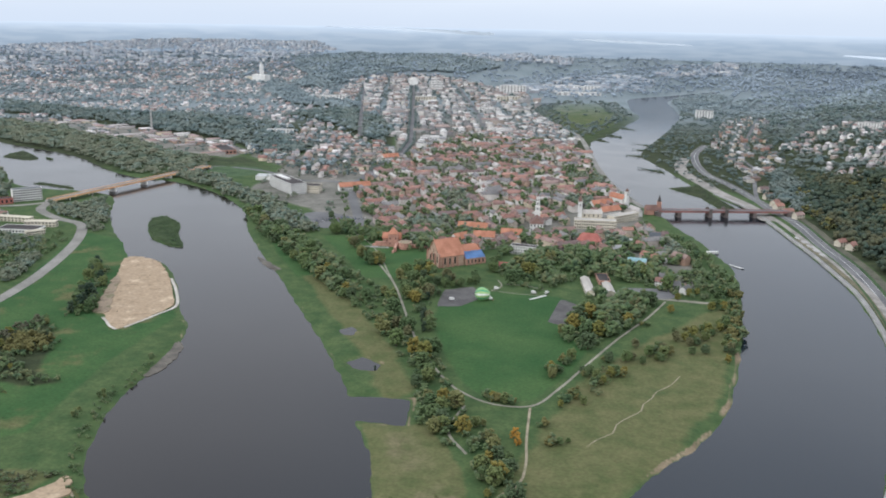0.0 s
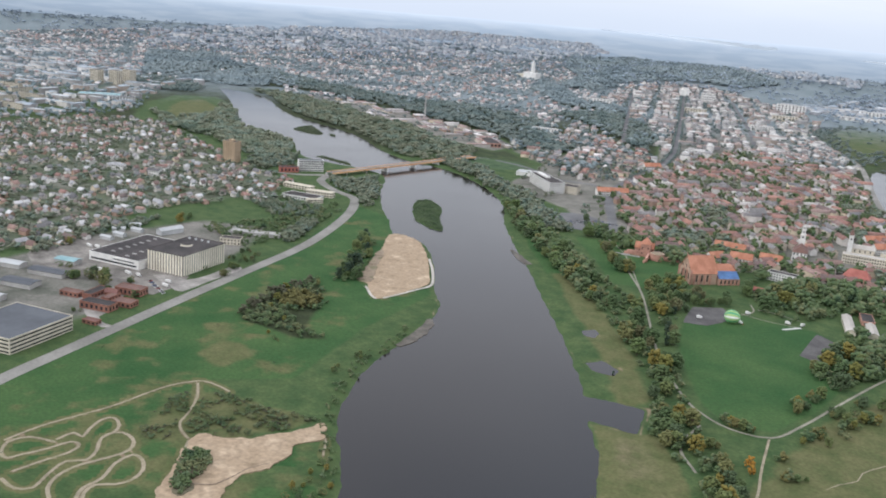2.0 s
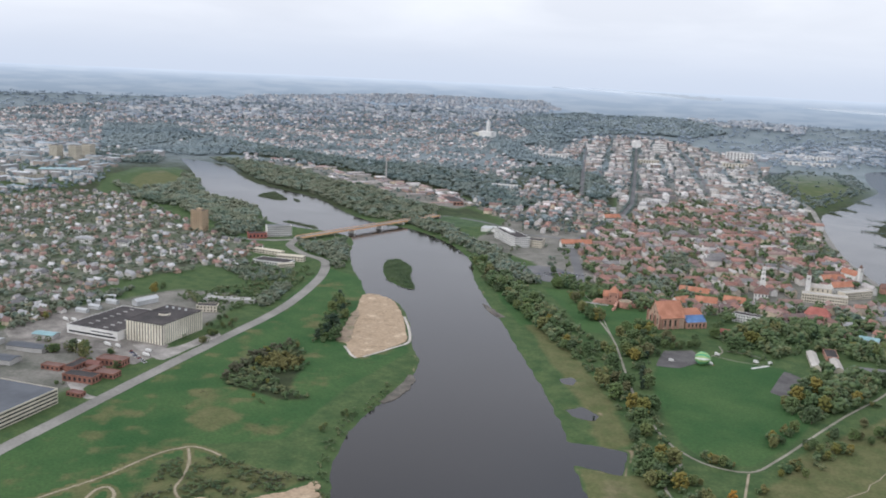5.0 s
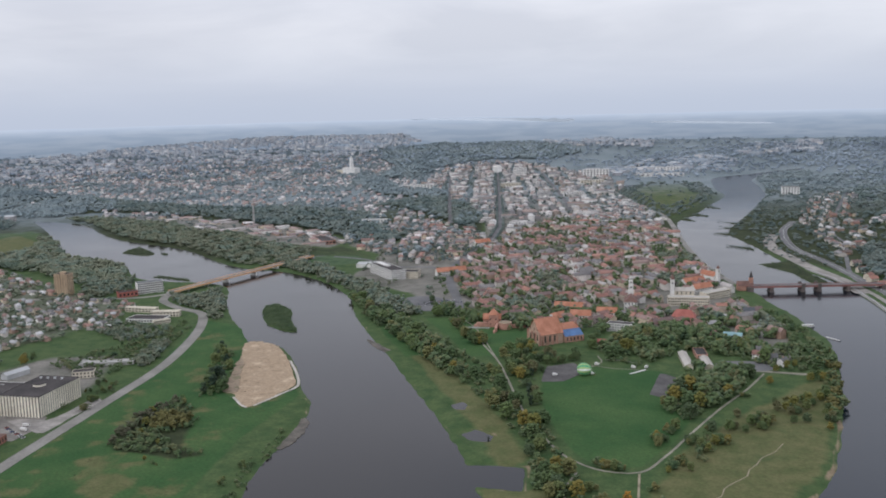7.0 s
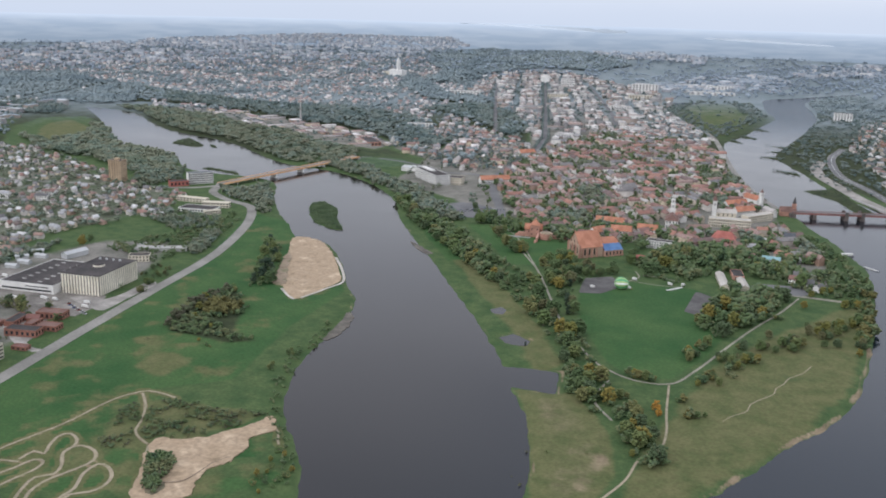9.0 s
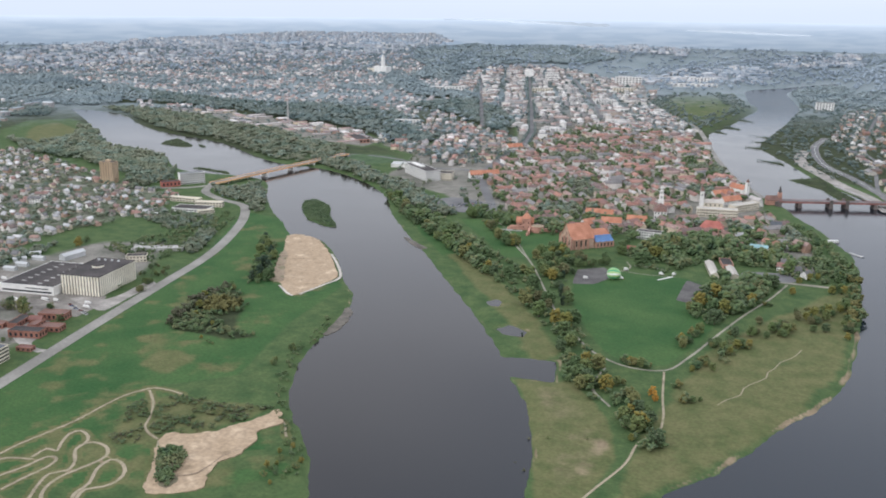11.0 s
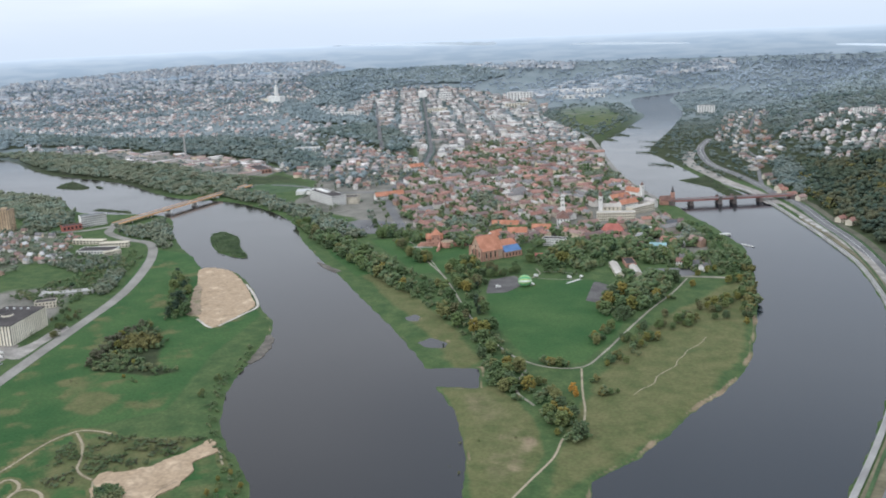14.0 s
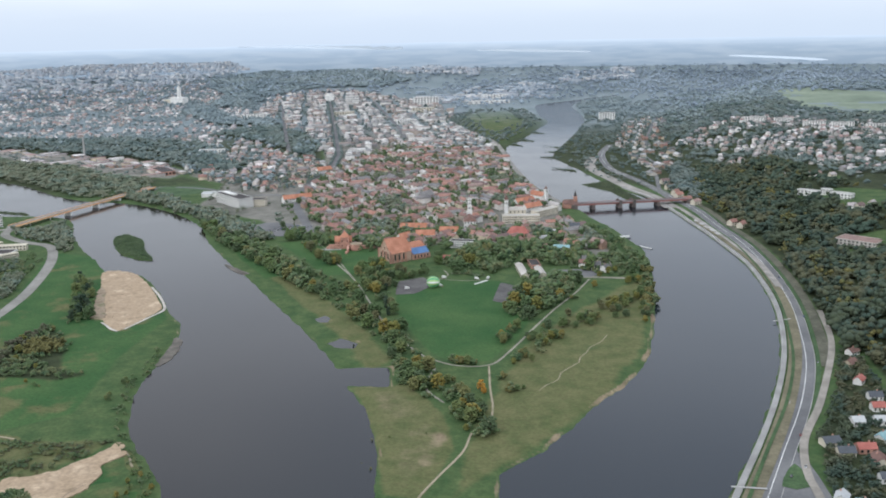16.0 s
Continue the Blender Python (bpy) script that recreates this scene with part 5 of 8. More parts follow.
for poly, n, tall in (([(-1150, 1177), (-1020, 1180), (-905, 1088), (-925, 1055), (-985, 1110), (-1051, 1135)], 170, 8), ([(-1304, 1103), (-1313, 1202), (-1351, 1279), (-1250, 1180), (-1235, 1094), (-1224, 1052)], 150, 10),
                      ([(-1046, 932), (-1030, 985), (-942, 998), (-904, 960), (-910, 927), (-938, 901)], 190, 6), ([(-794, 817), (-837, 846), (-885, 922), (-885, 944), (-858, 922), (-815, 860)], 130, 7),
                      ([(-900, 536), (-927, 600), (-947, 644), (-962, 722), (-992, 752), (-1004, 680), (-1023, 631), (-1021, 588)], 260, 6)):
    q = scatter(poly, n)
    wood("roadside_trees", q[open_ground(q, 2)], tall, "thick mixed trees between road and town", M_LEAF_MID, 9, 0.5, 0.4)
near_path = np.array([(-96, 929), (-79, 898), (-86, 856), (-95, 836), (-99, 820), (-74, 736), (-98, 763), (-156, 794), (-142, 793), (-135, 882), (-129, 910), (-49, 1050), (-37, 1036), (-57, 978), (-95, 1055)], float)
near_path = np.vstack([near_path + rng.normal(0, 4.5, near_path.shape) for _ in range(5)])
near_path = near_path[free_of_roads(near_path, 1.5)]
wood("meadow_bushes", near_path[::2], 6.5, "rounded green bushes beside the meadow path", M_LEAF, 12, 0.5, 0.4)
wood("meadow_bushes", near_path[1::2], 6.0, "rounded brown and golden bushes beside the meadow path", M_LEAF_GOLD, 12, 0.5, 0.4)
gold_shore = scatter([(-57, 1328), (-26, 1229), (-2, 1140), (11, 1044), (9, 1000), (-8, 1060), (-24, 1165), (-50, 1260)], 60)
wood("shore_trees", gold_shore[::2], 8, "golden trees along the river shore", M_LEAF_GOLD, 12, 0.48, 0.4)
wood("shore_trees", gold_shore[1::2], 9, "green trees along the river shore", M_LEAF, 12, 0.48, 0.4)
far_belt = scatter([(-841, 1319), (-658, 1202), (-502, 1092), (-450, 1050), (-450, 990), (-586, 1094), (-736, 1210)], 90)
wood("belt_trees", far_belt[free_of_roads(far_belt, 3)], 13, "tall riverside trees in olive autumn leaf", M_LEAF, 14, 0.36)
bank_line = np.array(beside_points([(-470, 735), (-446, 680), (-419, 620), (-390, 575), (-352, 533), (-300, 494), (-270, 455)], 7, 7))
bank_line = np.vstack([bank_line + rng.normal(0, 3.0, bank_line.shape), bank_line + rng.normal(0, 5.0, bank_line.shape)])
wood("bank_shrubs", bank_line, 3.2, "scrub along the river bank", M_LEAF, 6, 0.7)
road_bush = scatter(ROAD_BUSHES, 260)
wood("roadside_bushes", road_bush[free_of_roads(road_bush, 3)], 6, "thick green bushes beside the road", M_LEAF, 8, 0.6)
WOOD_BANK = [(-2430, 1900), (-2250, 1990), (-2123, 1930), (-1987, 1950), (-1800, 1852), (-1609, 1836), (-1437, 1760), (-1230, 1700), (-1190, 1620), (-1180, 1480), (-1283, 1480), (-1495, 1590), (-1613, 1620), (-1755, 1645), (-1890, 1680), (-2062, 1762), (-2210, 1840)]
WOOD_BEND = [(-1187, 1560), (-1045, 1510), (-838, 1390), (-640, 1240), (-670, 1200), (-828, 1325), (-930, 1390), (-1078, 1462), (-1190, 1505)]
WOOD_WEST = [(-2006, 1311), (-1839, 1287), (-1986, 1420), (-2078, 1574), (-1965, 1535), (-1691, 1371), (-1598, 1380), (-1476, 1355), (-1333, 1233), (-1299, 1144), (-1554, 1208), (-1779, 1221)]
WOOD_ABUT = [(-1110, 1150), (-1080, 1245), (-950, 1125), (-970, 1100), (-1040, 1120)]
for name, poly, n, tall in (("bank_wood", WOOD_BANK, 1700, 9), ("bank_wood", WOOD_BEND, 460, 10), ("bank_wood", WOOD_WEST, 1300, 10), ("bank_wood", WOOD_ABUT, 120, 8)):
    q = scatter(poly, n)
    q = q[signed(CLEARING, q[:, 0], q[:, 1]) < 0]
    wood(name, q[free_of_roads(q, 3)], tall, "dense riverside trees in green and brown autumn leaf", M_LEAF_BANK if n > 800 else M_LEAF_MID, 15 if n > 800 else 9, 0.7, 0.55, n > 800)
slope = scatter([(330, 560), (300, 700), (262, 840), (240, 915), (215, 950), (208, 1010), (182, 1134), (150, 1330), (94, 1500), (40, 1640), (-14, 1770), (-40, 1960), (-70, 2200), (0, 2120), (130, 2050), (215, 1790), (310, 1720), (420, 1500), (480, 1000), (460, 560)], 3100)
slope = slope[waves(slope[:, 0], slope[:, 1], 150, 45) > -0.62]
for yard in (HILL_YARD, HILL_COURT, HILL_LANE):
    slope = slope[signed(yard, slope[:, 0], slope[:, 1]) < 3]
turned = (waves(slope[:, 0], slope[:, 1], 110, 77) > 0.30) & (rng.uniform(0, 1, len(slope)) < 0.5)
wood("hill_wood", slope[turned], 12, "yellow-brown autumn trees on the steep hillside", M_LEAF_GOLD, 9, 0.6, 0.4)
slope = slope[~turned]
wood("hill_wood", slope, 14, "dense mixed wood on the steep hillside", M_LEAF_HILL, 9, 0.6, 0.5)
upper = scatter([(-344, 3563), (488, 4300), (700, 2000), (420, 1500), (130, 2050), (-60, 2200), (-234, 2900)], 3000)
upper = upper[((signed(HILL_TOWN, upper[:, 0], upper[:, 1]) < 0) | (waves(upper[:, 0], upper[:, 1], 240, 48) > 0.25)) & (signed(HILL_FIELD, upper[:, 0], upper[:, 1]) < 0) & (signed(VALLEY_TOWN, upper[:, 0], upper[:, 1]) < 0)]
wood("hill_wood", upper, 14, "distant wood on the hilltop", M_LEAF_HAZE_THIN, 5, 0.6)
dome = scatter([(-640, 3560), (-200, 3300), (488, 4300), (900, 4700), (300, 5200), (-300, 4700), (-620, 3900)], 1700)
dome = dome[signed(HILL_FIELD, dome[:, 0], dome[:, 1]) < 0]
wood("hill_wood", dome, 15, "distant wood on the far bank", M_LEAF_HAZE_MID, 4, 0.7)
flats = scatter(EAST_FLATS, 1500)
flats = flats[(waves(flats[:, 0], flats[:, 1], 260, 46) > -0.45) & (signed(VALLEY_TOWN, flats[:, 0], flats[:, 1]) < 0)]
wood("flats_wood", flats[free_of_roads(flats, 6)], 7, "bushes and reeds on the far river flats", M_LEAF_HAZE_THIN, 5, 0.8, 0.5)
spits = np.vstack([scatter(f, 26) for f in FLAT_SPITS])
wood("reeds", spits, 3.5, "green reeds on narrow spits in the river", M_LEAF_HAZE_THIN, 3, 1.2)
park = scatter(EAST_PARK, 700)
park = park[(signed(EAST_PARK, park[:, 0], park[:, 1]) < 75) | (rng.uniform(0, 1, len(park)) < 0.06)]
wood("island_park_trees", park, 10, "trees round the green river park", M_LEAF_HAZE_THIN, 5)
reeds = np.vstack([scatter(ISLAND, 1100), scatter(ISLET, 120), scatter(ISLET_SMALL, 20), scatter(REED_BAR, 50), scatter(SPIT, 160)])
wood("reeds", reeds, 2.2, "green reeds and willow bushes on the river islands", M_REED, 3, 1.2, 0.5)

# ---- the towns, in the mass ----
def town_trees(name, poly, n, tall, label, material=None, per=4):
    q = scatter(poly, n)
    q = q[open_ground(q, 2)]
    wood(name, q, tall, label, material or M_LEAF_HAZE_THIN, per)


axis_old = math.atan2(0.55, -0.61)
axis_new = math.atan2(1869, -1051)


def in_woods(q):
    return np.max([signed(w, q[:, 0], q[:, 1]) for w in DARK_WOODS], axis=0) > 0


q, a = rows_of(OLD_TOWN, axis_old, 27, 19, 0.84, (6, 5))
ok = open_ground(q, 6) & (waves(q[:, 0], q[:, 1], 210, 51) < 0.42)
q, a = q[ok], a[ok] + 0.25 * waves(q[ok][:, 0], q[ok][:, 1], 330, 55)
near = q[:, 1] < 1520
OLD_NEAR, OLD_NEAR_TURN = q[near], a[near]
houses("old_town_houses", q[~near], a[~near], "old town houses with red clay tile roofs", M_WALL, M_ROOF, (18, 38), (9, 14), (6, 11), (0.25, 0.42), 0.1)
q, a = rows_of(NEW_TOWN, axis_new, 44, 26, 0.76, (5, 4))
ok = open_ground(q, 8) & ~in_woods(q)
houses("new_town_houses", q[ok], a[ok], "pale city blocks with grey and red roofs", M_BLOCK, M_ROOF_CITY, (24, 52), (12, 19), (8, 15), (0.1, 0.3), 0.65)
q, a = rows_of(HEIGHTS, 0.5, 31, 25, 0.6, (7, 5))
q = q[(np.hypot(q[:, 0], q[:, 1]) < 6500)]
ok = open_ground(q, 8) & ~in_woods(q) & (waves(q[:, 0], q[:, 1], 420, 52) < 0.3) & (waves(q[:, 0], q[:, 1], 170, 53) < 0.42)
q = q[ok]
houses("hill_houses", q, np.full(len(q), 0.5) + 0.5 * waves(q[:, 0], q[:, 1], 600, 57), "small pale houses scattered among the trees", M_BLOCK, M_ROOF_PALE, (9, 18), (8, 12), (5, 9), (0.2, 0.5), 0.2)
q, a = rows_of(SLOPE_FOOT, axis_new, 27, 21, 0.62, (6, 5))
ok = open_ground(q, 6) & (signed(GULLY_WOOD, q[:, 0], q[:, 1]) < 0) & (signed(OLD_TOWN, q[:, 0], q[:, 1]) < 0)
houses("slope_foot_houses", q[ok], a[ok], "houses and yards below the wooded slope", M_WALL, M_ROOF, (12, 26), (9, 13), (5, 9), (0.2, 0.45), 0.3)
q, a = rows_of(WEST_TOWN, 0.25, 21, 18, 0.78, (6, 4))
q = q[open_ground(q, 6)]
a = np.full(len(q), 0.25)
near = np.hypot(q[:, 0] - 150, q[:, 1]) < 1290
WEST_NEAR = q[near]
houses("west_town_houses", q[~near], a[~near] + 0.5 * waves(q[~near][:, 0], q[~near][:, 1], 260, 58), "crowded small houses with grey and red roofs", M_WALL, M_ROOF_MIX, (8, 13), (6.5, 9.5), (3.5, 6.5), (0.3, 0.55), 0.1)
q, a = rows_of(WEST_TOWN_FAR, 0.4, 64, 44, 0.7, (6, 5))
ok = open_ground(q, 10) & ~in_woods(q)
houses("west_town_blocks", q[ok], a[ok], "long pale apartment blocks and stores in greenery", M_BLOCK, M_FLAT_HAZE, (24, 74), (11, 18), (7, 16), (0.05, 0.2), 0.85)
q, a = rows_of(WEST_TOWN_FAR, 0.4, 38, 32, 0.4, (6, 4))
ok = open_ground(q, 6) & ~in_woods(q)
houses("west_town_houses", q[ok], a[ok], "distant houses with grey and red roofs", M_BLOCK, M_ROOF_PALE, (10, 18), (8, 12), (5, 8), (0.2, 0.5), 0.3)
q, a = rows_of(HILL_TOWN, 0.9, 27, 22, 0.7, (6, 5))
ok = open_ground(q, 6) & (waves(q[:, 0], q[:, 1], 240, 48) < 0.3)
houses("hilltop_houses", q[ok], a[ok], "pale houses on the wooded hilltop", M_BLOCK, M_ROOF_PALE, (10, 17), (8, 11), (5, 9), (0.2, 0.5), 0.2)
q, a = rows_of(VALLEY_TOWN, 1.9, 30, 24, 0.55)
ok = open_ground(q, 6)
houses("valley_houses", q[ok], a[ok], "grey and red roofed houses in the side valley", M_WALL, M_ROOF_MIX, (10, 18), (8, 11), (5, 9), (0.2, 0.5), 0.2)
q, a = rows_of(WORKS, -0.45, 58, 40, 0.75)
q = q[open_ground(q, 4)]
houses("works_sheds", q, np.full(len(q), -0.45), "long low works sheds with pale and brown roofs", M_WALL, M_ROOF_PALE, (26, 60), (14, 26), (4, 8), (0.05, 0.15), 0.7)
q, a = rows_of(DEPOTS, 0.2, 86, 60, 0.7)
houses("depot_sheds", q, a, "long pale depot halls beyond the river park", M_BLOCK_HAZE, M_FLAT_HAZE, (40, 110), (18, 36), (7, 14), (0.03, 0.1), 0.9)
far_city = np.vstack([scatter(CITY_WEST, 2000), scatter(CITY_SOUTH, 190), scatter(SUBURB_EAST, 110)])
far_city = far_city[~in_woods(far_city) & (waves(far_city[:, 0], far_city[:, 1], 900, 31) > -0.35)]
houses("far_city_blocks", far_city, rng.uniform(0, 3, len(far_city)), "distant pale apartment blocks", M_BLOCK_HAZE, M_FLAT_HAZE, (24, 80), (12, 20), (6, 22), (0.02, 0.1), 0.9)
old_yards = scatter(OLD_TOWN, 2600)
old_yards = old_yards[(waves(old_yards[:, 0], old_yards[:, 1], 210, 51) > 0.4) & open_ground(old_yards, 3)][:420]
wood("old_town_trees", old_yards, 13, "trees in the old town's gardens", M_LEAF_MID, 8)
town_trees("old_town_trees", OLD_TOWN, 1700, 11, "trees in the old town's yards", M_LEAF, 6)
front = scatter([(-560, 1290), (-470, 1225), (-400, 1235), (-300, 1260), (-190, 1270), (-80, 1225), (-110, 1330), (-220, 1400), (-330, 1400), (-450, 1360)], 330)
front = front[open_ground(front, 2) & (waves(front[:, 0], front[:, 1], 90, 54) > -0.35)]
wood("old_town_trees", front, 12, "tall trees before the old town", M_LEAF, 10)
town_trees("new_town_trees", NEW_TOWN, 1700, 10, "trees between the city blocks")
town_trees("hill_trees", HEIGHTS, 6500, 11, "trees among the hillside houses", M_LEAF_HAZE_MID, 4)
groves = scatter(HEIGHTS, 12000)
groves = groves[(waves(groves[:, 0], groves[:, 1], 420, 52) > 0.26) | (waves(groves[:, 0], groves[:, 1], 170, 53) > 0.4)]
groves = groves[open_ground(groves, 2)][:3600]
wood("hill_groves", groves, 15, "dark groves on the hillside between the houses", M_LEAF_HAZE_MID, 4, 0.5)
for poly, n, tall, m in ((SLOPE_WOOD, 1700, 14, M_LEAF_HAZE_THIN), (GULLY_WOOD, 800, 13, M_LEAF_HAZE_THIN), (CHURCH_WOOD, 700, 14, M_LEAF_HAZE_MID), (BEND_WOOD, 1500, 14, M_LEAF_HAZE_MID), (OAK_WOOD, 4200, 20, M_LEAF_HAZE_MID)):
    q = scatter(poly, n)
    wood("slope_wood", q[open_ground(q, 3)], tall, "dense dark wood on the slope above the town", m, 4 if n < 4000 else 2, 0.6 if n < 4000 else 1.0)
wood("bank_wood", scatter([(-2750, 1800), (-2470, 1770), (-2330, 1650), (-2400, 1580), (-2800, 1650)], 400), 11, "dense trees at the river's far bend", M_LEAF_HAZE_THIN, 5, 0.5)
town_trees("west_town_trees", WEST_TOWN, 3600, 7.5, "garden trees among the small houses", M_LEAF_MID, 5)
town_trees("west_town_trees", WEST_TOWN_FAR, 3400, 11, "garden trees among the far houses", M_LEAF_HAZE_MID, 4)
town_trees("far_south_trees", FAR_SOUTH, 3000, 17, "distant trees beyond the river", M_LEAF_HAZE_DEEP, 3)
town_trees("hilltop_trees", HILL_TOWN, 1100, 11, "trees among the hilltop houses")
town_trees("valley_trees", VALLEY_TOWN, 420, 10, "trees among the valley houses", M_LEAF_HAZE_THIN)
town_trees("slope_foot_trees", SLOPE_FOOT, 420, 9, "garden trees below the wooded slope", M_LEAF_HAZE_THIN)
foot = scatter(FOOT_WOOD, 260)
wood("hill_wood", foot[free_of_roads(foot, 3)], 12, "wood at the foot of the hill", M_LEAF_HAZE_THIN, 6, 0.6, 0.4, True)
town_trees("works_trees", WORKS, 130, 8, "single trees between the works sheds", M_LEAF_HAZE_THIN)
town_trees("far_city_trees", CITY_WEST, 2600, 17, "distant trees between the apartment blocks", M_LEAF_HAZE_DEEP, 2)
for poly, n in (([(-3050, 2240), (-2920, 1980), (-2760, 1790), (-2560, 1850), (-2480, 1930), (-2480, 2040), (-2700, 2080), (-2950, 2260)], 800), ([(-760, 3640), (-600, 3450), (-540, 3900), (-620, 4350), (-720, 4380), (-790, 4050)], 380)):
    q = scatter(poly, n)
    wood("far_bank_trees", q[open_ground(q, 4)], 12, "trees and bushes on the far bank", M_LEAF_HAZE_MID, 4, 0.7)
far_wood = np.stack([rng.uniform(-9500, 3500, 9000), rng.uniform(2500, 13000, 9000)], -1)
reach = np.hypot(far_wood[:, 0], far_wood[:, 1])
far_wood = far_wood[(reach > 4700) & (reach < 8150) & ((signed(CITY_WEST, far_wood[:, 0], far_wood[:, 1]) < 0) | (waves(far_wood[:, 0], far_wood[:, 1], 900, 31) < -0.2))]
wood("far_woods", far_wood[shore(far_wood[:, 0], far_wood[:, 1]) > 20], 22, "distant haze-blue woods towards the horizon", M_LEAF_HAZE_DEEP, 3, 1.6)
for line, gap in ((ROADS[5][2], 9), (ROADS[4][2][4:], 10)):
    c = np.array(curve(line, gap))
    t = np.gradient(c, axis=0)
    t /= np.linalg.norm(t, axis=1, keepdims=True)
    side = np.stack([-t[:, 1], t[:, 0]], -1)
    wood("avenue_trees", np.vstack([c + side * 9, c - side * 9]), 7, "two rows of trees along the long avenue", M_LEAF_HAZE_THIN, 4)
plaza = scatter(PLAZA, 260)
plaza = plaza[open_ground(plaza, 4) & (waves(plaza[:, 0], plaza[:, 1], 120, 56) > 0.0)]
wood("plaza_trees", plaza, 9, "street trees round the wide crossing", M_LEAF_MID, 7)
quay_side = scatter([(-40, 1201), (-75, 1222), (-110, 1330), (-190, 1489), (-160, 1480), (-98, 1400), (-62, 1320), (-30, 1245)], 110)
wood("quay_side_trees", quay_side[open_ground(quay_side, 1) | (rng.uniform(0, 1, len(quay_side)) < 0.5)], 9, "olive trees on the bank below the old town", M_LEAF, 10)
behind = scatter([(-640, 1300), (-560, 1330), (-500, 1290), (-430, 1250), (-440, 1200), (-520, 1215), (-600, 1245)], 90)
wood("castle_trees", behind[open_ground(behind, 1)], 12, "tall trees round the castle", M_LEAF, 10)
PARK_EDGE = [(-933, 2428), (-966, 2780), (-1181, 3575), (-1108, 3253), (-868, 2831), (-655, 2524), (-640, 2370)]
q, a = rows_of(PARK_EDGE, axis_old, 34, 26, 0.7)
ok = open_ground(q, 5)
houses("new_town_houses", q[ok], a[ok], "pale houses beside the river park", M_BLOCK, M_ROOF_CITY, (14, 32), (10, 16), (6, 11), (0.1, 0.35), 0.5)
town_trees("new_town_trees", PARK_EDGE, 260, 10, "trees beside the river park", M_LEAF_HAZE_MID)

# ---- a kit for single buildings ----
M_WHITE = surface("white_plaster", [(0.667, 0.655, 0.627), (0.759, 0.747, 0.713)], "", 0.85, (0.4, 0.08), (0.06, 0.1))
M_CREAM = surface("cream_plaster", [(0.55, 0.502, 0.405), (0.629, 0.573, 0.467)], "", 0.85, (0.4, 0.08), (0.06, 0.1))
M_TAN = surface("tan_panels", [(0.46, 0.34, 0.22), (0.54, 0.41, 0.28)], "", 0.85, (0.2, 0.1), (0.04, 0.12))
M_RIB = surface("pale_concrete_ribs", [(0.702, 0.653, 0.532), (0.823, 0.774, 0.653)], "", 0.85, (0.4, 0.1), (0.06, 0.12))
M_TAR = surface("tarred_roof", [(0.045, 0.041, 0.041), (0.068, 0.06, 0.058)], "", 0.9, (0.3, 0.3), (0.04, 0.3))
M_SLATE = surface("grey_sheet_roof", [(0.070, 0.078, 0.090), (0.095, 0.103, 0.116)], "", 0.6, (0.2, 0.1), (0.03, 0.12))
M_GLASS = surface("window_glass", [(0.021, 0.025, 0.029)], "", 0.15, (0.5, 0.2), (0.1, 0.2), gloss=0.6)
M_BRICK = surface("red_brick", [(0.373, 0.205, 0.155), (0.475, 0.269, 0.206)], "", 0.9, (1.5, 0.2), (0.1, 0.2), 0.3)
M_BRICK_PALE = surface("weathered_pale_brick", [(0.40, 0.275, 0.20), (0.47, 0.335, 0.25), (0.35, 0.215, 0.155)], "", 0.9, (1.2, 0.2), (0.12, 0.25), 0.3)
M_OROOF = surface("bright_clay_tiles", [(0.385, 0.165, 0.100), (0.455, 0.215, 0.140)], "", 0.8, (1.2, 0.18), (0.1, 0.15), 0.3)
M_RROOF = surface("red_sheet_roof", [(0.326, 0.104, 0.083), (0.377, 0.14, 0.113)], "", 0.6, (0.8, 0.12), (0.1, 0.15))
M_DROOF = surface("dark_brown_tiles", [(0.15, 0.09, 0.075), (0.20, 0.115, 0.095)], "", 0.8, (1.2, 0.2), (0.1, 0.15), 0.3)
M_TEAL = surface("teal_sheet_roof", [(0.20, 0.34, 0.36), (0.26, 0.40, 0.42)], "", 0.5, (0.5, 0.12), (0.1, 0.15))
M_PALEROOF = surface("pale_sheet_roof", [(0.42, 0.43, 0.43), (0.50, 0.51, 0.51)], "", 0.5, (0.5, 0.1), (0.05, 0.12))
M_TARP = surface("blue_tarpaulin", [(0.166, 0.308, 0.576), (0.226, 0.391, 0.675)], "", 0.5, (0.4, 0.12), (0.08, 0.12), 0.3)
M_ORANGE = surface("orange_steel", [(0.667, 0.38, 0.207), (0.736, 0.437, 0.253)], "", 0.6, (0.5, 0.15), (0.06, 0.15))
M_RUST = surface("red_brown_steel", [(0.20, 0.095, 0.085), (0.26, 0.13, 0.115)], "", 0.6, (0.5, 0.2), (0.06, 0.15))
M_STONE = surface("dark_pier_stone", [(0.10, 0.085, 0.08), (0.15, 0.13, 0.12)], "", 0.9, (0.8, 0.25), (0.1, 0.2), 0.3)
M_GREEN = surface("green_nylon", [(0.08, 0.33, 0.17), (0.10, 0.38, 0.20)], "", 0.5, (0.3, 0.1), (0.1, 0.1))
M_LIME = surface("lime_nylon", [(0.30, 0.46, 0.17), (0.36, 0.52, 0.21)], "", 0.5, (0.3, 0.1), (0.1, 0.1))
M_BEIGE = surface("beige_sheet_roof", [(0.40, 0.37, 0.33), (0.48, 0.45, 0.41)], "", 0.7, (0.5, 0.1), (0.05, 0.15))
M_PINK = surface("faded_red_sheet_roof", [(0.167, 0.081, 0.068), (0.205, 0.105, 0.09)], "", 0.8, (0.5, 0.2), (0.06, 0.2))
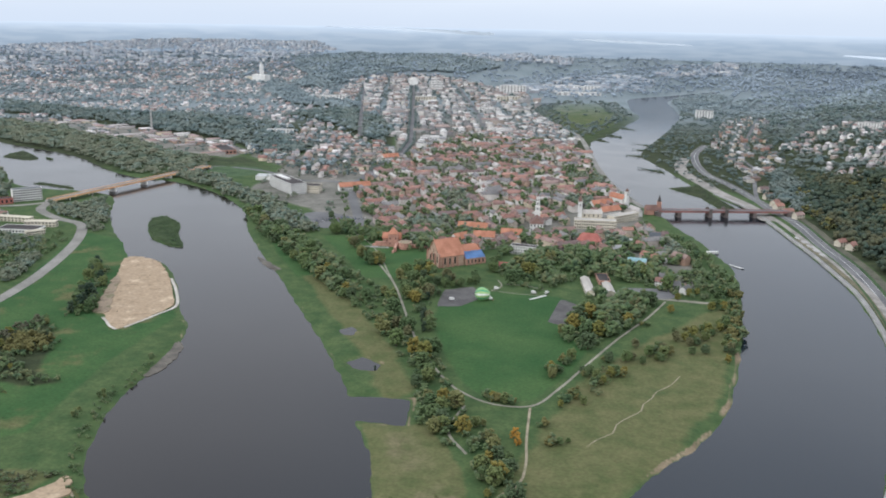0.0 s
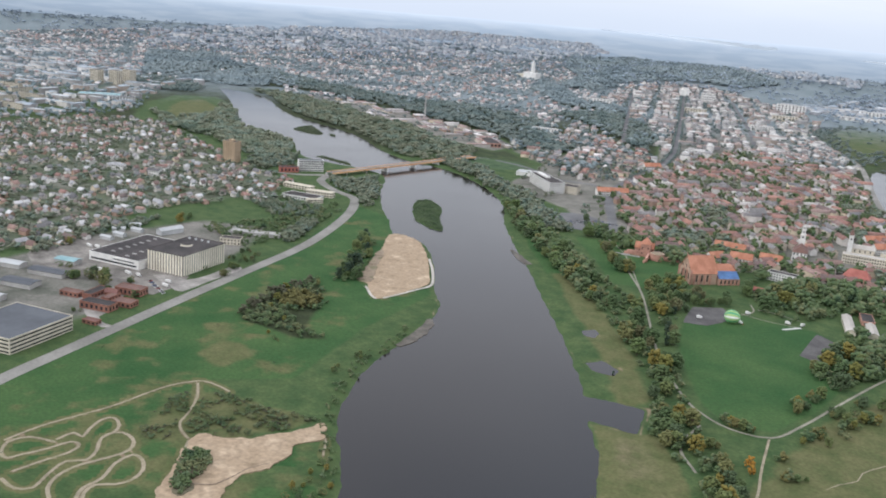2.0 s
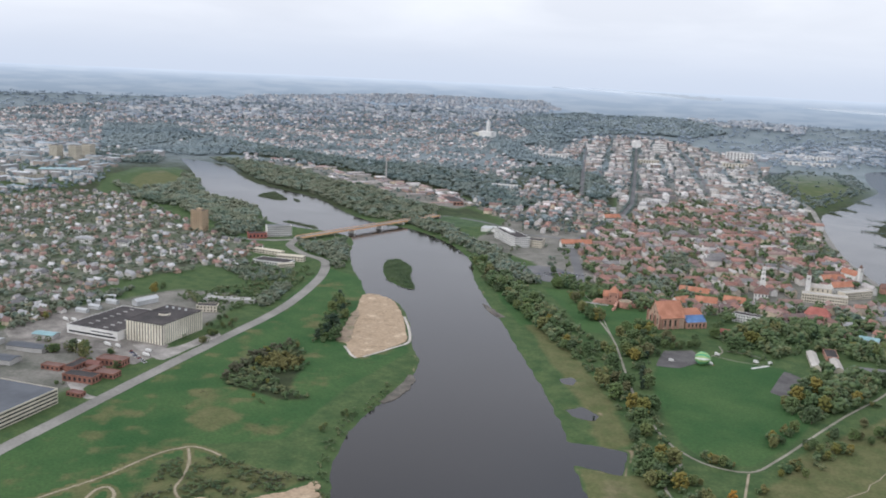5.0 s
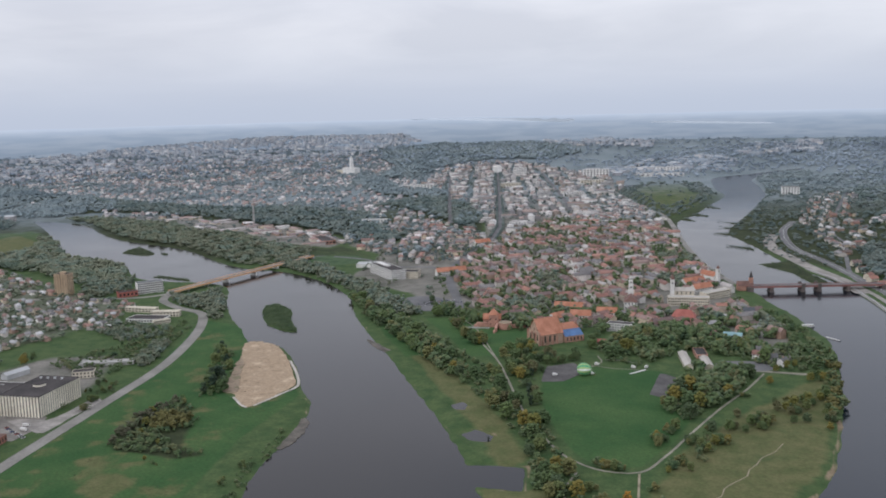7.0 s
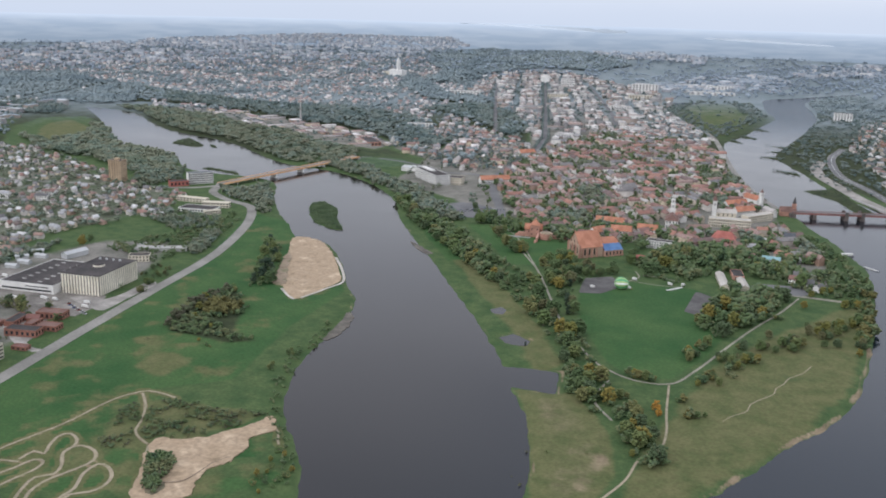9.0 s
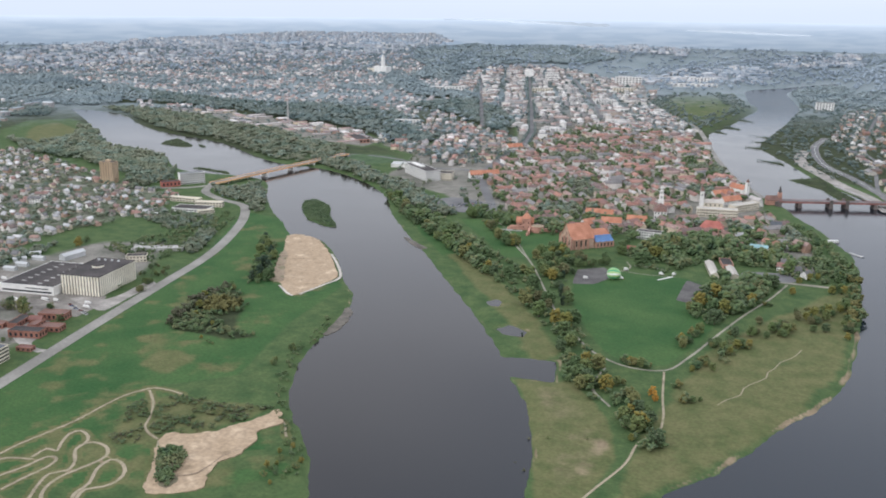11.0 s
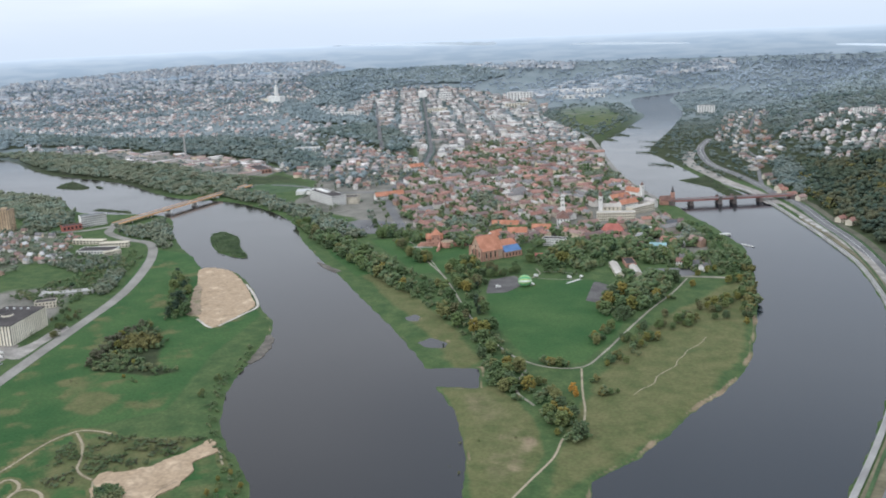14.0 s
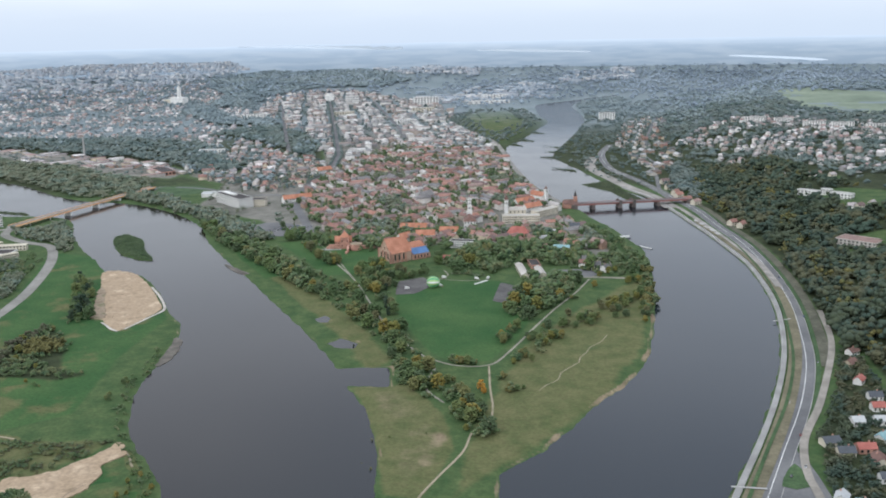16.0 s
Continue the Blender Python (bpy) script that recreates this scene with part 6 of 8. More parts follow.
M_APRON = surface("pale_concrete_apron", [(0.24, 0.225, 0.205), (0.31, 0.29, 0.265)], "", 0.95, (0.3, 0.2), (0.05, 0.25))
M_BRICK_DARK = surface("dark_red_brick", [(0.21, 0.098, 0.072), (0.27, 0.13, 0.095)], "", 0.9, (1.5, 0.2), (0.1, 0.25), 0.3)
M_WICKER = surface("wicker", [(0.22, 0.14, 0.07)], "", 0.9, (3, 0.3), (0.5, 0.2))
M_CAR = surface("car_paint", [(0.50, 0.51, 0.52), (0.05, 0.05, 0.06), (0.62, 0.62, 0.62), (0.25, 0.03, 0.03), (0.05, 0.09, 0.22), (0.30, 0.31, 0.32)], "object", 0.35, (0.5, 0.05), (0.1, 0.05), gloss=0.5)
M_TYRE = surface("tyre_rubber", [(0.02, 0.02, 0.02)], "", 0.9, (3, 0.2), (0.5, 0.1))
M_LINE = surface("white_road_paint", [(0.60, 0.60, 0.58), (0.70, 0.70, 0.68)], "", 0.8, (0.5, 0.12), (0.05, 0.15))
M_VERGE = surface("green_verge", [(0.040, 0.080, 0.032), (0.060, 0.100, 0.042)], "", 0.95, (0.4, 0.3), (0.05, 0.2))
M_BANK_EARTH = surface("bank_earth", [(0.085, 0.088, 0.062), (0.115, 0.108, 0.080)], "", 0.95, (0.3, 0.3), (0.04, 0.25))


def box(bm, cx, cy, cz, sx, sy, sz, top=1.0):
    """A box by its middle and sizes; top: how far its top face draws in."""
    v = [bm.verts.new((cx + x * sx / 2 * (top if z > 0 else 1), cy + y * sy / 2 * (top if z > 0 else 1), cz + z * sz / 2)) for z in (-1, 1) for x, y in ((-1, -1), (1, -1), (1, 1), (-1, 1))]
    for f in ((3, 2, 1, 0), (4, 5, 6, 7), (0, 1, 5, 4), (1, 2, 6, 5), (2, 3, 7, 6), (3, 0, 4, 7)):
        bm.faces.new([v[i] for i in f])
    return bm


def boxes(*rows):
    bm = bmesh.new()
    for r in rows:
        box(bm, *r)
    return bm


def round_bm(r0, r1, z0, z1, n=16, cx=0.0, cy=0.0, bm=None):
    bm = bm or bmesh.new()
    lo = [bm.verts.new((cx + r0 * math.cos(6.2832 * i / n), cy + r0 * math.sin(6.2832 * i / n), z0)) for i in range(n)]
    hi = [bm.verts.new((cx + r1 * math.cos(6.2832 * i / n), cy + r1 * math.sin(6.2832 * i / n), z1)) for i in range(n)]
    for i in range(n):
        bm.faces.new((lo[i], lo[(i + 1) % n], hi[(i + 1) % n], hi[i]))
    bm.faces.new(hi), bm.faces.new(lo[::-1])
    return bm


def gable_walls(le, wi, tall, rise, base=2.0):
    bm = bmesh.new()
    x, y = le / 2, wi / 2
    lo = [bm.verts.new(p) for p in ((-x, -y, -base), (x, -y, -base), (x, y, -base), (-x, y, -base))]
    hi = [bm.verts.new(p) for p in ((-x, -y, tall), (x, -y, tall), (x, y, tall), (-x, y, tall))]
    a, b = bm.verts.new((-x, 0, tall + rise)), bm.verts.new((x, 0, tall + rise))
    for i in range(4):
        j = (i + 1) % 4
        f = [lo[i], lo[j], hi[j], hi[i]]
        if i == 1:
            f = [lo[1], lo[2], hi[2], b, hi[1]]
        if i == 3:
            f = [lo[3], lo[0], hi[0], a, hi[3]]
        bm.faces.new(f)
    return bm


def gable_roof(le, wi, tall, rise, over=0.6, thick=0.35, hip=0.0):
    """Two roof slopes with thickness; hip: how far the ridge ends draw in."""
    bm = bmesh.new()
    x, y = le / 2 + over, wi / 2 + over
    drop = rise * over / (wi / 2)
    rows = []
    for lift in (0.05, 0.05 + thick):
        rows.append([bm.verts.new(p) for p in ((-x, -y, tall - drop + lift), (x, -y, tall - drop + lift), (x, y, tall - drop + lift), (-x, y, tall - drop + lift), (-x + hip, 0, tall + rise + lift), (x - hip, 0, tall + rise + lift))])
    lo, hi = rows
    for f in ((0, 1, 5, 4), (2, 3, 4, 5)):
        bm.faces.new([hi[i] for i in f]), bm.faces.new([lo[i] for i in f[::-1]])
    ends = ((0, 1), (2, 3)) if hip == 0 else ((0, 1), (1, 2), (2, 3), (3, 0))
    for i, j in ends:
        bm.faces.new((lo[i], lo[j], hi[j], hi[i]))
    for i, j, k in ((1, 2, 5), (3, 0, 4)):
        if hip:
            bm.faces.new((hi[i], hi[j], hi[k]))
        else:
            bm.faces.new((lo[i], lo[k], hi[k], hi[i])), bm.faces.new((lo[k], lo[j], hi[j], hi[k]))
    return bm


def ready(name, bm, material):
    me = bpy.data.meshes.new(name)
    bm.normal_update()
    bm.to_mesh(me)
    bm.free()
    me.materials.append(material)
    return me


PANE = ready("window", boxes((0, 0, 0, 1, 1, 1)), M_GLASS)


def window(parent, x, y, z, across, deep, tall):
    """A glazed window set 6 cm proud of the wall, with sizes along the building's own axes."""
    o = part("window", PANE, None, parent)
    o.matrix_basis = Matrix.Translation((x, y, z)) @ Matrix.Diagonal((across, deep, tall, 1))


def glaze(parent, le, wi, tall, floors, across, sides="S", size=0.45, low=0.0):
    """Rows of windows on the named sides of a building of that size."""
    step = (tall - low) / floors
    for f in range(floors):
        z = low + (f + 0.52) * step
        for side in sides:
            run = le if side in "SN" else wi
            n = max(1, int(round(across * run / le))) if side in "EW" else across
            for i in range(n):
                t = (i + 0.5) / n * run - run / 2
                w = run / n * size
                if side in "SN":
                    window(parent, t, (-wi / 2 if side == "S" else wi / 2), z, w, 0.12, step * 0.5)
                else:
                    window(parent, (-le / 2 if side == "W" else le / 2), t, z, 0.12, w, step * 0.5)


def flat_building(name, label, x, y, turn, le, wi, tall, wall, roof, floors=0, across=0, sides="SE", category="building", size=0.45, group=""):
    """A flat-roofed building: walls, a parapet round a sunk roof, and its windows."""
    e = thing(name, at(x, y, 0, turn), label, category, group)
    w = part("wall", boxes((0, 0, tall / 2 - 1, le, wi, tall + 2)), wall, e)
    part("roof", boxes((0, 0, tall + 0.15, le - 0.8, wi - 0.8, 0.3)), roof, e)
    part("parapet", boxes((0, -wi / 2, tall + 0.35, le + 0.3, 0.5, 0.7), (0, wi / 2, tall + 0.35, le + 0.3, 0.5, 0.7), (-le / 2, 0, tall + 0.35, 0.5, wi - 0.5, 0.7), (le / 2, 0, tall + 0.35, 0.5, wi - 0.5, 0.7)), wall, w)
    if floors:
        glaze(w, le, wi, tall, floors, across, sides, size)
    return e


SHARED = {}


def house(x, y, turn, le, wi, tall, rise, wall, roof, label, panes=0, name="house", hip=0.0, group="", stack=True, category="house"):
    """A pitched-roof house; houses of one size share their meshes."""
    key = (le, wi, tall, rise, wall.name, roof.name, hip)
    if key not in SHARED:
        SHARED[key] = (ready("wall", gable_walls(le, wi, tall, rise if not hip else 0.01), wall), ready("roof", gable_roof(le, wi, tall, rise, hip=hip), roof),
                       ready("chimney", boxes((le * 0.2, wi * 0.16, tall + rise * 0.85, 0.9, 0.9, 2.4), (le * 0.2, wi * 0.16, tall + rise * 0.85 + 1.25, 1.1, 1.1, 0.2)), M_BRICK))
    e = thing(name, at(x, y, 0, turn), label, category, group)
    w, r, c = SHARED[key]
    w, r = part("wall", w, None, e), part("roof", r, None, e)
    if stack:
        part("chimney", c, None, r)
    if panes:
        glaze(w, le, wi, tall, 1 if tall < 5 else 2, panes, "SN", 0.4)
        glaze(w, le, wi, tall, 1, panes, "E", 0.4)
    return e


def car(x, y, turn, up=0.0):
    m = at(x, y, up, turn)
    if "car" in SHARED:
        return copy_thing(SHARED["car"], m)
    e = thing("car", m, "small parked passenger car with plain paint", "car", "cars")
    body = bmesh.new()
    box(body, 0, 0, 0.62, 4.3, 1.75, 0.62, 0.97)
    part("body", body, M_CAR, e)
    part("cabin", boxes((-0.2, 0, 1.18, 2.3, 1.6, 0.55, 0.8)), M_GLASS, e)
    for i in (-1.35, 1.35):
        for j in (-0.85, 0.85):
            w = part("wheel", round_bm(0.32, 0.32, -0.1, 0.1, 10), M_TYRE, e)
            w.matrix_basis = Matrix.Translation((i, j, 0.32)) @ Matrix.Rotation(math.pi / 2, 4, "X")
    SHARED["car"] = e
    return e


def van(x, y, turn, long=9.0):
    e = thing("truck", at(x, y, 0.2, turn), "white box truck parked on the yard", "truck", "trucks on the yard")
    part("cargo_box", boxes((-1.0, 0, 2.1, long - 2.2, 2.4, 2.6)), M_WHITE, e)
    part("cab", boxes((long / 2 - 1.0, 0, 1.5, 1.9, 2.2, 2.0, 0.88)), M_WHITE, e)
    part("windscreen", boxes((long / 2 - 0.15, 0, 1.9, 0.25, 1.9, 0.8)), M_GLASS, e)
    for i in (-long / 2 + 1.3, long / 2 - 1.1):
        for j in (-1.05, 1.05):
            w = part("wheel", round_bm(0.48, 0.48, -0.14, 0.14, 10), M_TYRE, e)
            w.matrix_basis = Matrix.Translation((i, j, 0.45)) @ Matrix.Rotation(math.pi / 2, 4, "X")

# ---- the two bridges ----
def neris_bridge():
    ax, ay, bx, by, top = -1138.0, 1178.0, -1164.0, 1600.0, 9.5
    run, turn = math.hypot(bx - ax, by - ay), math.degrees(math.atan2(by - ay, bx - ax))
    e = thing("road_bridge", pose(ax, ay, 0, 0, 0, turn), "long orange-painted girder bridge on concrete piers", "bridge")
    part("deck", boxes((run / 2, 0, top - 0.5, run, 14, 1.0)), M_ROAD_PALE, e, "pale worn roadway")
    for s in (-7.3, 7.3):
        part("girder", boxes((run / 2, s, top - 0.9, run, 0.7, 3.0)), M_ORANGE, e)
        part("railing", boxes((run / 2, s, top + 1.5, run, 0.12, 0.15), (run / 2, s, top + 1.0, run, 0.1, 0.1), *[(4 + i * 8, s, top + 1.0, 0.25, 0.2, 1.2) for i in range(int(run / 8))]), M_ORANGE, e)
    for d in (146, 228, 298):
        p = boxes((d, 0, 2.2, 4.2, 13, 8.0, 0.9), (d, 0, -1.0, 6, 17, 3.6, 0.9))
        round_bm(2.1, 1.9, -2, 6.2, 10, d, -6.5, p), round_bm(2.1, 1.9, -2, 6.2, 10, d, 6.5, p)
        part("pier", p, M_WHITE, e)
    for d in (40, 92, 352):
        part("pier", boxes((d, -4, 3.0, 1.6, 2.2, 10), (d, 4, 3.0, 1.6, 2.2, 10)), M_CONC, e)
    for d in (0, run):
        part("abutment", boxes((d, 0, 2.8, 8, 15, 11)), M_CONC, e)


def nemunas_bridge():
    ax, ay, bx, by, top = -232.0, 1638.0, -38.0, 1750.0, 10.5
    run, turn = math.hypot(bx - ax, by - ay), math.degrees(math.atan2(by - ay, bx - ax))
    e = thing("road_bridge", pose(ax, ay, 0, 0, 0, turn), "reddish brown steel bridge on tall dark stone piers", "bridge")
    part("deck", boxes((run / 2, 0, top - 0.5, run, 15, 1.0)), M_ASPHALT, e, "grey roadway")
    for s in (-7.8, 7.8):
        part("girder", boxes((run / 2, s, top - 1.2, run, 0.7, 3.4)), M_RUST, e)
        part("railing", boxes((run / 2, s, top + 1.4, run, 0.15, 0.2), *[(3 + i * 6, s, top + 0.9, 0.3, 0.25, 1.2) for i in range(int(run / 6))]), M_RUST, e)
    for d, tower in ((36, 0), (88, 1), (115, 1), (164, 0)):
        p = boxes((d, 0, 3.0, 6.5, 18, 11.0, 0.88), (d, 0, -1.0, 9, 24, 4.0, 0.85))
        if tower:
            for s in (-9.6, 9.6):
                box(p, d, s, 6.5, 5.5, 3.0, 16.0, 0.95)
        part("pier", p, M_STONE, e)
    for d in (0, run):
        part("abutment", boxes((d, 0, 3.2, 10, 17, 11.5)), M_STONE, e)


neris_bridge()
nemunas_bridge()

# ---- works beside the western road ----
def works():
    t = 20.0
    e = flat_building("factory_building", "tall windowless block with pale concrete ribs and tarred roof", -776, 662, t, 50, 76, 23, M_TAR, M_TAR, category="factory")
    n = 13
    for i in range(n):
        x = -25 + 50 * (i + 0.5) / n
        for s in (-1, 1):
            part("rib", boxes((x, s * 38.25, 11.2, 2.3, 0.7, 23.4)), M_RIB, e)
    n = 19
    for i in range(n):
        y = -38 + 76 * (i + 0.5) / n
        for s in (-1, 1):
            part("rib", boxes((s * 25.25, y, 11.2, 0.7, 2.4, 23.4)), M_RIB, e)
    part("roof_lantern", round_bm(7, 6.5, 23, 25.5, 20, -2, 2), M_RIB, e, "low round white roof lantern")
    part("lantern_cover", round_bm(6.7, 5.5, 25.4, 26.2, 20, -2, 2), M_TAR, e)
    for i in range(4):
        part("roof_vent", boxes((-18 + i * 9, 28, 24, 2.0, 2.0, 1.8), (-18 + i * 9, 28, 25.1, 2.4, 2.4, 0.3)), M_PALEROOF, e)
    h = flat_building("factory_hall", "long low hall with white walls and tarred roof", -836, 640, t, 72, 98, 10, M_WHITE, M_TAR, category="factory")
    part("glazing", boxes((0, -49.05, 3.2, 66, 0.3, 2.0)), M_GLASS, h, "dark ribbon window")
    part("glazing", boxes((14, -49.05, 7.0, 30, 0.3, 1.2)), M_GLASS, h, "dark ribbon window")
    for i in range(7):
        part("roof_vent", boxes((12, -40 + i * 12, 10.7, 5.5, 1.6, 0.8)), M_CONC, h, "grey roof light")
        part("roof_vent", boxes((-14, -34 + i * 12, 10.7, 5.5, 1.6, 0.8)), M_CONC, h, "grey roof light")
    flat_building("factory_annex", "small yellow annex beside the ribbed block", -833, 762, 42, 26, 14, 8, M_CREAM, M_TAR, 2, 6, category="building")
    flat_building("garage_row", "long low row of garages with pale roof", -852, 814, 40, 66, 14, 4.5, M_CONC, M_CONC, category="garage")
    flat_building("garage_row", "short row of garages with pale roof", -880, 800, 130, 34, 10, 4.0, M_CONC, M_CONC, category="garage")
    house(-914, 722, 95, 34, 11, 6, 3, M_PALEROOF, M_PALEROOF, "long pale arched shed behind the hall", name="shed", stack=False, category="shed")
    for i, (x, y) in enumerate(((-940, 690), (-955, 672), (-930, 660), (-965, 700), (-925, 640))):
        house(x, y, 20 + 40 * (i % 2), 16, 7, 4, 1.5, M_PALEROOF, M_PALEROOF, "small pale metal shed behind the hall", name="shed", stack=False, category="shed")
    o = flat_building("office_building", "long office block with white bands and grey roof", -663, 417, 22.0, 66, 74, 14, M_CREAM, M_SLATE, category="building")
    for f in range(4):
        z = 1.9 + f * 3.5
        for s in (-1, 1):
            part("glazing", boxes((0, s * 37.05, z, 64, 0.3, 1.35)), M_GLASS, o, "dark ribbon window")
            part("glazing", boxes((s * 33.05, 0, z, 0.3, 72, 1.35)), M_GLASS, o, "dark ribbon window")
            for i in range(7):
                part("mullion", boxes((s * 33.1, -33 + i * 11, z, 0.3, 0.3, 1.7)), M_TAR, o)
    # red brick houses round a court, with dull red and tarred roofs
    for x, y, r, le, wi, tall, roof in ((-690, 511, 26, 34, 15, 7, M_TAR), (-685, 536, 26, 22, 14, 5, M_DROOF), (-716, 560, 28, 30, 15, 7, M_DROOF), (-730, 528, 116, 30, 11, 5, M_TAR), (-742, 508, 26, 22, 10, 4.5, M_DROOF), (-708, 533, 116, 20, 9, 4.5, M_DROOF)):
        flat_building("brick_building", "red brick building of the court with flat roof", x, y, r, le, wi, tall, M_BRICK_DARK, roof, 1, max(3, int(le / 5)), category="building", group="brick buildings")
    house(-718, 540, 26, 14, 8, 5, 3, M_BRICK_DARK, M_PINK, "brick annex with pitched red roof in the court", name="brick_annex", stack=False, category="building")
    flat_building("brick_building", "low red brick building with dark flat roof", -655, 486, 22, 16, 8, 3.5, M_BRICK_DARK, M_PINK, 1, 3, category="building", group="brick buildings")
    for x, y, le, wi, m in ((-820, 520, 44, 16, M_SLATE), (-800, 480, 38, 18, M_SLATE), (-850, 555, 26, 14, M_TEAL), (-870, 500, 30, 14, M_PALEROOF), (-840, 440, 40, 18, M_SLATE), (-770, 440, 24, 12, M_PALEROOF)):
        house(x, y, 28, le, wi, 5, 1.4, M_CONC, m, "low store shed with sheet roof on the yard", name="shed", stack=False, category="shed", group="store sheds")
    for x, y, r in ((-778, 590, 5), (-765, 595, 10), (-728, 610, 30), (-717, 600, 12), (-805, 571, 20), (-902, 606, 0), (-893, 612, 10)):
        van(x, y, r, random.choice([7.0, 9.0, 11.0]))
    for i in range(9):
        car(-742 + i * 5.5, 596 - i * 1.2 + random.uniform(-1, 1), 100, 0.2)


works()
sheet("works_yard", [(-700, 575), (-735, 640), (-760, 600), (-840, 570), (-890, 590), (-930, 640), (-940, 560), (-860, 520), (-770, 560)], "grey concrete works yard", "yard", M_YARD, 0.2, step=30)
sheet("apron", [(-761, 610), (-716, 604), (-693, 606), (-709, 648), (-728, 706), (-745, 704), (-730, 661), (-727, 633), (-749, 627)], "pale concrete apron between works and road", "yard", M_APRON, 0.24, step=30)
sheet("brick_court", [(-735, 515), (-718, 548), (-690, 540), (-668, 500), (-645, 496), (-634, 500), (-640, 488), (-672, 490), (-700, 500)], "pale trodden court of the brick buildings", "yard", M_APRON, 0.2, step=20)
for x, y, n, reach, tall in ((-790, 545, 7, 14, 9), (-764, 556, 7, 12, 10), (-745, 578, 3, 5, 7), (-735, 700, 5, 7, 7), (-720, 676, 3, 4, 7), (-752, 730, 5, 9, 6), (-790, 752, 5, 10, 6), (-700, 556, 2, 3, 8)):
    cluster(x, y, n, reach, tall, ["green", "green", "shrub"])

# ---- west bank by the bridge ----
def west_bank():
    e = flat_building("apartment_tower", "tall tan apartment tower above small houses", -1321, 1092, 20, 26, 20, 40, M_TAN, M_TAR, 12, 5, "SE", "apartment block", 0.5)
    part("lift_house", boxes((0, 0, 42, 8, 8, 3.5)), M_TAN, e)
    flat_building("office_building", "white four-storey building beside the bridge", -1196, 1180, 62, 46, 18, 20, M_WHITE, M_SLATE, 5, 12, "SE", "building", 0.8)
    flat_building("shop_building", "low dark red shop building by the bridge", -1204, 1136, 62, 34, 16, 9, M_RROOF, M_TAR, 1, 5, category="building")
    flat_building("shop_building", "low white shop with dark sunk roof", -1012, 1018, 20, 60, 30, 5, M_WHITE, M_TAR, 1, 12, "SE", "building", 0.6)
    for x, y, r, le, wi, tall in ((-1074, 1058, 16, 56, 12, 7), (-1012, 1054, 30, 46, 13, 8), (-975, 1012, 66, 26, 9, 6)):
        flat_building("shop_building", "low cream building with pale flat roofs", x, y, r, le, wi, tall, M_CREAM, M_CREAM, 2, 9, "SE", "building", 0.6, "cream buildings")
    for x, y in ((-2602, 1470), (-2571, 1515), (-2599, 1575)):
        flat_building("apartment_tower", "distant pale apartment tower", x, y, 20, 30, 26, 42, M_CREAM, M_TAR, 10, 4, "SE", "apartment block", 0.5, "far apartment towers")
    flat_building("apartment_block", "white apartment block with long window bands", -2165, 1318, 75, 66, 24, 16, M_WHITE, M_SLATE, 5, 8, "SE", "apartment block", 0.8)
    flat_building("warehouse", "large warehouse with pale teal roof", -2285, 1320, 55, 110, 56, 9, M_CONC, M_TEAL, category="warehouse")
    for i in range(9):
        flat_building("apartment_block", "long pale apartment block among houses", -2100 - 120 * (i % 5) - 40 * (i // 5), 1010 + 110 * (i // 5) + 25 * (i % 3), 20 + 90 * (i % 2), 70, 13, 15, M_CREAM, M_TAR, 5, 10, "SE", "apartment block", 0.5, "pale apartment blocks")
    for x, y in ((-1265, 900), (-1290, 930), (-1330, 870), (-1420, 900)):
        house(x, y, 30, 22, 13, 9, 3, M_WHITE, M_ROOF_MIX_OB, "large pale house among small ones", 5, group="large pale houses")
    for i, (x, y) in enumerate(WEST_NEAR[:230]):
        le, wi = ((11, 8), (13, 9), (9, 8), (15, 9))[i % 4]
        house(x, y, 14 + 90 * (i % 3 == 0) + (i * 7) % 9 - 4, le, wi, (4.0, 5.5, 3.5, 6.0)[(i // 3) % 4], (3.5, 4.2, 2.6)[i % 3], M_WALL_OB, M_ROOF_MIX_OB, "small house with sheet or tile roof in gardens", 0, stack=i % 3 == 0, group="small houses of the west bank")


west_bank()

# ---- the river park, church and castle ----
def balloon():
    e = thing("hot_air_balloon", at(-282, 1048, 0, 25), "green and lime hot-air balloon filling on the grass", "balloon")
    n = 18
    for g in range(n):
        bm = bmesh.new()
        rows = []
        for i in range(13):
            a = math.pi * i / 12
            r, z = 8.0 * math.sin(a), -8.0 * math.cos(a)
            r *= 1.0 - 0.04 * math.cos(3 * a)
            rows.append([bm.verts.new((z * 1.08, r * math.cos(t), r * math.sin(t) * 0.94)) for t in (6.2832 * (g + s) / n for s in (0.02, 0.25, 0.5, 0.75, 0.98))])
            for k, bulge in ((1, 0.012), (2, 0.02), (3, 0.012)):
                rows[-1][k].co *= 1 + bulge
        for a, b in zip(rows, rows[1:]):
            for k in range(4):
                bm.faces.new((a[k], a[k + 1], b[k + 1], b[k]))
        bmesh.ops.remove_doubles(bm, verts=bm.verts, dist=0.01)
        o = part("gore", bm, (M_GREEN, M_LIME, M_WHITE, M_LIME, M_GREEN, M_LIME)[g % 6], e)
        o.matrix_basis = Matrix.Translation((0, 0, 7.3))
    part("basket", boxes((12.5, 0, 0.55, 1.1, 1.4, 1.1), (12.5, 0, 1.15, 1.25, 1.55, 0.12)), M_WICKER, e)
    sk = round_bm(2.2, 1.0, 0, 4.0, 14)
    s = part("mouth", sk, M_WHITE, e)
    s.matrix_basis = Matrix.Translation((8.0, 0, 3.4)) @ Matrix.Rotation(radians(110), 4, "Y")


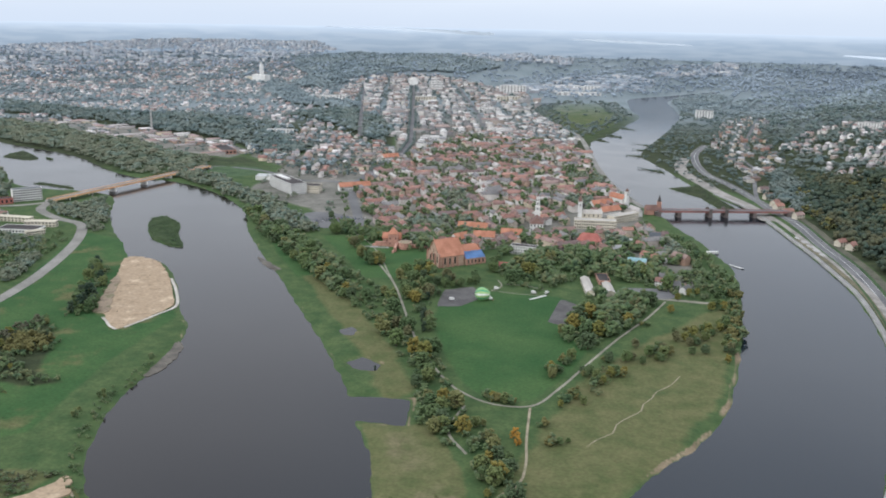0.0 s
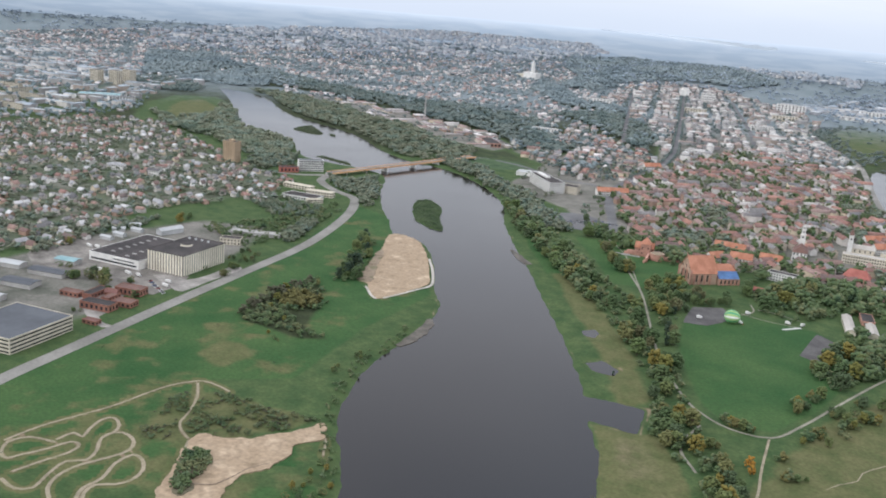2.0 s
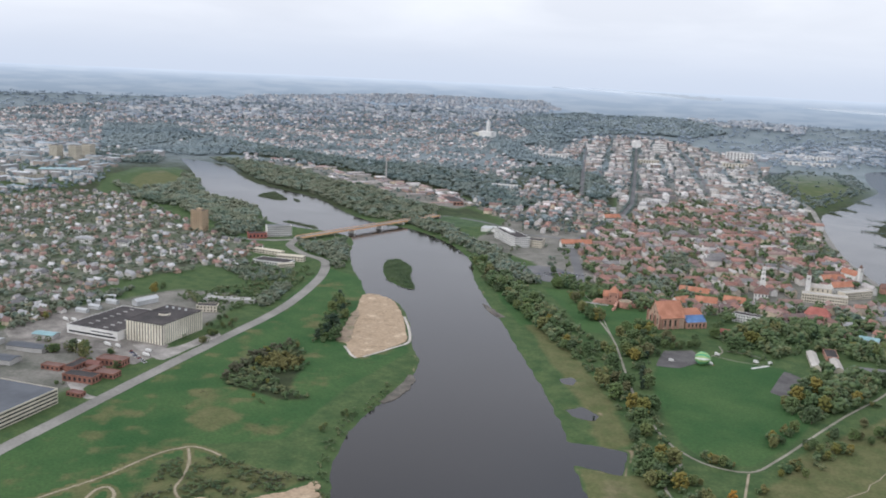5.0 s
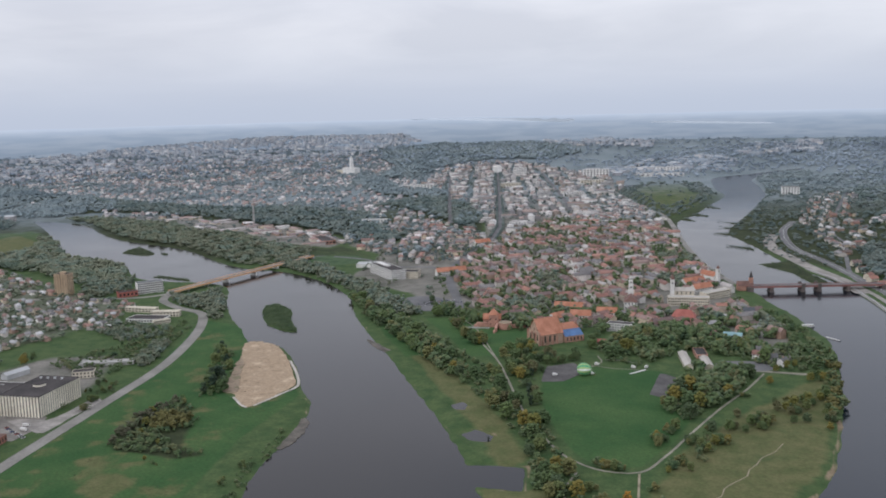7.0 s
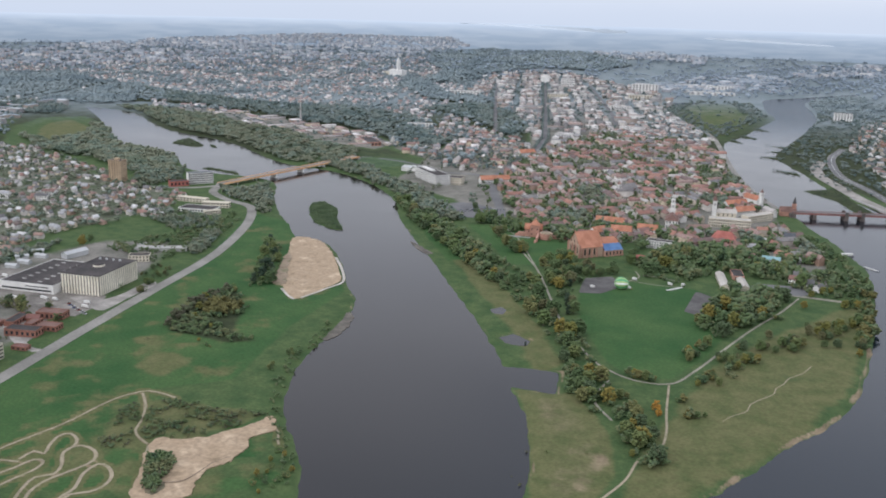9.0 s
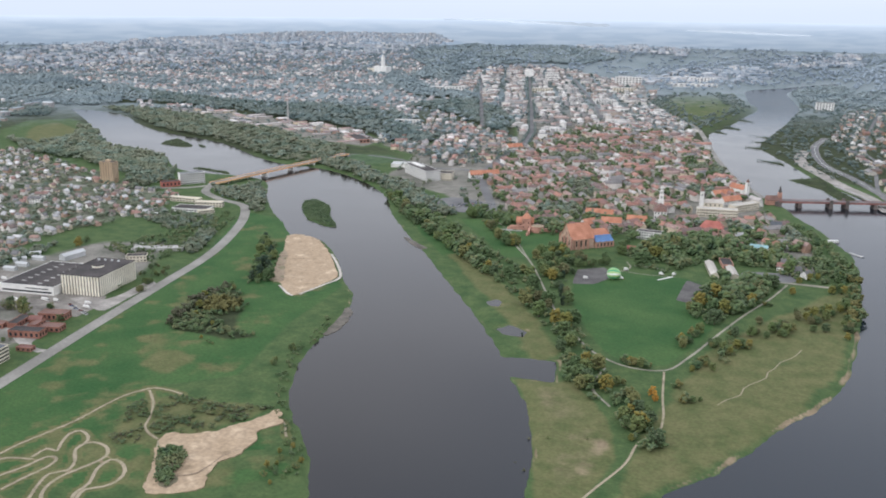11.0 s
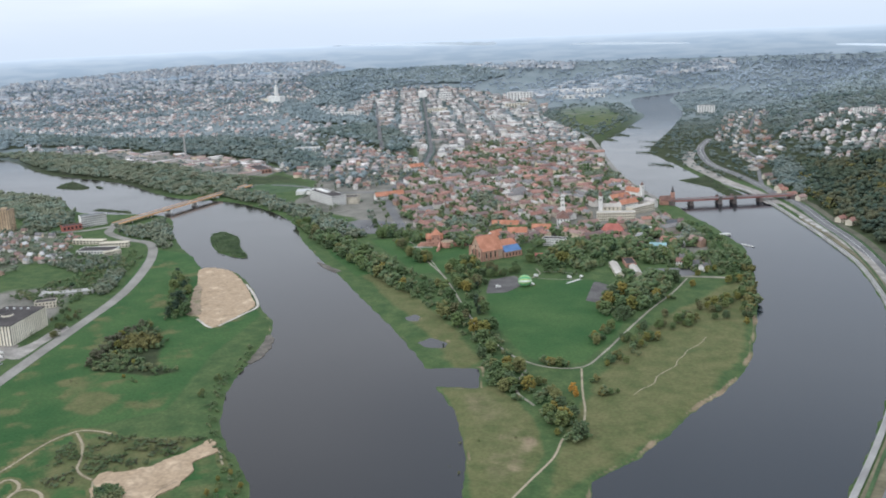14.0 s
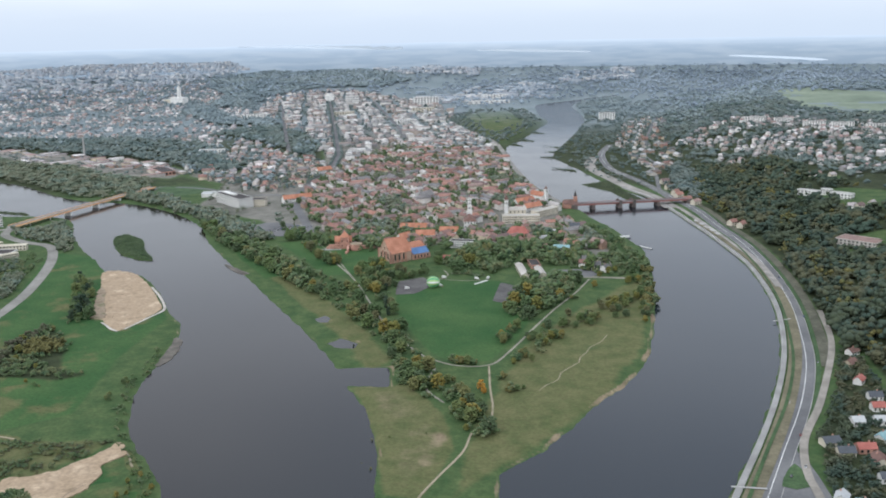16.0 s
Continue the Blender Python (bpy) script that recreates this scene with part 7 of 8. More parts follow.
balloon()
sheet("ground_cloth", [(-236, 1078), (-232, 1080), (-224, 1100), (-227, 1101)], "white cloth strip spread on the field", "cloth", M_LINE, 0.3, step=8)
for x, y, r in ((-240, 1102, 10), (-226, 1109, 80), (-285, 1095, 20), (-312, 1030, 40)):
    van(x, y, r, 6.0)


def brick_church():
    e = thing("brick_church", at(-380, 1181, 0, 57), "gothic brick church with orange tiles and blue tarpaulin", "church")
    part("nave_wall", gable_walls(36, 32, 15, 19), M_BRICK_PALE, e).matrix_basis = Matrix.Translation((-15, 4, 0))
    part("nave_roof", gable_roof(36, 32, 15, 19, 0.8), M_OROOF, e).matrix_basis = Matrix.Translation((-15, 4, 0))
    part("choir_wall", gable_walls(32, 25, 12, 11), M_BRICK, e).matrix_basis = Matrix.Translation((19, 5, 0))
    part("choir_roof", gable_roof(32, 25, 12, 11, 0.7, hip=5), M_OROOF, e).matrix_basis = Matrix.Translation((19, 5, 0))
    part("aisle_wall", boxes((20, -10.8, 3.0, 30, 7, 10)), M_BRICK_PALE, e)
    tarp = bmesh.new()
    nx, ny = 16, 8
    grid = [[tarp.verts.new((5 + 29.5 * i / nx, -15.0 + 10.5 * j / ny, 8.6 + 7.4 * j / ny + 0.12 * math.sin(i * 2.1 + j * 1.3))) for i in range(nx + 1)] for j in range(ny + 1)]
    for j in range(ny):
        for i in range(nx):
            tarp.faces.new((grid[j][i], grid[j][i + 1], grid[j + 1][i + 1], grid[j + 1][i]))
    bmesh.ops.solidify(tarp, geom=tarp.faces[:], thickness=0.25)
    part("tarpaulin", tarp, M_TARP, e, "blue tarpaulin over the aisle roof")
    for i in range(6):
        part("buttress", boxes((6 + i * 5.6, -15.0, 2.5, 1.3, 1.8, 9, 0.8)), M_BRICK, e)
    for i in range(5):
        window(e, 8.8 + i * 5.6, -14.35, 4.2, 1.8, 0.3, 4.5)
    for i in (-29, -21.5, -14, -6.5):
        part("buttress", boxes((i, -12.8, 5, 1.6, 2.2, 16, 0.75)), M_BRICK, e)
    for i in (-25.2, -17.8, -10.2):
        window(e, i, -12.05, 8.0, 2.0, 0.3, 8.5)
    for i, tall in ((-5, 8.0), (4, 12.0), (13, 8.0)):
        window(e, -33.05, i, 9.5, 0.3, 2.2, tall)
        window(e, -33.05, i, 20.5, 0.3, 1.2, tall * 0.4)
    for i in (-12, -0.5, 8.5, 20):
        part("buttress", boxes((-33.6, i, 7, 2.0, 1.8, 20, 0.75)), M_BRICK, e)
    part("gable_coping", boxes((-33.2, 4, 34.6, 1.2, 1.4, 2.0), (-33.2, -11.5, 16.5, 1.4, 1.6, 4.5), (-33.2, 19.5, 16.5, 1.4, 1.6, 4.5)), M_BRICK, e)
    part("wing_wall", gable_walls(22, 14, 8, 5), M_BRICK, e).matrix_basis = Matrix.Translation((-14, 27, 0))
    part("wing_roof", gable_roof(22, 14, 8, 5), M_OROOF, e).matrix_basis = Matrix.Translation((-14, 27, 0))


brick_church()


def castle():
    e = thing("castle", at(-498, 1216, 0, 24), "ruined red brick castle with towers and orange roofs", "castle")
    part("keep_wall", boxes((0, 6, 8, 13, 13, 20)), M_BRICK, e)
    part("keep_roof", round_bm(10.2, 0.3, 18, 27, 4), M_OROOF, e).matrix_basis = Matrix.Translation((0, 6, 0)) @ Matrix.Rotation(radians(45), 4, "Z")
    part("gatehouse_wall", gable_walls(26, 12, 9, 7), M_BRICK, e).matrix_basis = Matrix.Translation((-3, 20, 0))
    part("gatehouse_roof", gable_roof(26, 12, 9, 7), M_OROOF, e).matrix_basis = Matrix.Translation((-3, 20, 0))
    part("bastion", round_bm(9.5, 9.2, -2, 9, 24, 18, -8), M_BRICK, e, "round brick bastion")
    part("bastion_parapet", round_bm(9.7, 9.7, 8.6, 9.6, 24, 18, -8), M_BRICK_PALE, e)
    part("bastion_floor", round_bm(8.4, 8.4, 9.6, 9.8, 24, 18, -8), M_EARTHSAND, e)
    part("curtain_wall", boxes((6, -16, 2.5, 3.0, 32, 8), (4, -34, 1.0, 2.6, 7, 4.5)), M_BRICK, e)
    part("curtain_wall", boxes((-14, 2, 2.6, 22, 3, 8), (-26, 0, 1.5, 5, 3.2, 5)), M_BRICK, e)
    part("curtain_wall", boxes((32, -4, 2.0, 22, 2.6, 6), (44, -4, 1.0, 8, 2.4, 4)), M_BRICK, e)
    for i in (-4, 4):
        window(e, i, -0.55, 12, 1.4, 0.3, 3.0)
        window(e, i, -0.55, 5, 1.2, 0.3, 2.2)
    for i in (-10, -4, 2, 8):
        window(e, i, 13.95, 5, 1.2, 0.3, 2.4)
    part("ramp", boxes((-18, -8, 0.4, 26, 2.2, 1.4), (-30, -4, 0.4, 20, 2.2, 1.2)), M_CONC, e)


castle()
house(-205, 1192, 0, 4, 4, 3, 1, M_WHITE, M_ROOF_OB, "small white kiosk under the trees", name="kiosk", category="kiosk", stack=False)
for x, y, le in ((-192, 1155, 62), (-166, 1155, 40)):
    s = house(x, y, -64.6, le, 10, 5, 2.2, M_CREAM, M_BEIGE, "long white shed with pale sheet roof by the grove", name="long_shed", stack=False, category="shed", group="long sheds")
    glaze(s, le, 10, 5, 1, int(le / 5), "SN", 0.4)
flat_building("club_house", "low dark-roofed club house between the sheds", -186, 1196, -64.6, 34, 14, 5, M_BRICK, M_TAR, 1, 6, "SE", "building", 0.4)
ribbon("court_line", [(-290, 1090), (-260, 1090), (-222, 1101)], 1.6, M_PATH, "pale trodden line beside the field", "path", 0.25, 6)
ribbon("court_line", [(-285, 1122), (-261, 1128), (-236, 1124)], 1.6, M_PATH, "pale trodden line beside the field", "path", 0.25, 6)
ribbon("court_line", [(-300, 1134), (-285, 1110), (-288, 1085)], 1.8, M_PATH, "pale trodden line beside the field", "path", 0.25, 6)
sheet("club_yard", [(-152, 1150), (-156, 1176), (-150, 1182), (-100, 1206), (-86, 1210), (-80, 1200), (-92, 1168), (-104, 1158)], "grey asphalt yard by the sheds", "yard", M_ASPHALT, 0.25, step=30)

# ---- old town ----
def town_hall():
    e = thing("town_hall", at(-364, 1425, 0, 20), "white town hall with tall stepped tower and dark roof", "town hall")
    part("hall_wall", gable_walls(20, 34, 13, 0.01), M_WHITE, e)
    r = part("hall_roof", gable_roof(34, 20, 13, 8, 0.8, hip=7), M_DROOF, e)
    r.matrix_basis = Matrix.Rotation(radians(90), 4, "Z")
    z = 0.0
    for size, tall in ((8.5, 24), (7.2, 9), (5.8, 7), (4.4, 5), (3.2, 3)):
        stage = part("tower_stage", boxes((0, 20, z + tall / 2, size, size, tall), (0, 20, z + tall, size + 0.7, size + 0.7, 0.5)), M_WHITE, e)
        if size > 4:
            window(stage, 0, 20 - size / 2, z + tall * 0.6, size * 0.28, 0.2, min(3.0, tall * 0.4))
        z += tall
    part("spire", round_bm(1.6, 0.1, z, z + 6, 8, 0, 20), M_DROOF, e)
    glaze(e, 20, 34, 13, 2, 4, "SE", 0.35)


town_hall()


def white_tower(x, y, turn, tall, size, roof, body, label, walls, body_roof, body_wall):
    """A church: its nave behind a white tower with a small spire."""
    e = thing("church", at(x, y, 0, turn), label, "church", "old town churches")
    le, wi, hi, rise = body
    part("nave_wall", gable_walls(le, wi, hi, rise), body_wall, e).matrix_basis = Matrix.Translation((le / 2 + size / 2, 0, 0))
    part("nave_roof", gable_roof(le, wi, hi, rise), body_roof, e).matrix_basis = Matrix.Translation((le / 2 + size / 2, 0, 0))
    for n, at_y in enumerate(walls):
        tower = part("tower", boxes((0, at_y, tall / 2 - 1, size, size, tall + 2), (0, at_y, tall * 0.62, size + 0.6, size + 0.6, 0.5), (0, at_y, tall, size + 0.8, size + 0.8, 0.6)), M_WHITE, e)
        part("tower_roof", round_bm(size * 0.6, 0.1, tall + 0.3, tall + size * 1.1, 8, 0, at_y), roof, tower)
        window(tower, 0, at_y - size / 2, tall * 0.8, size * 0.3, 0.2, 2.6)
        window(tower, -size / 2, at_y, tall * 0.8, 0.2, size * 0.3, 2.6)
    for i in range(4):
        window(e, size / 2 + le * (i + 0.6) / 4.4, -wi / 2, hi * 0.6, 1.6, 0.2, hi * 0.45)
    return e


white_tower(-336, 1545, 20, 28, 6.5, M_DROOF, (32, 14, 9, 5), "cream twin-towered church with pale roof on the square", (-5.5, 5.5), M_BEIGE, M_CREAM)
white_tower(-300, 1690, 150, 25, 6, M_DROOF, (34, 14, 11, 7), "church with white tower and orange tiled nave", (0,), M_OROOF, M_WHITE)
white_tower(-540, 1612, 70, 20, 7, M_ROOF_OB, (38, 16, 12, 8), "brick church with white front tower among roofs", (0,), M_ROOF_OB, M_BRICK)
b = thing("brick_church", at(-240, 1640, 0, 30), "small brick church with slim dark spire by the bridge", "church")
part("nave_wall", gable_walls(26, 12, 9, 7), M_BRICK, b), part("nave_roof", gable_roof(26, 12, 9, 7), M_DROOF, b)
part("tower", boxes((10, 0, 10, 6, 6, 24)), M_BRICK, b), part("spire", round_bm(3.4, 0.1, 22, 34, 8, 10, 0), M_TAR, b)
flat_building("school_building", "long cream three-storey building with many windows", -290, 1484, 20, 64, 18, 13, M_CREAM, M_BEIGE, 3, 18, "SE", "building", 0.55)
flat_building("school_building", "long cream building behind the church square", -268, 1560, 66, 60, 15, 11, M_CREAM, M_BEIGE, 3, 16, "SE", "building", 0.5)
flat_building("school_building", "white building with dark roof among trees", -324, 1276, 8, 36, 14, 11, M_WHITE, M_TAR, 3, 10, "SE", "building", 0.5)
house(-314, 1188, 8, 21, 9, 5, 3.5, M_WHITE, M_RROOF, "low white house with red roof beside the field", 5, name="park_house")
house(-171, 1298, 8, 24, 12, 6, 3, M_WHITE, M_TEAL, "white house with pale teal roof by the river", 5, name="river_house")
house(-184, 1438, 15, 16, 12, 10, 5, M_CREAM, M_SLATE, "tall cream house with grey roof by the quay", 4, name="river_house")
house(-262, 1372, 10, 34, 18, 8, 9, M_BRICK, M_RROOF, "large house with steep dull red hipped roof", 6, name="large_house", hip=7)
for x, y, r, le, wi, h in ((-425, 1282, 70, 26, 15, 9), (-398, 1306, 20, 30, 15, 10), (-438, 1352, 15, 44, 13, 10), (-372, 1345, 15, 30, 13, 9), (-905, 1905, 60, 40, 16, 10), (-780, 1560, 50, 60, 14, 8), (-300, 1590, 60, 40, 14, 9), (-330, 1640, 60, 46, 14, 9)):
    house(x, y, r, le, wi, h, 7, M_WHITE, M_OROOF, "long white town house with bright orange tiles", int(le / 4), name="town_house", group="large town houses")
for i, (x, y) in enumerate(((-118, 1215), (-100, 1208), (-84, 1196), (-120, 1240), (-150, 1262), (-205, 1400), (-215, 1350), (-140, 1330), (-160, 1370))):
    house(x, y, (i * 37) % 90, 13, 9, 6, 4, M_WHITE, M_ROOF_MIX_OB, "white riverside house with grey or brown roof", 3, group="riverside houses")
for i, (x, y) in enumerate(OLD_NEAR[:290]):
    le, wi = ((19, 10), (25, 11), (16, 9), (30, 12), (13, 11), (22, 10), (34, 11))[(i * 5 + i // 7) % 7]
    turn = math.degrees(OLD_NEAR_TURN[i]) + 90 * (i % 5 in (1, 4)) + (i * 13) % 19 - 9
    house(x, y, turn, le, wi, (7.0, 9.0, 8.0, 10.0)[(i // 2) % 4], (3.6, 4.4, 3.2)[i % 3], M_WALL_OB, M_ROOF_OB, "old town house with red clay tile roof", 2 if y < 1330 else 0, group="old town houses", stack=i % 2 == 0)
for i, (x, y) in enumerate(scatter([(-200, 2250), (-150, 2050), (-110, 2300), (-230, 2800), (-320, 2700)], 34)):
    house(x, y, 60 + 30 * (i % 3), (22, 14, 30)[i % 3], (12, 10, 14)[i % 3], 6, 3, M_WALL_OB, M_ROOF_MIX_OB, "grey shed or house on the far bank", 0, group="far bank houses", stack=False)
if len(OLD_NEAR) > 290:
    houses("old_town_houses", OLD_NEAR[290:], OLD_NEAR_TURN[290:], "old town houses with red clay tile roofs", M_WALL, M_ROOF, (13, 20), (9, 12), (5.5, 9), (0.35, 0.5))


def hotel():
    e = flat_building("hotel", "white five-storey hotel with flat dark roof", -886, 1498, -32, 108, 30, 19, M_WHITE, M_TAR, 5, 26, "SE", "hotel", 0.6)
    part("penthouse", boxes((-20, 0, 20, 50, 9, 3.5)), M_WHITE, e)
    flat_building("hotel_wing", "cream wing behind the white hotel", -838, 1500, 20, 40, 26, 13, M_CREAM, M_TAR, 3, 9, "SE", "building")
    flat_building("market_hall", "low wide white hall with pale roof", -985, 1570, 25, 46, 30, 7, M_WHITE, M_PALEROOF, category="building")


hotel()
sheet("car_park", [(-690, 1268), (-618, 1275), (-640, 1345), (-700, 1365), (-735, 1340)], "asphalt car park full of cars", "car park", M_ASPHALT, 0.25, step=30)
for i in range(11):
    for j in range(5):
        if random.random() < 0.85:
            car(-690 + i * 5.0 + j * 3.5, 1290 + j * 12 + i * 2.0, 112, 0.3)
sheet("sports_field", [(-1178, 1615), (-1095, 1672), (-1030, 1600), (-1090, 1540)], "bright green sports field", "field", M_VERGE, 0.25, step=30)

M_FIELD_FAR = surface("upland_field", [(0.17, 0.215, 0.155), (0.215, 0.25, 0.185)], "", 0.95, (0.05, 0.15), (0.006, 0.25))
sheet("upland_field", HILL_FIELD, "pale green field on the hilltop", "field", M_FIELD_FAR, 1.2, step=60)

# ---- landmarks further off ----
f = thing("white_church", at(-2740, 3790, 0, -10), "huge white church with one tall square tower", "church")
part("nave", boxes((20, 0, 14, 90, 34, 32)), M_WHITE, f), part("tower", boxes((30, -6, 38, 14, 14, 80), (30, -6, 72, 10, 10, 18), (30, -6, 84, 6, 6, 10))  , M_WHITE, f)
part("aisle", boxes((-40, 0, 8, 60, 30, 20)), M_CREAM, f)
c = thing("chimney", at(-1731, 2025), "tall thin works chimney", "chimney")
part("stack", round_bm(3.2, 1.8, -2, 62, 14), M_CONC, c), part("band", round_bm(2.2, 2.2, 58, 60, 14), M_BRICK, c)
flat_building("apartment_block", "white six-storey block above the far bank", -509, 3330, 20, 56, 24, 26, M_WHITE, M_TAR, 6, 6, "SE", "apartment block", 0.5)
for x, y, le, wi, h, wall in ((-1438, 3870, 110, 40, 34, M_WHITE), (-1790, 3830, 60, 30, 40, M_WHITE), (-1870, 3125, 100, 40, 18, M_WHITE), (-1390, 2150, 70, 24, 14, M_WHITE), (-1180, 3050, 70, 30, 16, M_WHITE), (-1560, 3300, 80, 36, 18, M_CREAM),
                             (-1300, 3500, 90, 34, 20, M_CREAM), (-980, 2250, 60, 22, 12, M_WHITE), (-1190, 4010, 190, 60, 10, M_WHITE), (-1250, 4300, 120, 50, 16, M_WHITE)):
    flat_building("city_block", "large pale city block with flat roof", x, y, 28, le, wi, h, wall, M_CONC, 4, 8, "S", "building", 0.5, "large city blocks")
s = thing("domed_church", at(-2020, 4040, 0, 25), "pale domed church closing the long avenue", "church")
part("body", boxes((0, 0, 14, 44, 40, 30)), M_WHITE, s), part("drum", round_bm(13, 13, 28, 38, 20), M_WHITE, s), part("dome", round_bm(13.5, 4, 38, 50, 20), M_SLATE, s)
for x, y, le, wi, h in ((23, 2894, 60, 14, 18), (102, 2909, 50, 14, 16), (188, 2797, 60, 14, 16), (262, 2781, 60, 14, 18), (350, 2760, 60, 14, 18)):
    flat_building("apartment_block", "pale apartment block on the hilltop", x, y, 15, le, wi, h, M_WHITE, M_TAR, 5, 8, "S", "apartment block", 0.5, "hilltop apartment blocks")
for x, y, le, wi, h in ((178, 1706, 40, 15, 8), (206, 1692, 16, 12, 9), (230, 1655, 36, 16, 9)):
    flat_building("school_building", "white flat-roofed building in the hillside wood", x, y, -24, le, wi, h, M_WHITE, M_CONC, 2, 6, "SE", "building", 0.5, "hillside buildings")
flat_building("hall_building", "low building with dull brown roof in the hillside wood", 247, 1380, -24, 58, 34, 8, M_BEIGE, M_ROOF_OB, 2, 10, "SE", "building", 0.5)
for i, (x, y) in enumerate(((242, 1572), (254, 1566), (272, 1580), (251, 1280), (270, 1290), (98, 1975), (120, 1888), (134, 1880), (178, 1872), (192, 1880), (218, 1872))):
    house(x, y, 15 + 25 * (i % 3), 13, 9, 5, 3.5, M_CREAM if i % 3 else M_WHITE, M_ROOF_OB if i % 4 == 1 else M_ROOF_PALE, "small pale house in a clearing of the wood", 2, group="clearing houses")
for i, (x, y) in enumerate(((-40, 1760), (-20, 1735), (-70, 1830), (-90, 1890), (60, 1560), (75, 1545), (-110, 1960), (-60, 1800))):
    house(x, y, 40 + 15 * (i % 3), 18, 11, 7, 4, M_CREAM, M_ROOF_OB, "cream house at the foot of the hill", 3, group="hill foot houses")

flat_building("brick_works", "long low red brick works hall", -1300, 1815, -38, 92, 34, 9, M_BRICK, M_TAR, 1, 12, "SE", "factory", 0.6)
# ---- the eastern quay and road ----
QUAY = [(122, 520), (128, 596), (138, 679), (148, 779), (153, 885), (151, 975), (142, 1081), (125, 1179), (97, 1294), (68, 1374), (24, 1485), (-13, 1568), (-54, 1662), (-116, 1785), (-190, 1885)]


def beside(points, off):
    p = np.array(curve(points, 40))
    t = np.gradient(p, axis=0)
    t /= np.linalg.norm(t, axis=1, keepdims=True)
    return [tuple(q) for q in p + np.stack([t[:, 1], -t[:, 0]], -1) * off]


def quay():
    c = np.array(curve(beside(QUAY, 5.5), 10))
    t = np.gradient(c, axis=0)
    t /= np.linalg.norm(t, axis=1, keepdims=True)
    side = np.stack([t[:, 1], -t[:, 0]], -1)
    profile = ((-5.2, -2.5), (-3.4, 2.6), (-3.4, 3.1), (-2.9, 3.1), (-2.9, 2.7), (1.2, 2.7), (1.2, 0.5))
    v = np.stack([np.concatenate([c + side * o, np.full((len(c), 1), z)], 1) for o, z in profile], 1).reshape(-1, 3)
    m = len(profile)
    i = np.arange(len(c) * m).reshape(len(c), m)
    quads = np.stack([i[:-1, :-1], i[:-1, 1:], i[1:, 1:], i[1:, :-1]], -1).reshape(-1, 4)
    tagged(new("quay_wall", mesh_of("quay_wall", v, quads, [M_CONC])), "pale concrete quay wall and walkway along the river", "quay", kind="structure")


quay()
EAST = ROADS[1][2]
ribbon("dry_bank", beside(QUAY[:12], 15), 13, M_DRYBANK, "strip of dry brown grass above the quay", "grass", 0.35, 10, 2.2)
ribbon("verge", beside(EAST[:11], -11.5), 3, M_VERGE, "narrow green verge beside the road", "grass", 0.5, 10, 2.6)
ribbon("verge", beside(EAST[2:11], 12), 4, M_VERGE, "green verge beside the road", "grass", 0.4, 10, 2.6)
ribbon("earth_bank", beside(EAST[4:12], 20), 11, M_BANK_EARTH, "dull brown earth bank between road and wood", "earth", 0.45, 10, 2.6)
ribbon("embankment", [(-60, 1690), (-105, 1790), (-175, 1895), (-232, 1995), (-290, 2100), (-325, 2200), (-345, 2330)], 26, M_APRON, "pale paved embankment beside the road", "pavement", 0.4, 10, 2.0)
ribbon("promenade", beside(QUAY[7:14], 20), 9, M_APRON, "pale paved promenade above the quay", "pavement", 0.5, 10, 2.5)
ribbon("median_line", beside(EAST, 0.5), 0.6, M_LINE, "pale median kerb along the road", "road marking", 0.34, 10)
ribbon("edge_kerb", beside(EAST, -9.0), 0.5, M_CONC, "pale kerb along the road", "kerb", 0.36, 10)
ribbon("edge_kerb", beside(EAST, 9.0), 0.5, M_CONC, "pale kerb along the road", "kerb", 0.36, 10)
for x, y in ((151, 1037), (131, 610)):
    ribbon("quay_steps", [(x - 8, y - 7), (x + 10, y + 8)] if y > 900 else [(x - 3, y - 1), (x + 22, y + 4)], 2.5, M_CONC, "pale cross path from road to quay", "path", 0.6, 4, 2.8)
sheet("traffic_island", [(163, 622), (171, 664), (183, 628)], "green traffic island at the road fork", "traffic island", M_VERGE, 0.5, step=12)
sheet("junction", [(150, 560), (158, 640), (171, 690), (196, 620), (200, 570)], "grey asphalt road junction", "road", M_ASPHALT, 0.28, step=20)
for x, y, r in ((176, 660, 82), (172, 720, 82), (186, 905, 90), (172, 1060, 98), (140, 1230, 106), (95, 1390, 112), (30, 1570, 115), (-60, 1770, 120), (166, 640, 82)):
    car(x + 3, y, r, 0.35)
GARDEN = []
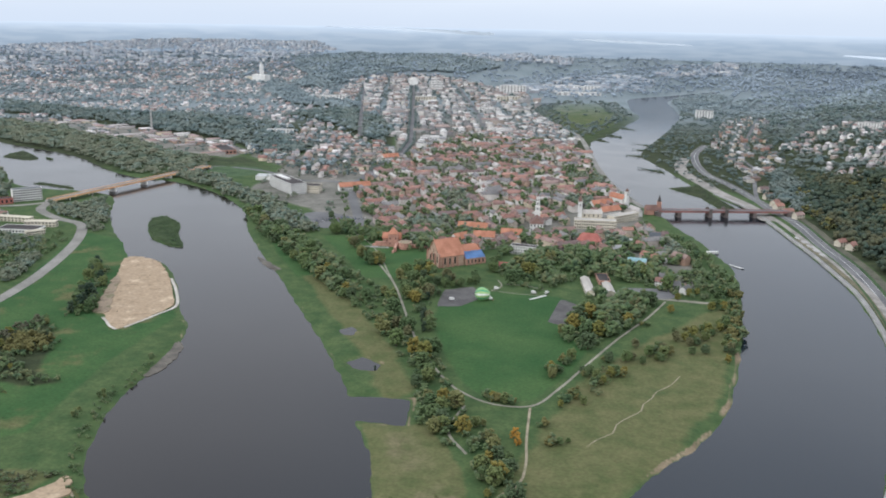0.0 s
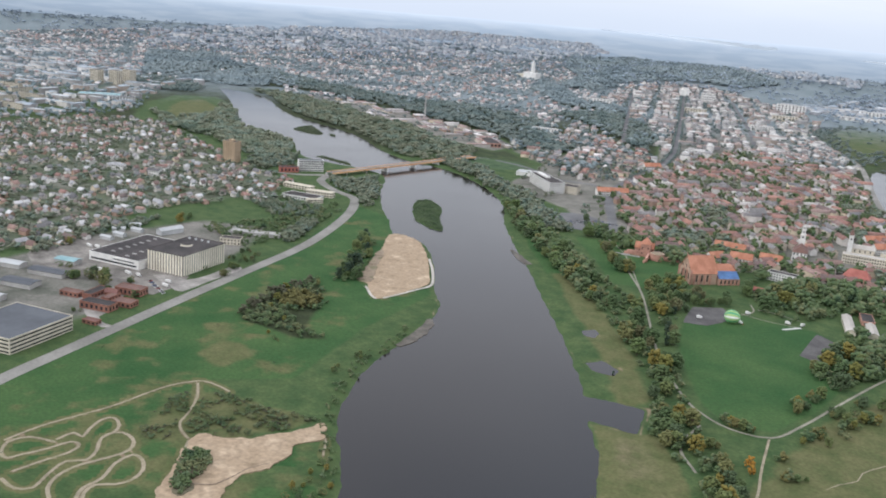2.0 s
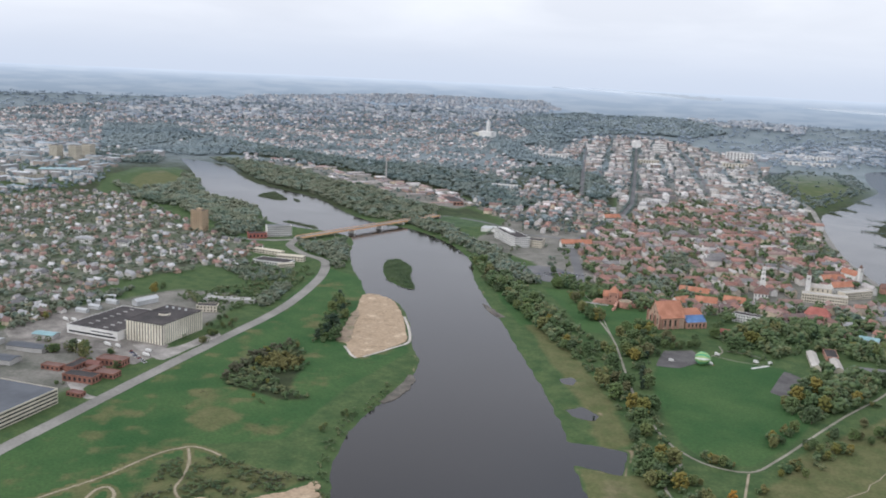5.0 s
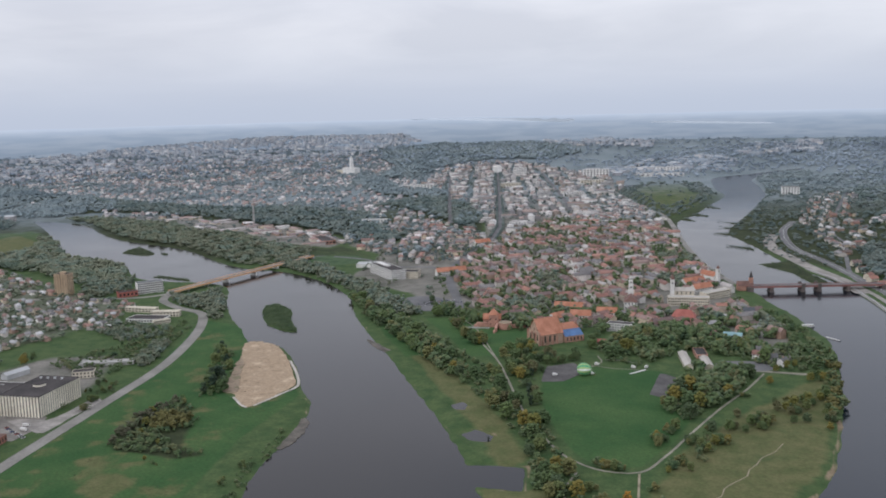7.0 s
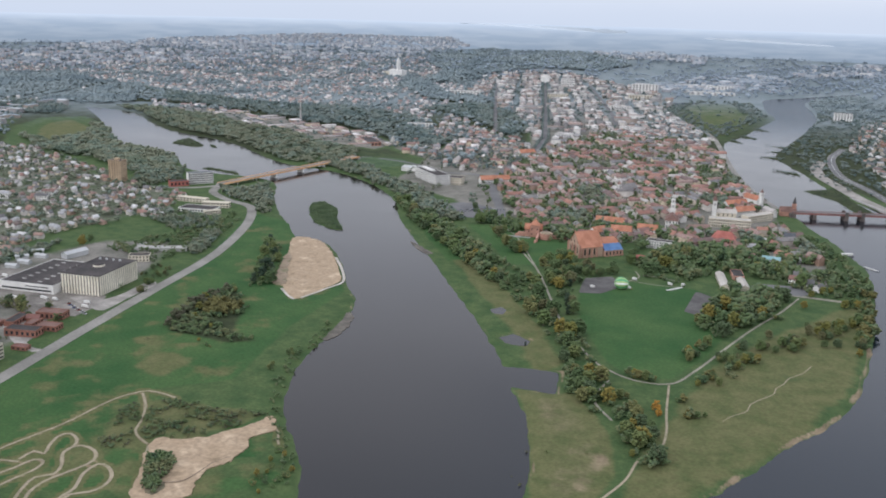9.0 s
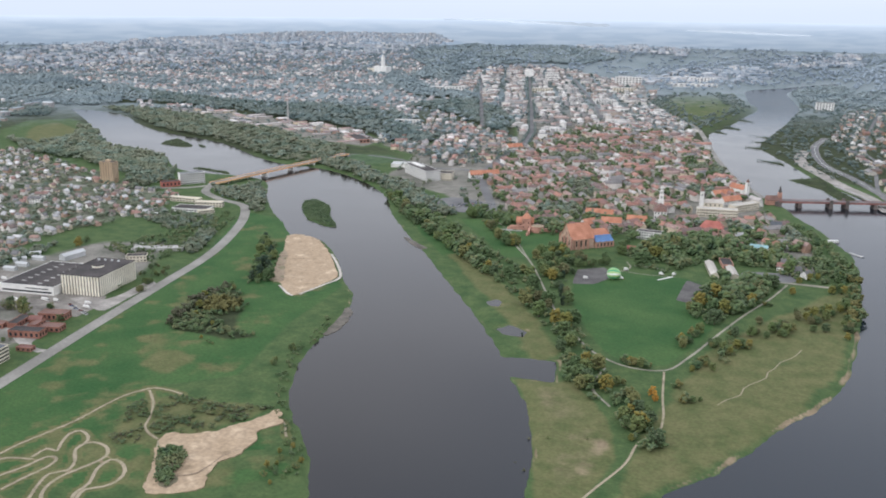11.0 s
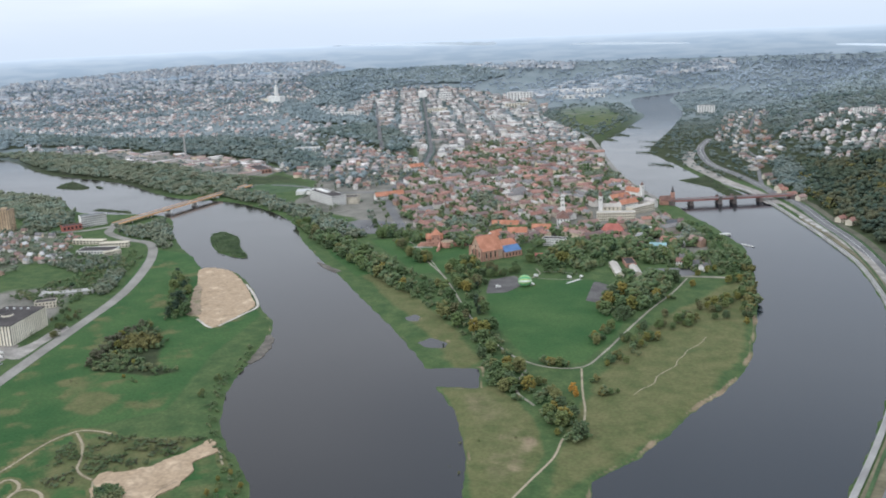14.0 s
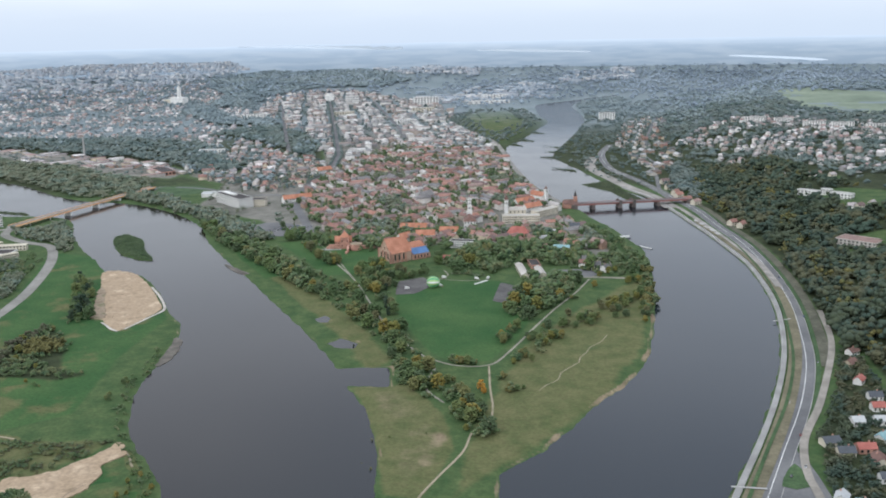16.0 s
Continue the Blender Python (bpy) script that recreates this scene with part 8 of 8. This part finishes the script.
for x, y, r, wall, roof, le, wi in ((219, 904, 60, M_WALL_OB, M_DROOF, 13, 9), (225, 858, 70, M_WHITE, M_RROOF, 11, 8), (236, 820, 20, M_WHITE, M_SLATE, 12, 9), (237, 795, 20, M_WHITE, M_RROOF, 11, 9), (219, 757, 25, M_WHITE, M_PALEROOF, 10, 9),
                                   (237, 728, 60, M_WHITE, M_TEAL, 13, 10), (197, 708, 30, M_CREAM, M_SLATE, 14, 11), (208, 692, 20, M_CREAM, M_SLATE, 13, 10), (223, 704, 20, M_BRICK, M_RROOF, 14, 10), (232, 684, 100, M_CREAM, M_DROOF, 15, 10),
                                   (236, 655, 20, M_WHITE, M_SLATE, 13, 9), (203, 612, 80, M_WHITE, M_PALEROOF, 11, 9), (216, 606, 10, M_WHITE, M_TEAL, 9, 8), (222, 940, 50, M_WALL_OB, M_DROOF, 12, 9), (240, 765, 20, M_WHITE, M_PALEROOF, 16, 9)):
    GARDEN.append(house(x, y, r, le, wi, 4.5, 3.2, wall, roof, "garden house below the wooded hill", 3, group="garden houses by the river"))
yard = scatter(RIVERSIDE_TOWN, 950)
yard = yard[free_of_roads(yard, 4)]
for x, y, r in [(h.matrix_basis.translation.x, h.matrix_basis.translation.y, 8) for h in GARDEN]:
    yard = yard[np.hypot(yard[:, 0] - x, yard[:, 1] - y) > r]
wood("garden_trees", yard, 4.6, "garden trees and hedges among the houses", M_LEAF_HILL, 8, 0.6, 0.5)
for n in range(5):
    a, b = (-8 + 11 * n, 1586 - 24 * n), (0 + 11 * n, 1592 - 24 * n)
    sheet("quay_platform", [a, b, (b[0] + 8, b[1] - 15), (a[0] + 8, a[1] - 15)], "pale concrete platform above the quay", "pavement", M_CONC, 0.7, step=30)
j = thing("jetty", pose(-54, 1362, 0.5, 0, 0, -32), "narrow white landing stage at the bank", "jetty")
part("deck", boxes((0, 0, 0.3, 24, 2.2, 0.5)), M_WHITE, j)
for s in (-11, 11):
    part("float", boxes((s, 0, -0.2, 3, 3, 1.0)), M_SLATE, j)
g = thing("pontoon", pose(-97, 1420, 0, 0, 0, 30), "white pontoon boat moored at the bank", "boat", "")
part("hull", boxes((0, 0, 0.4, 18, 6, 1.2, 0.96)), M_SLATE, g), part("cabin", boxes((0, 0, 2.2, 15, 5, 2.4), (0, 0, 3.5, 16, 5.6, 0.25)), M_WHITE, g)
for i in range(5):
    window(g, -6 + i * 3, -2.5, 2.4, 1.6, 0.1, 1.0)

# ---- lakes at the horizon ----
sheet("lake", [(-12800, 19200), (-9000, 17400), (-6692, 14440), (-6300, 14600), (-8000, 17800), (-12000, 20200)], "pale distant reservoir near the horizon", "lake", M_FAR_SHEEN, 34, True, 400)
sheet("lake", [(-4339, 12800), (-2610, 11500), (-2500, 12000), (-4200, 13700)], "pale distant reservoir near the horizon", "lake", M_FAR_SHEEN, 34, True, 400)
sheet("lake", [(-560, 9500), (100, 8450), (190, 8150), (330, 8300), (150, 8900), (-420, 9800)], "pale distant reservoir near the horizon", "lake", M_FAR_SHEEN, 34, True, 400)
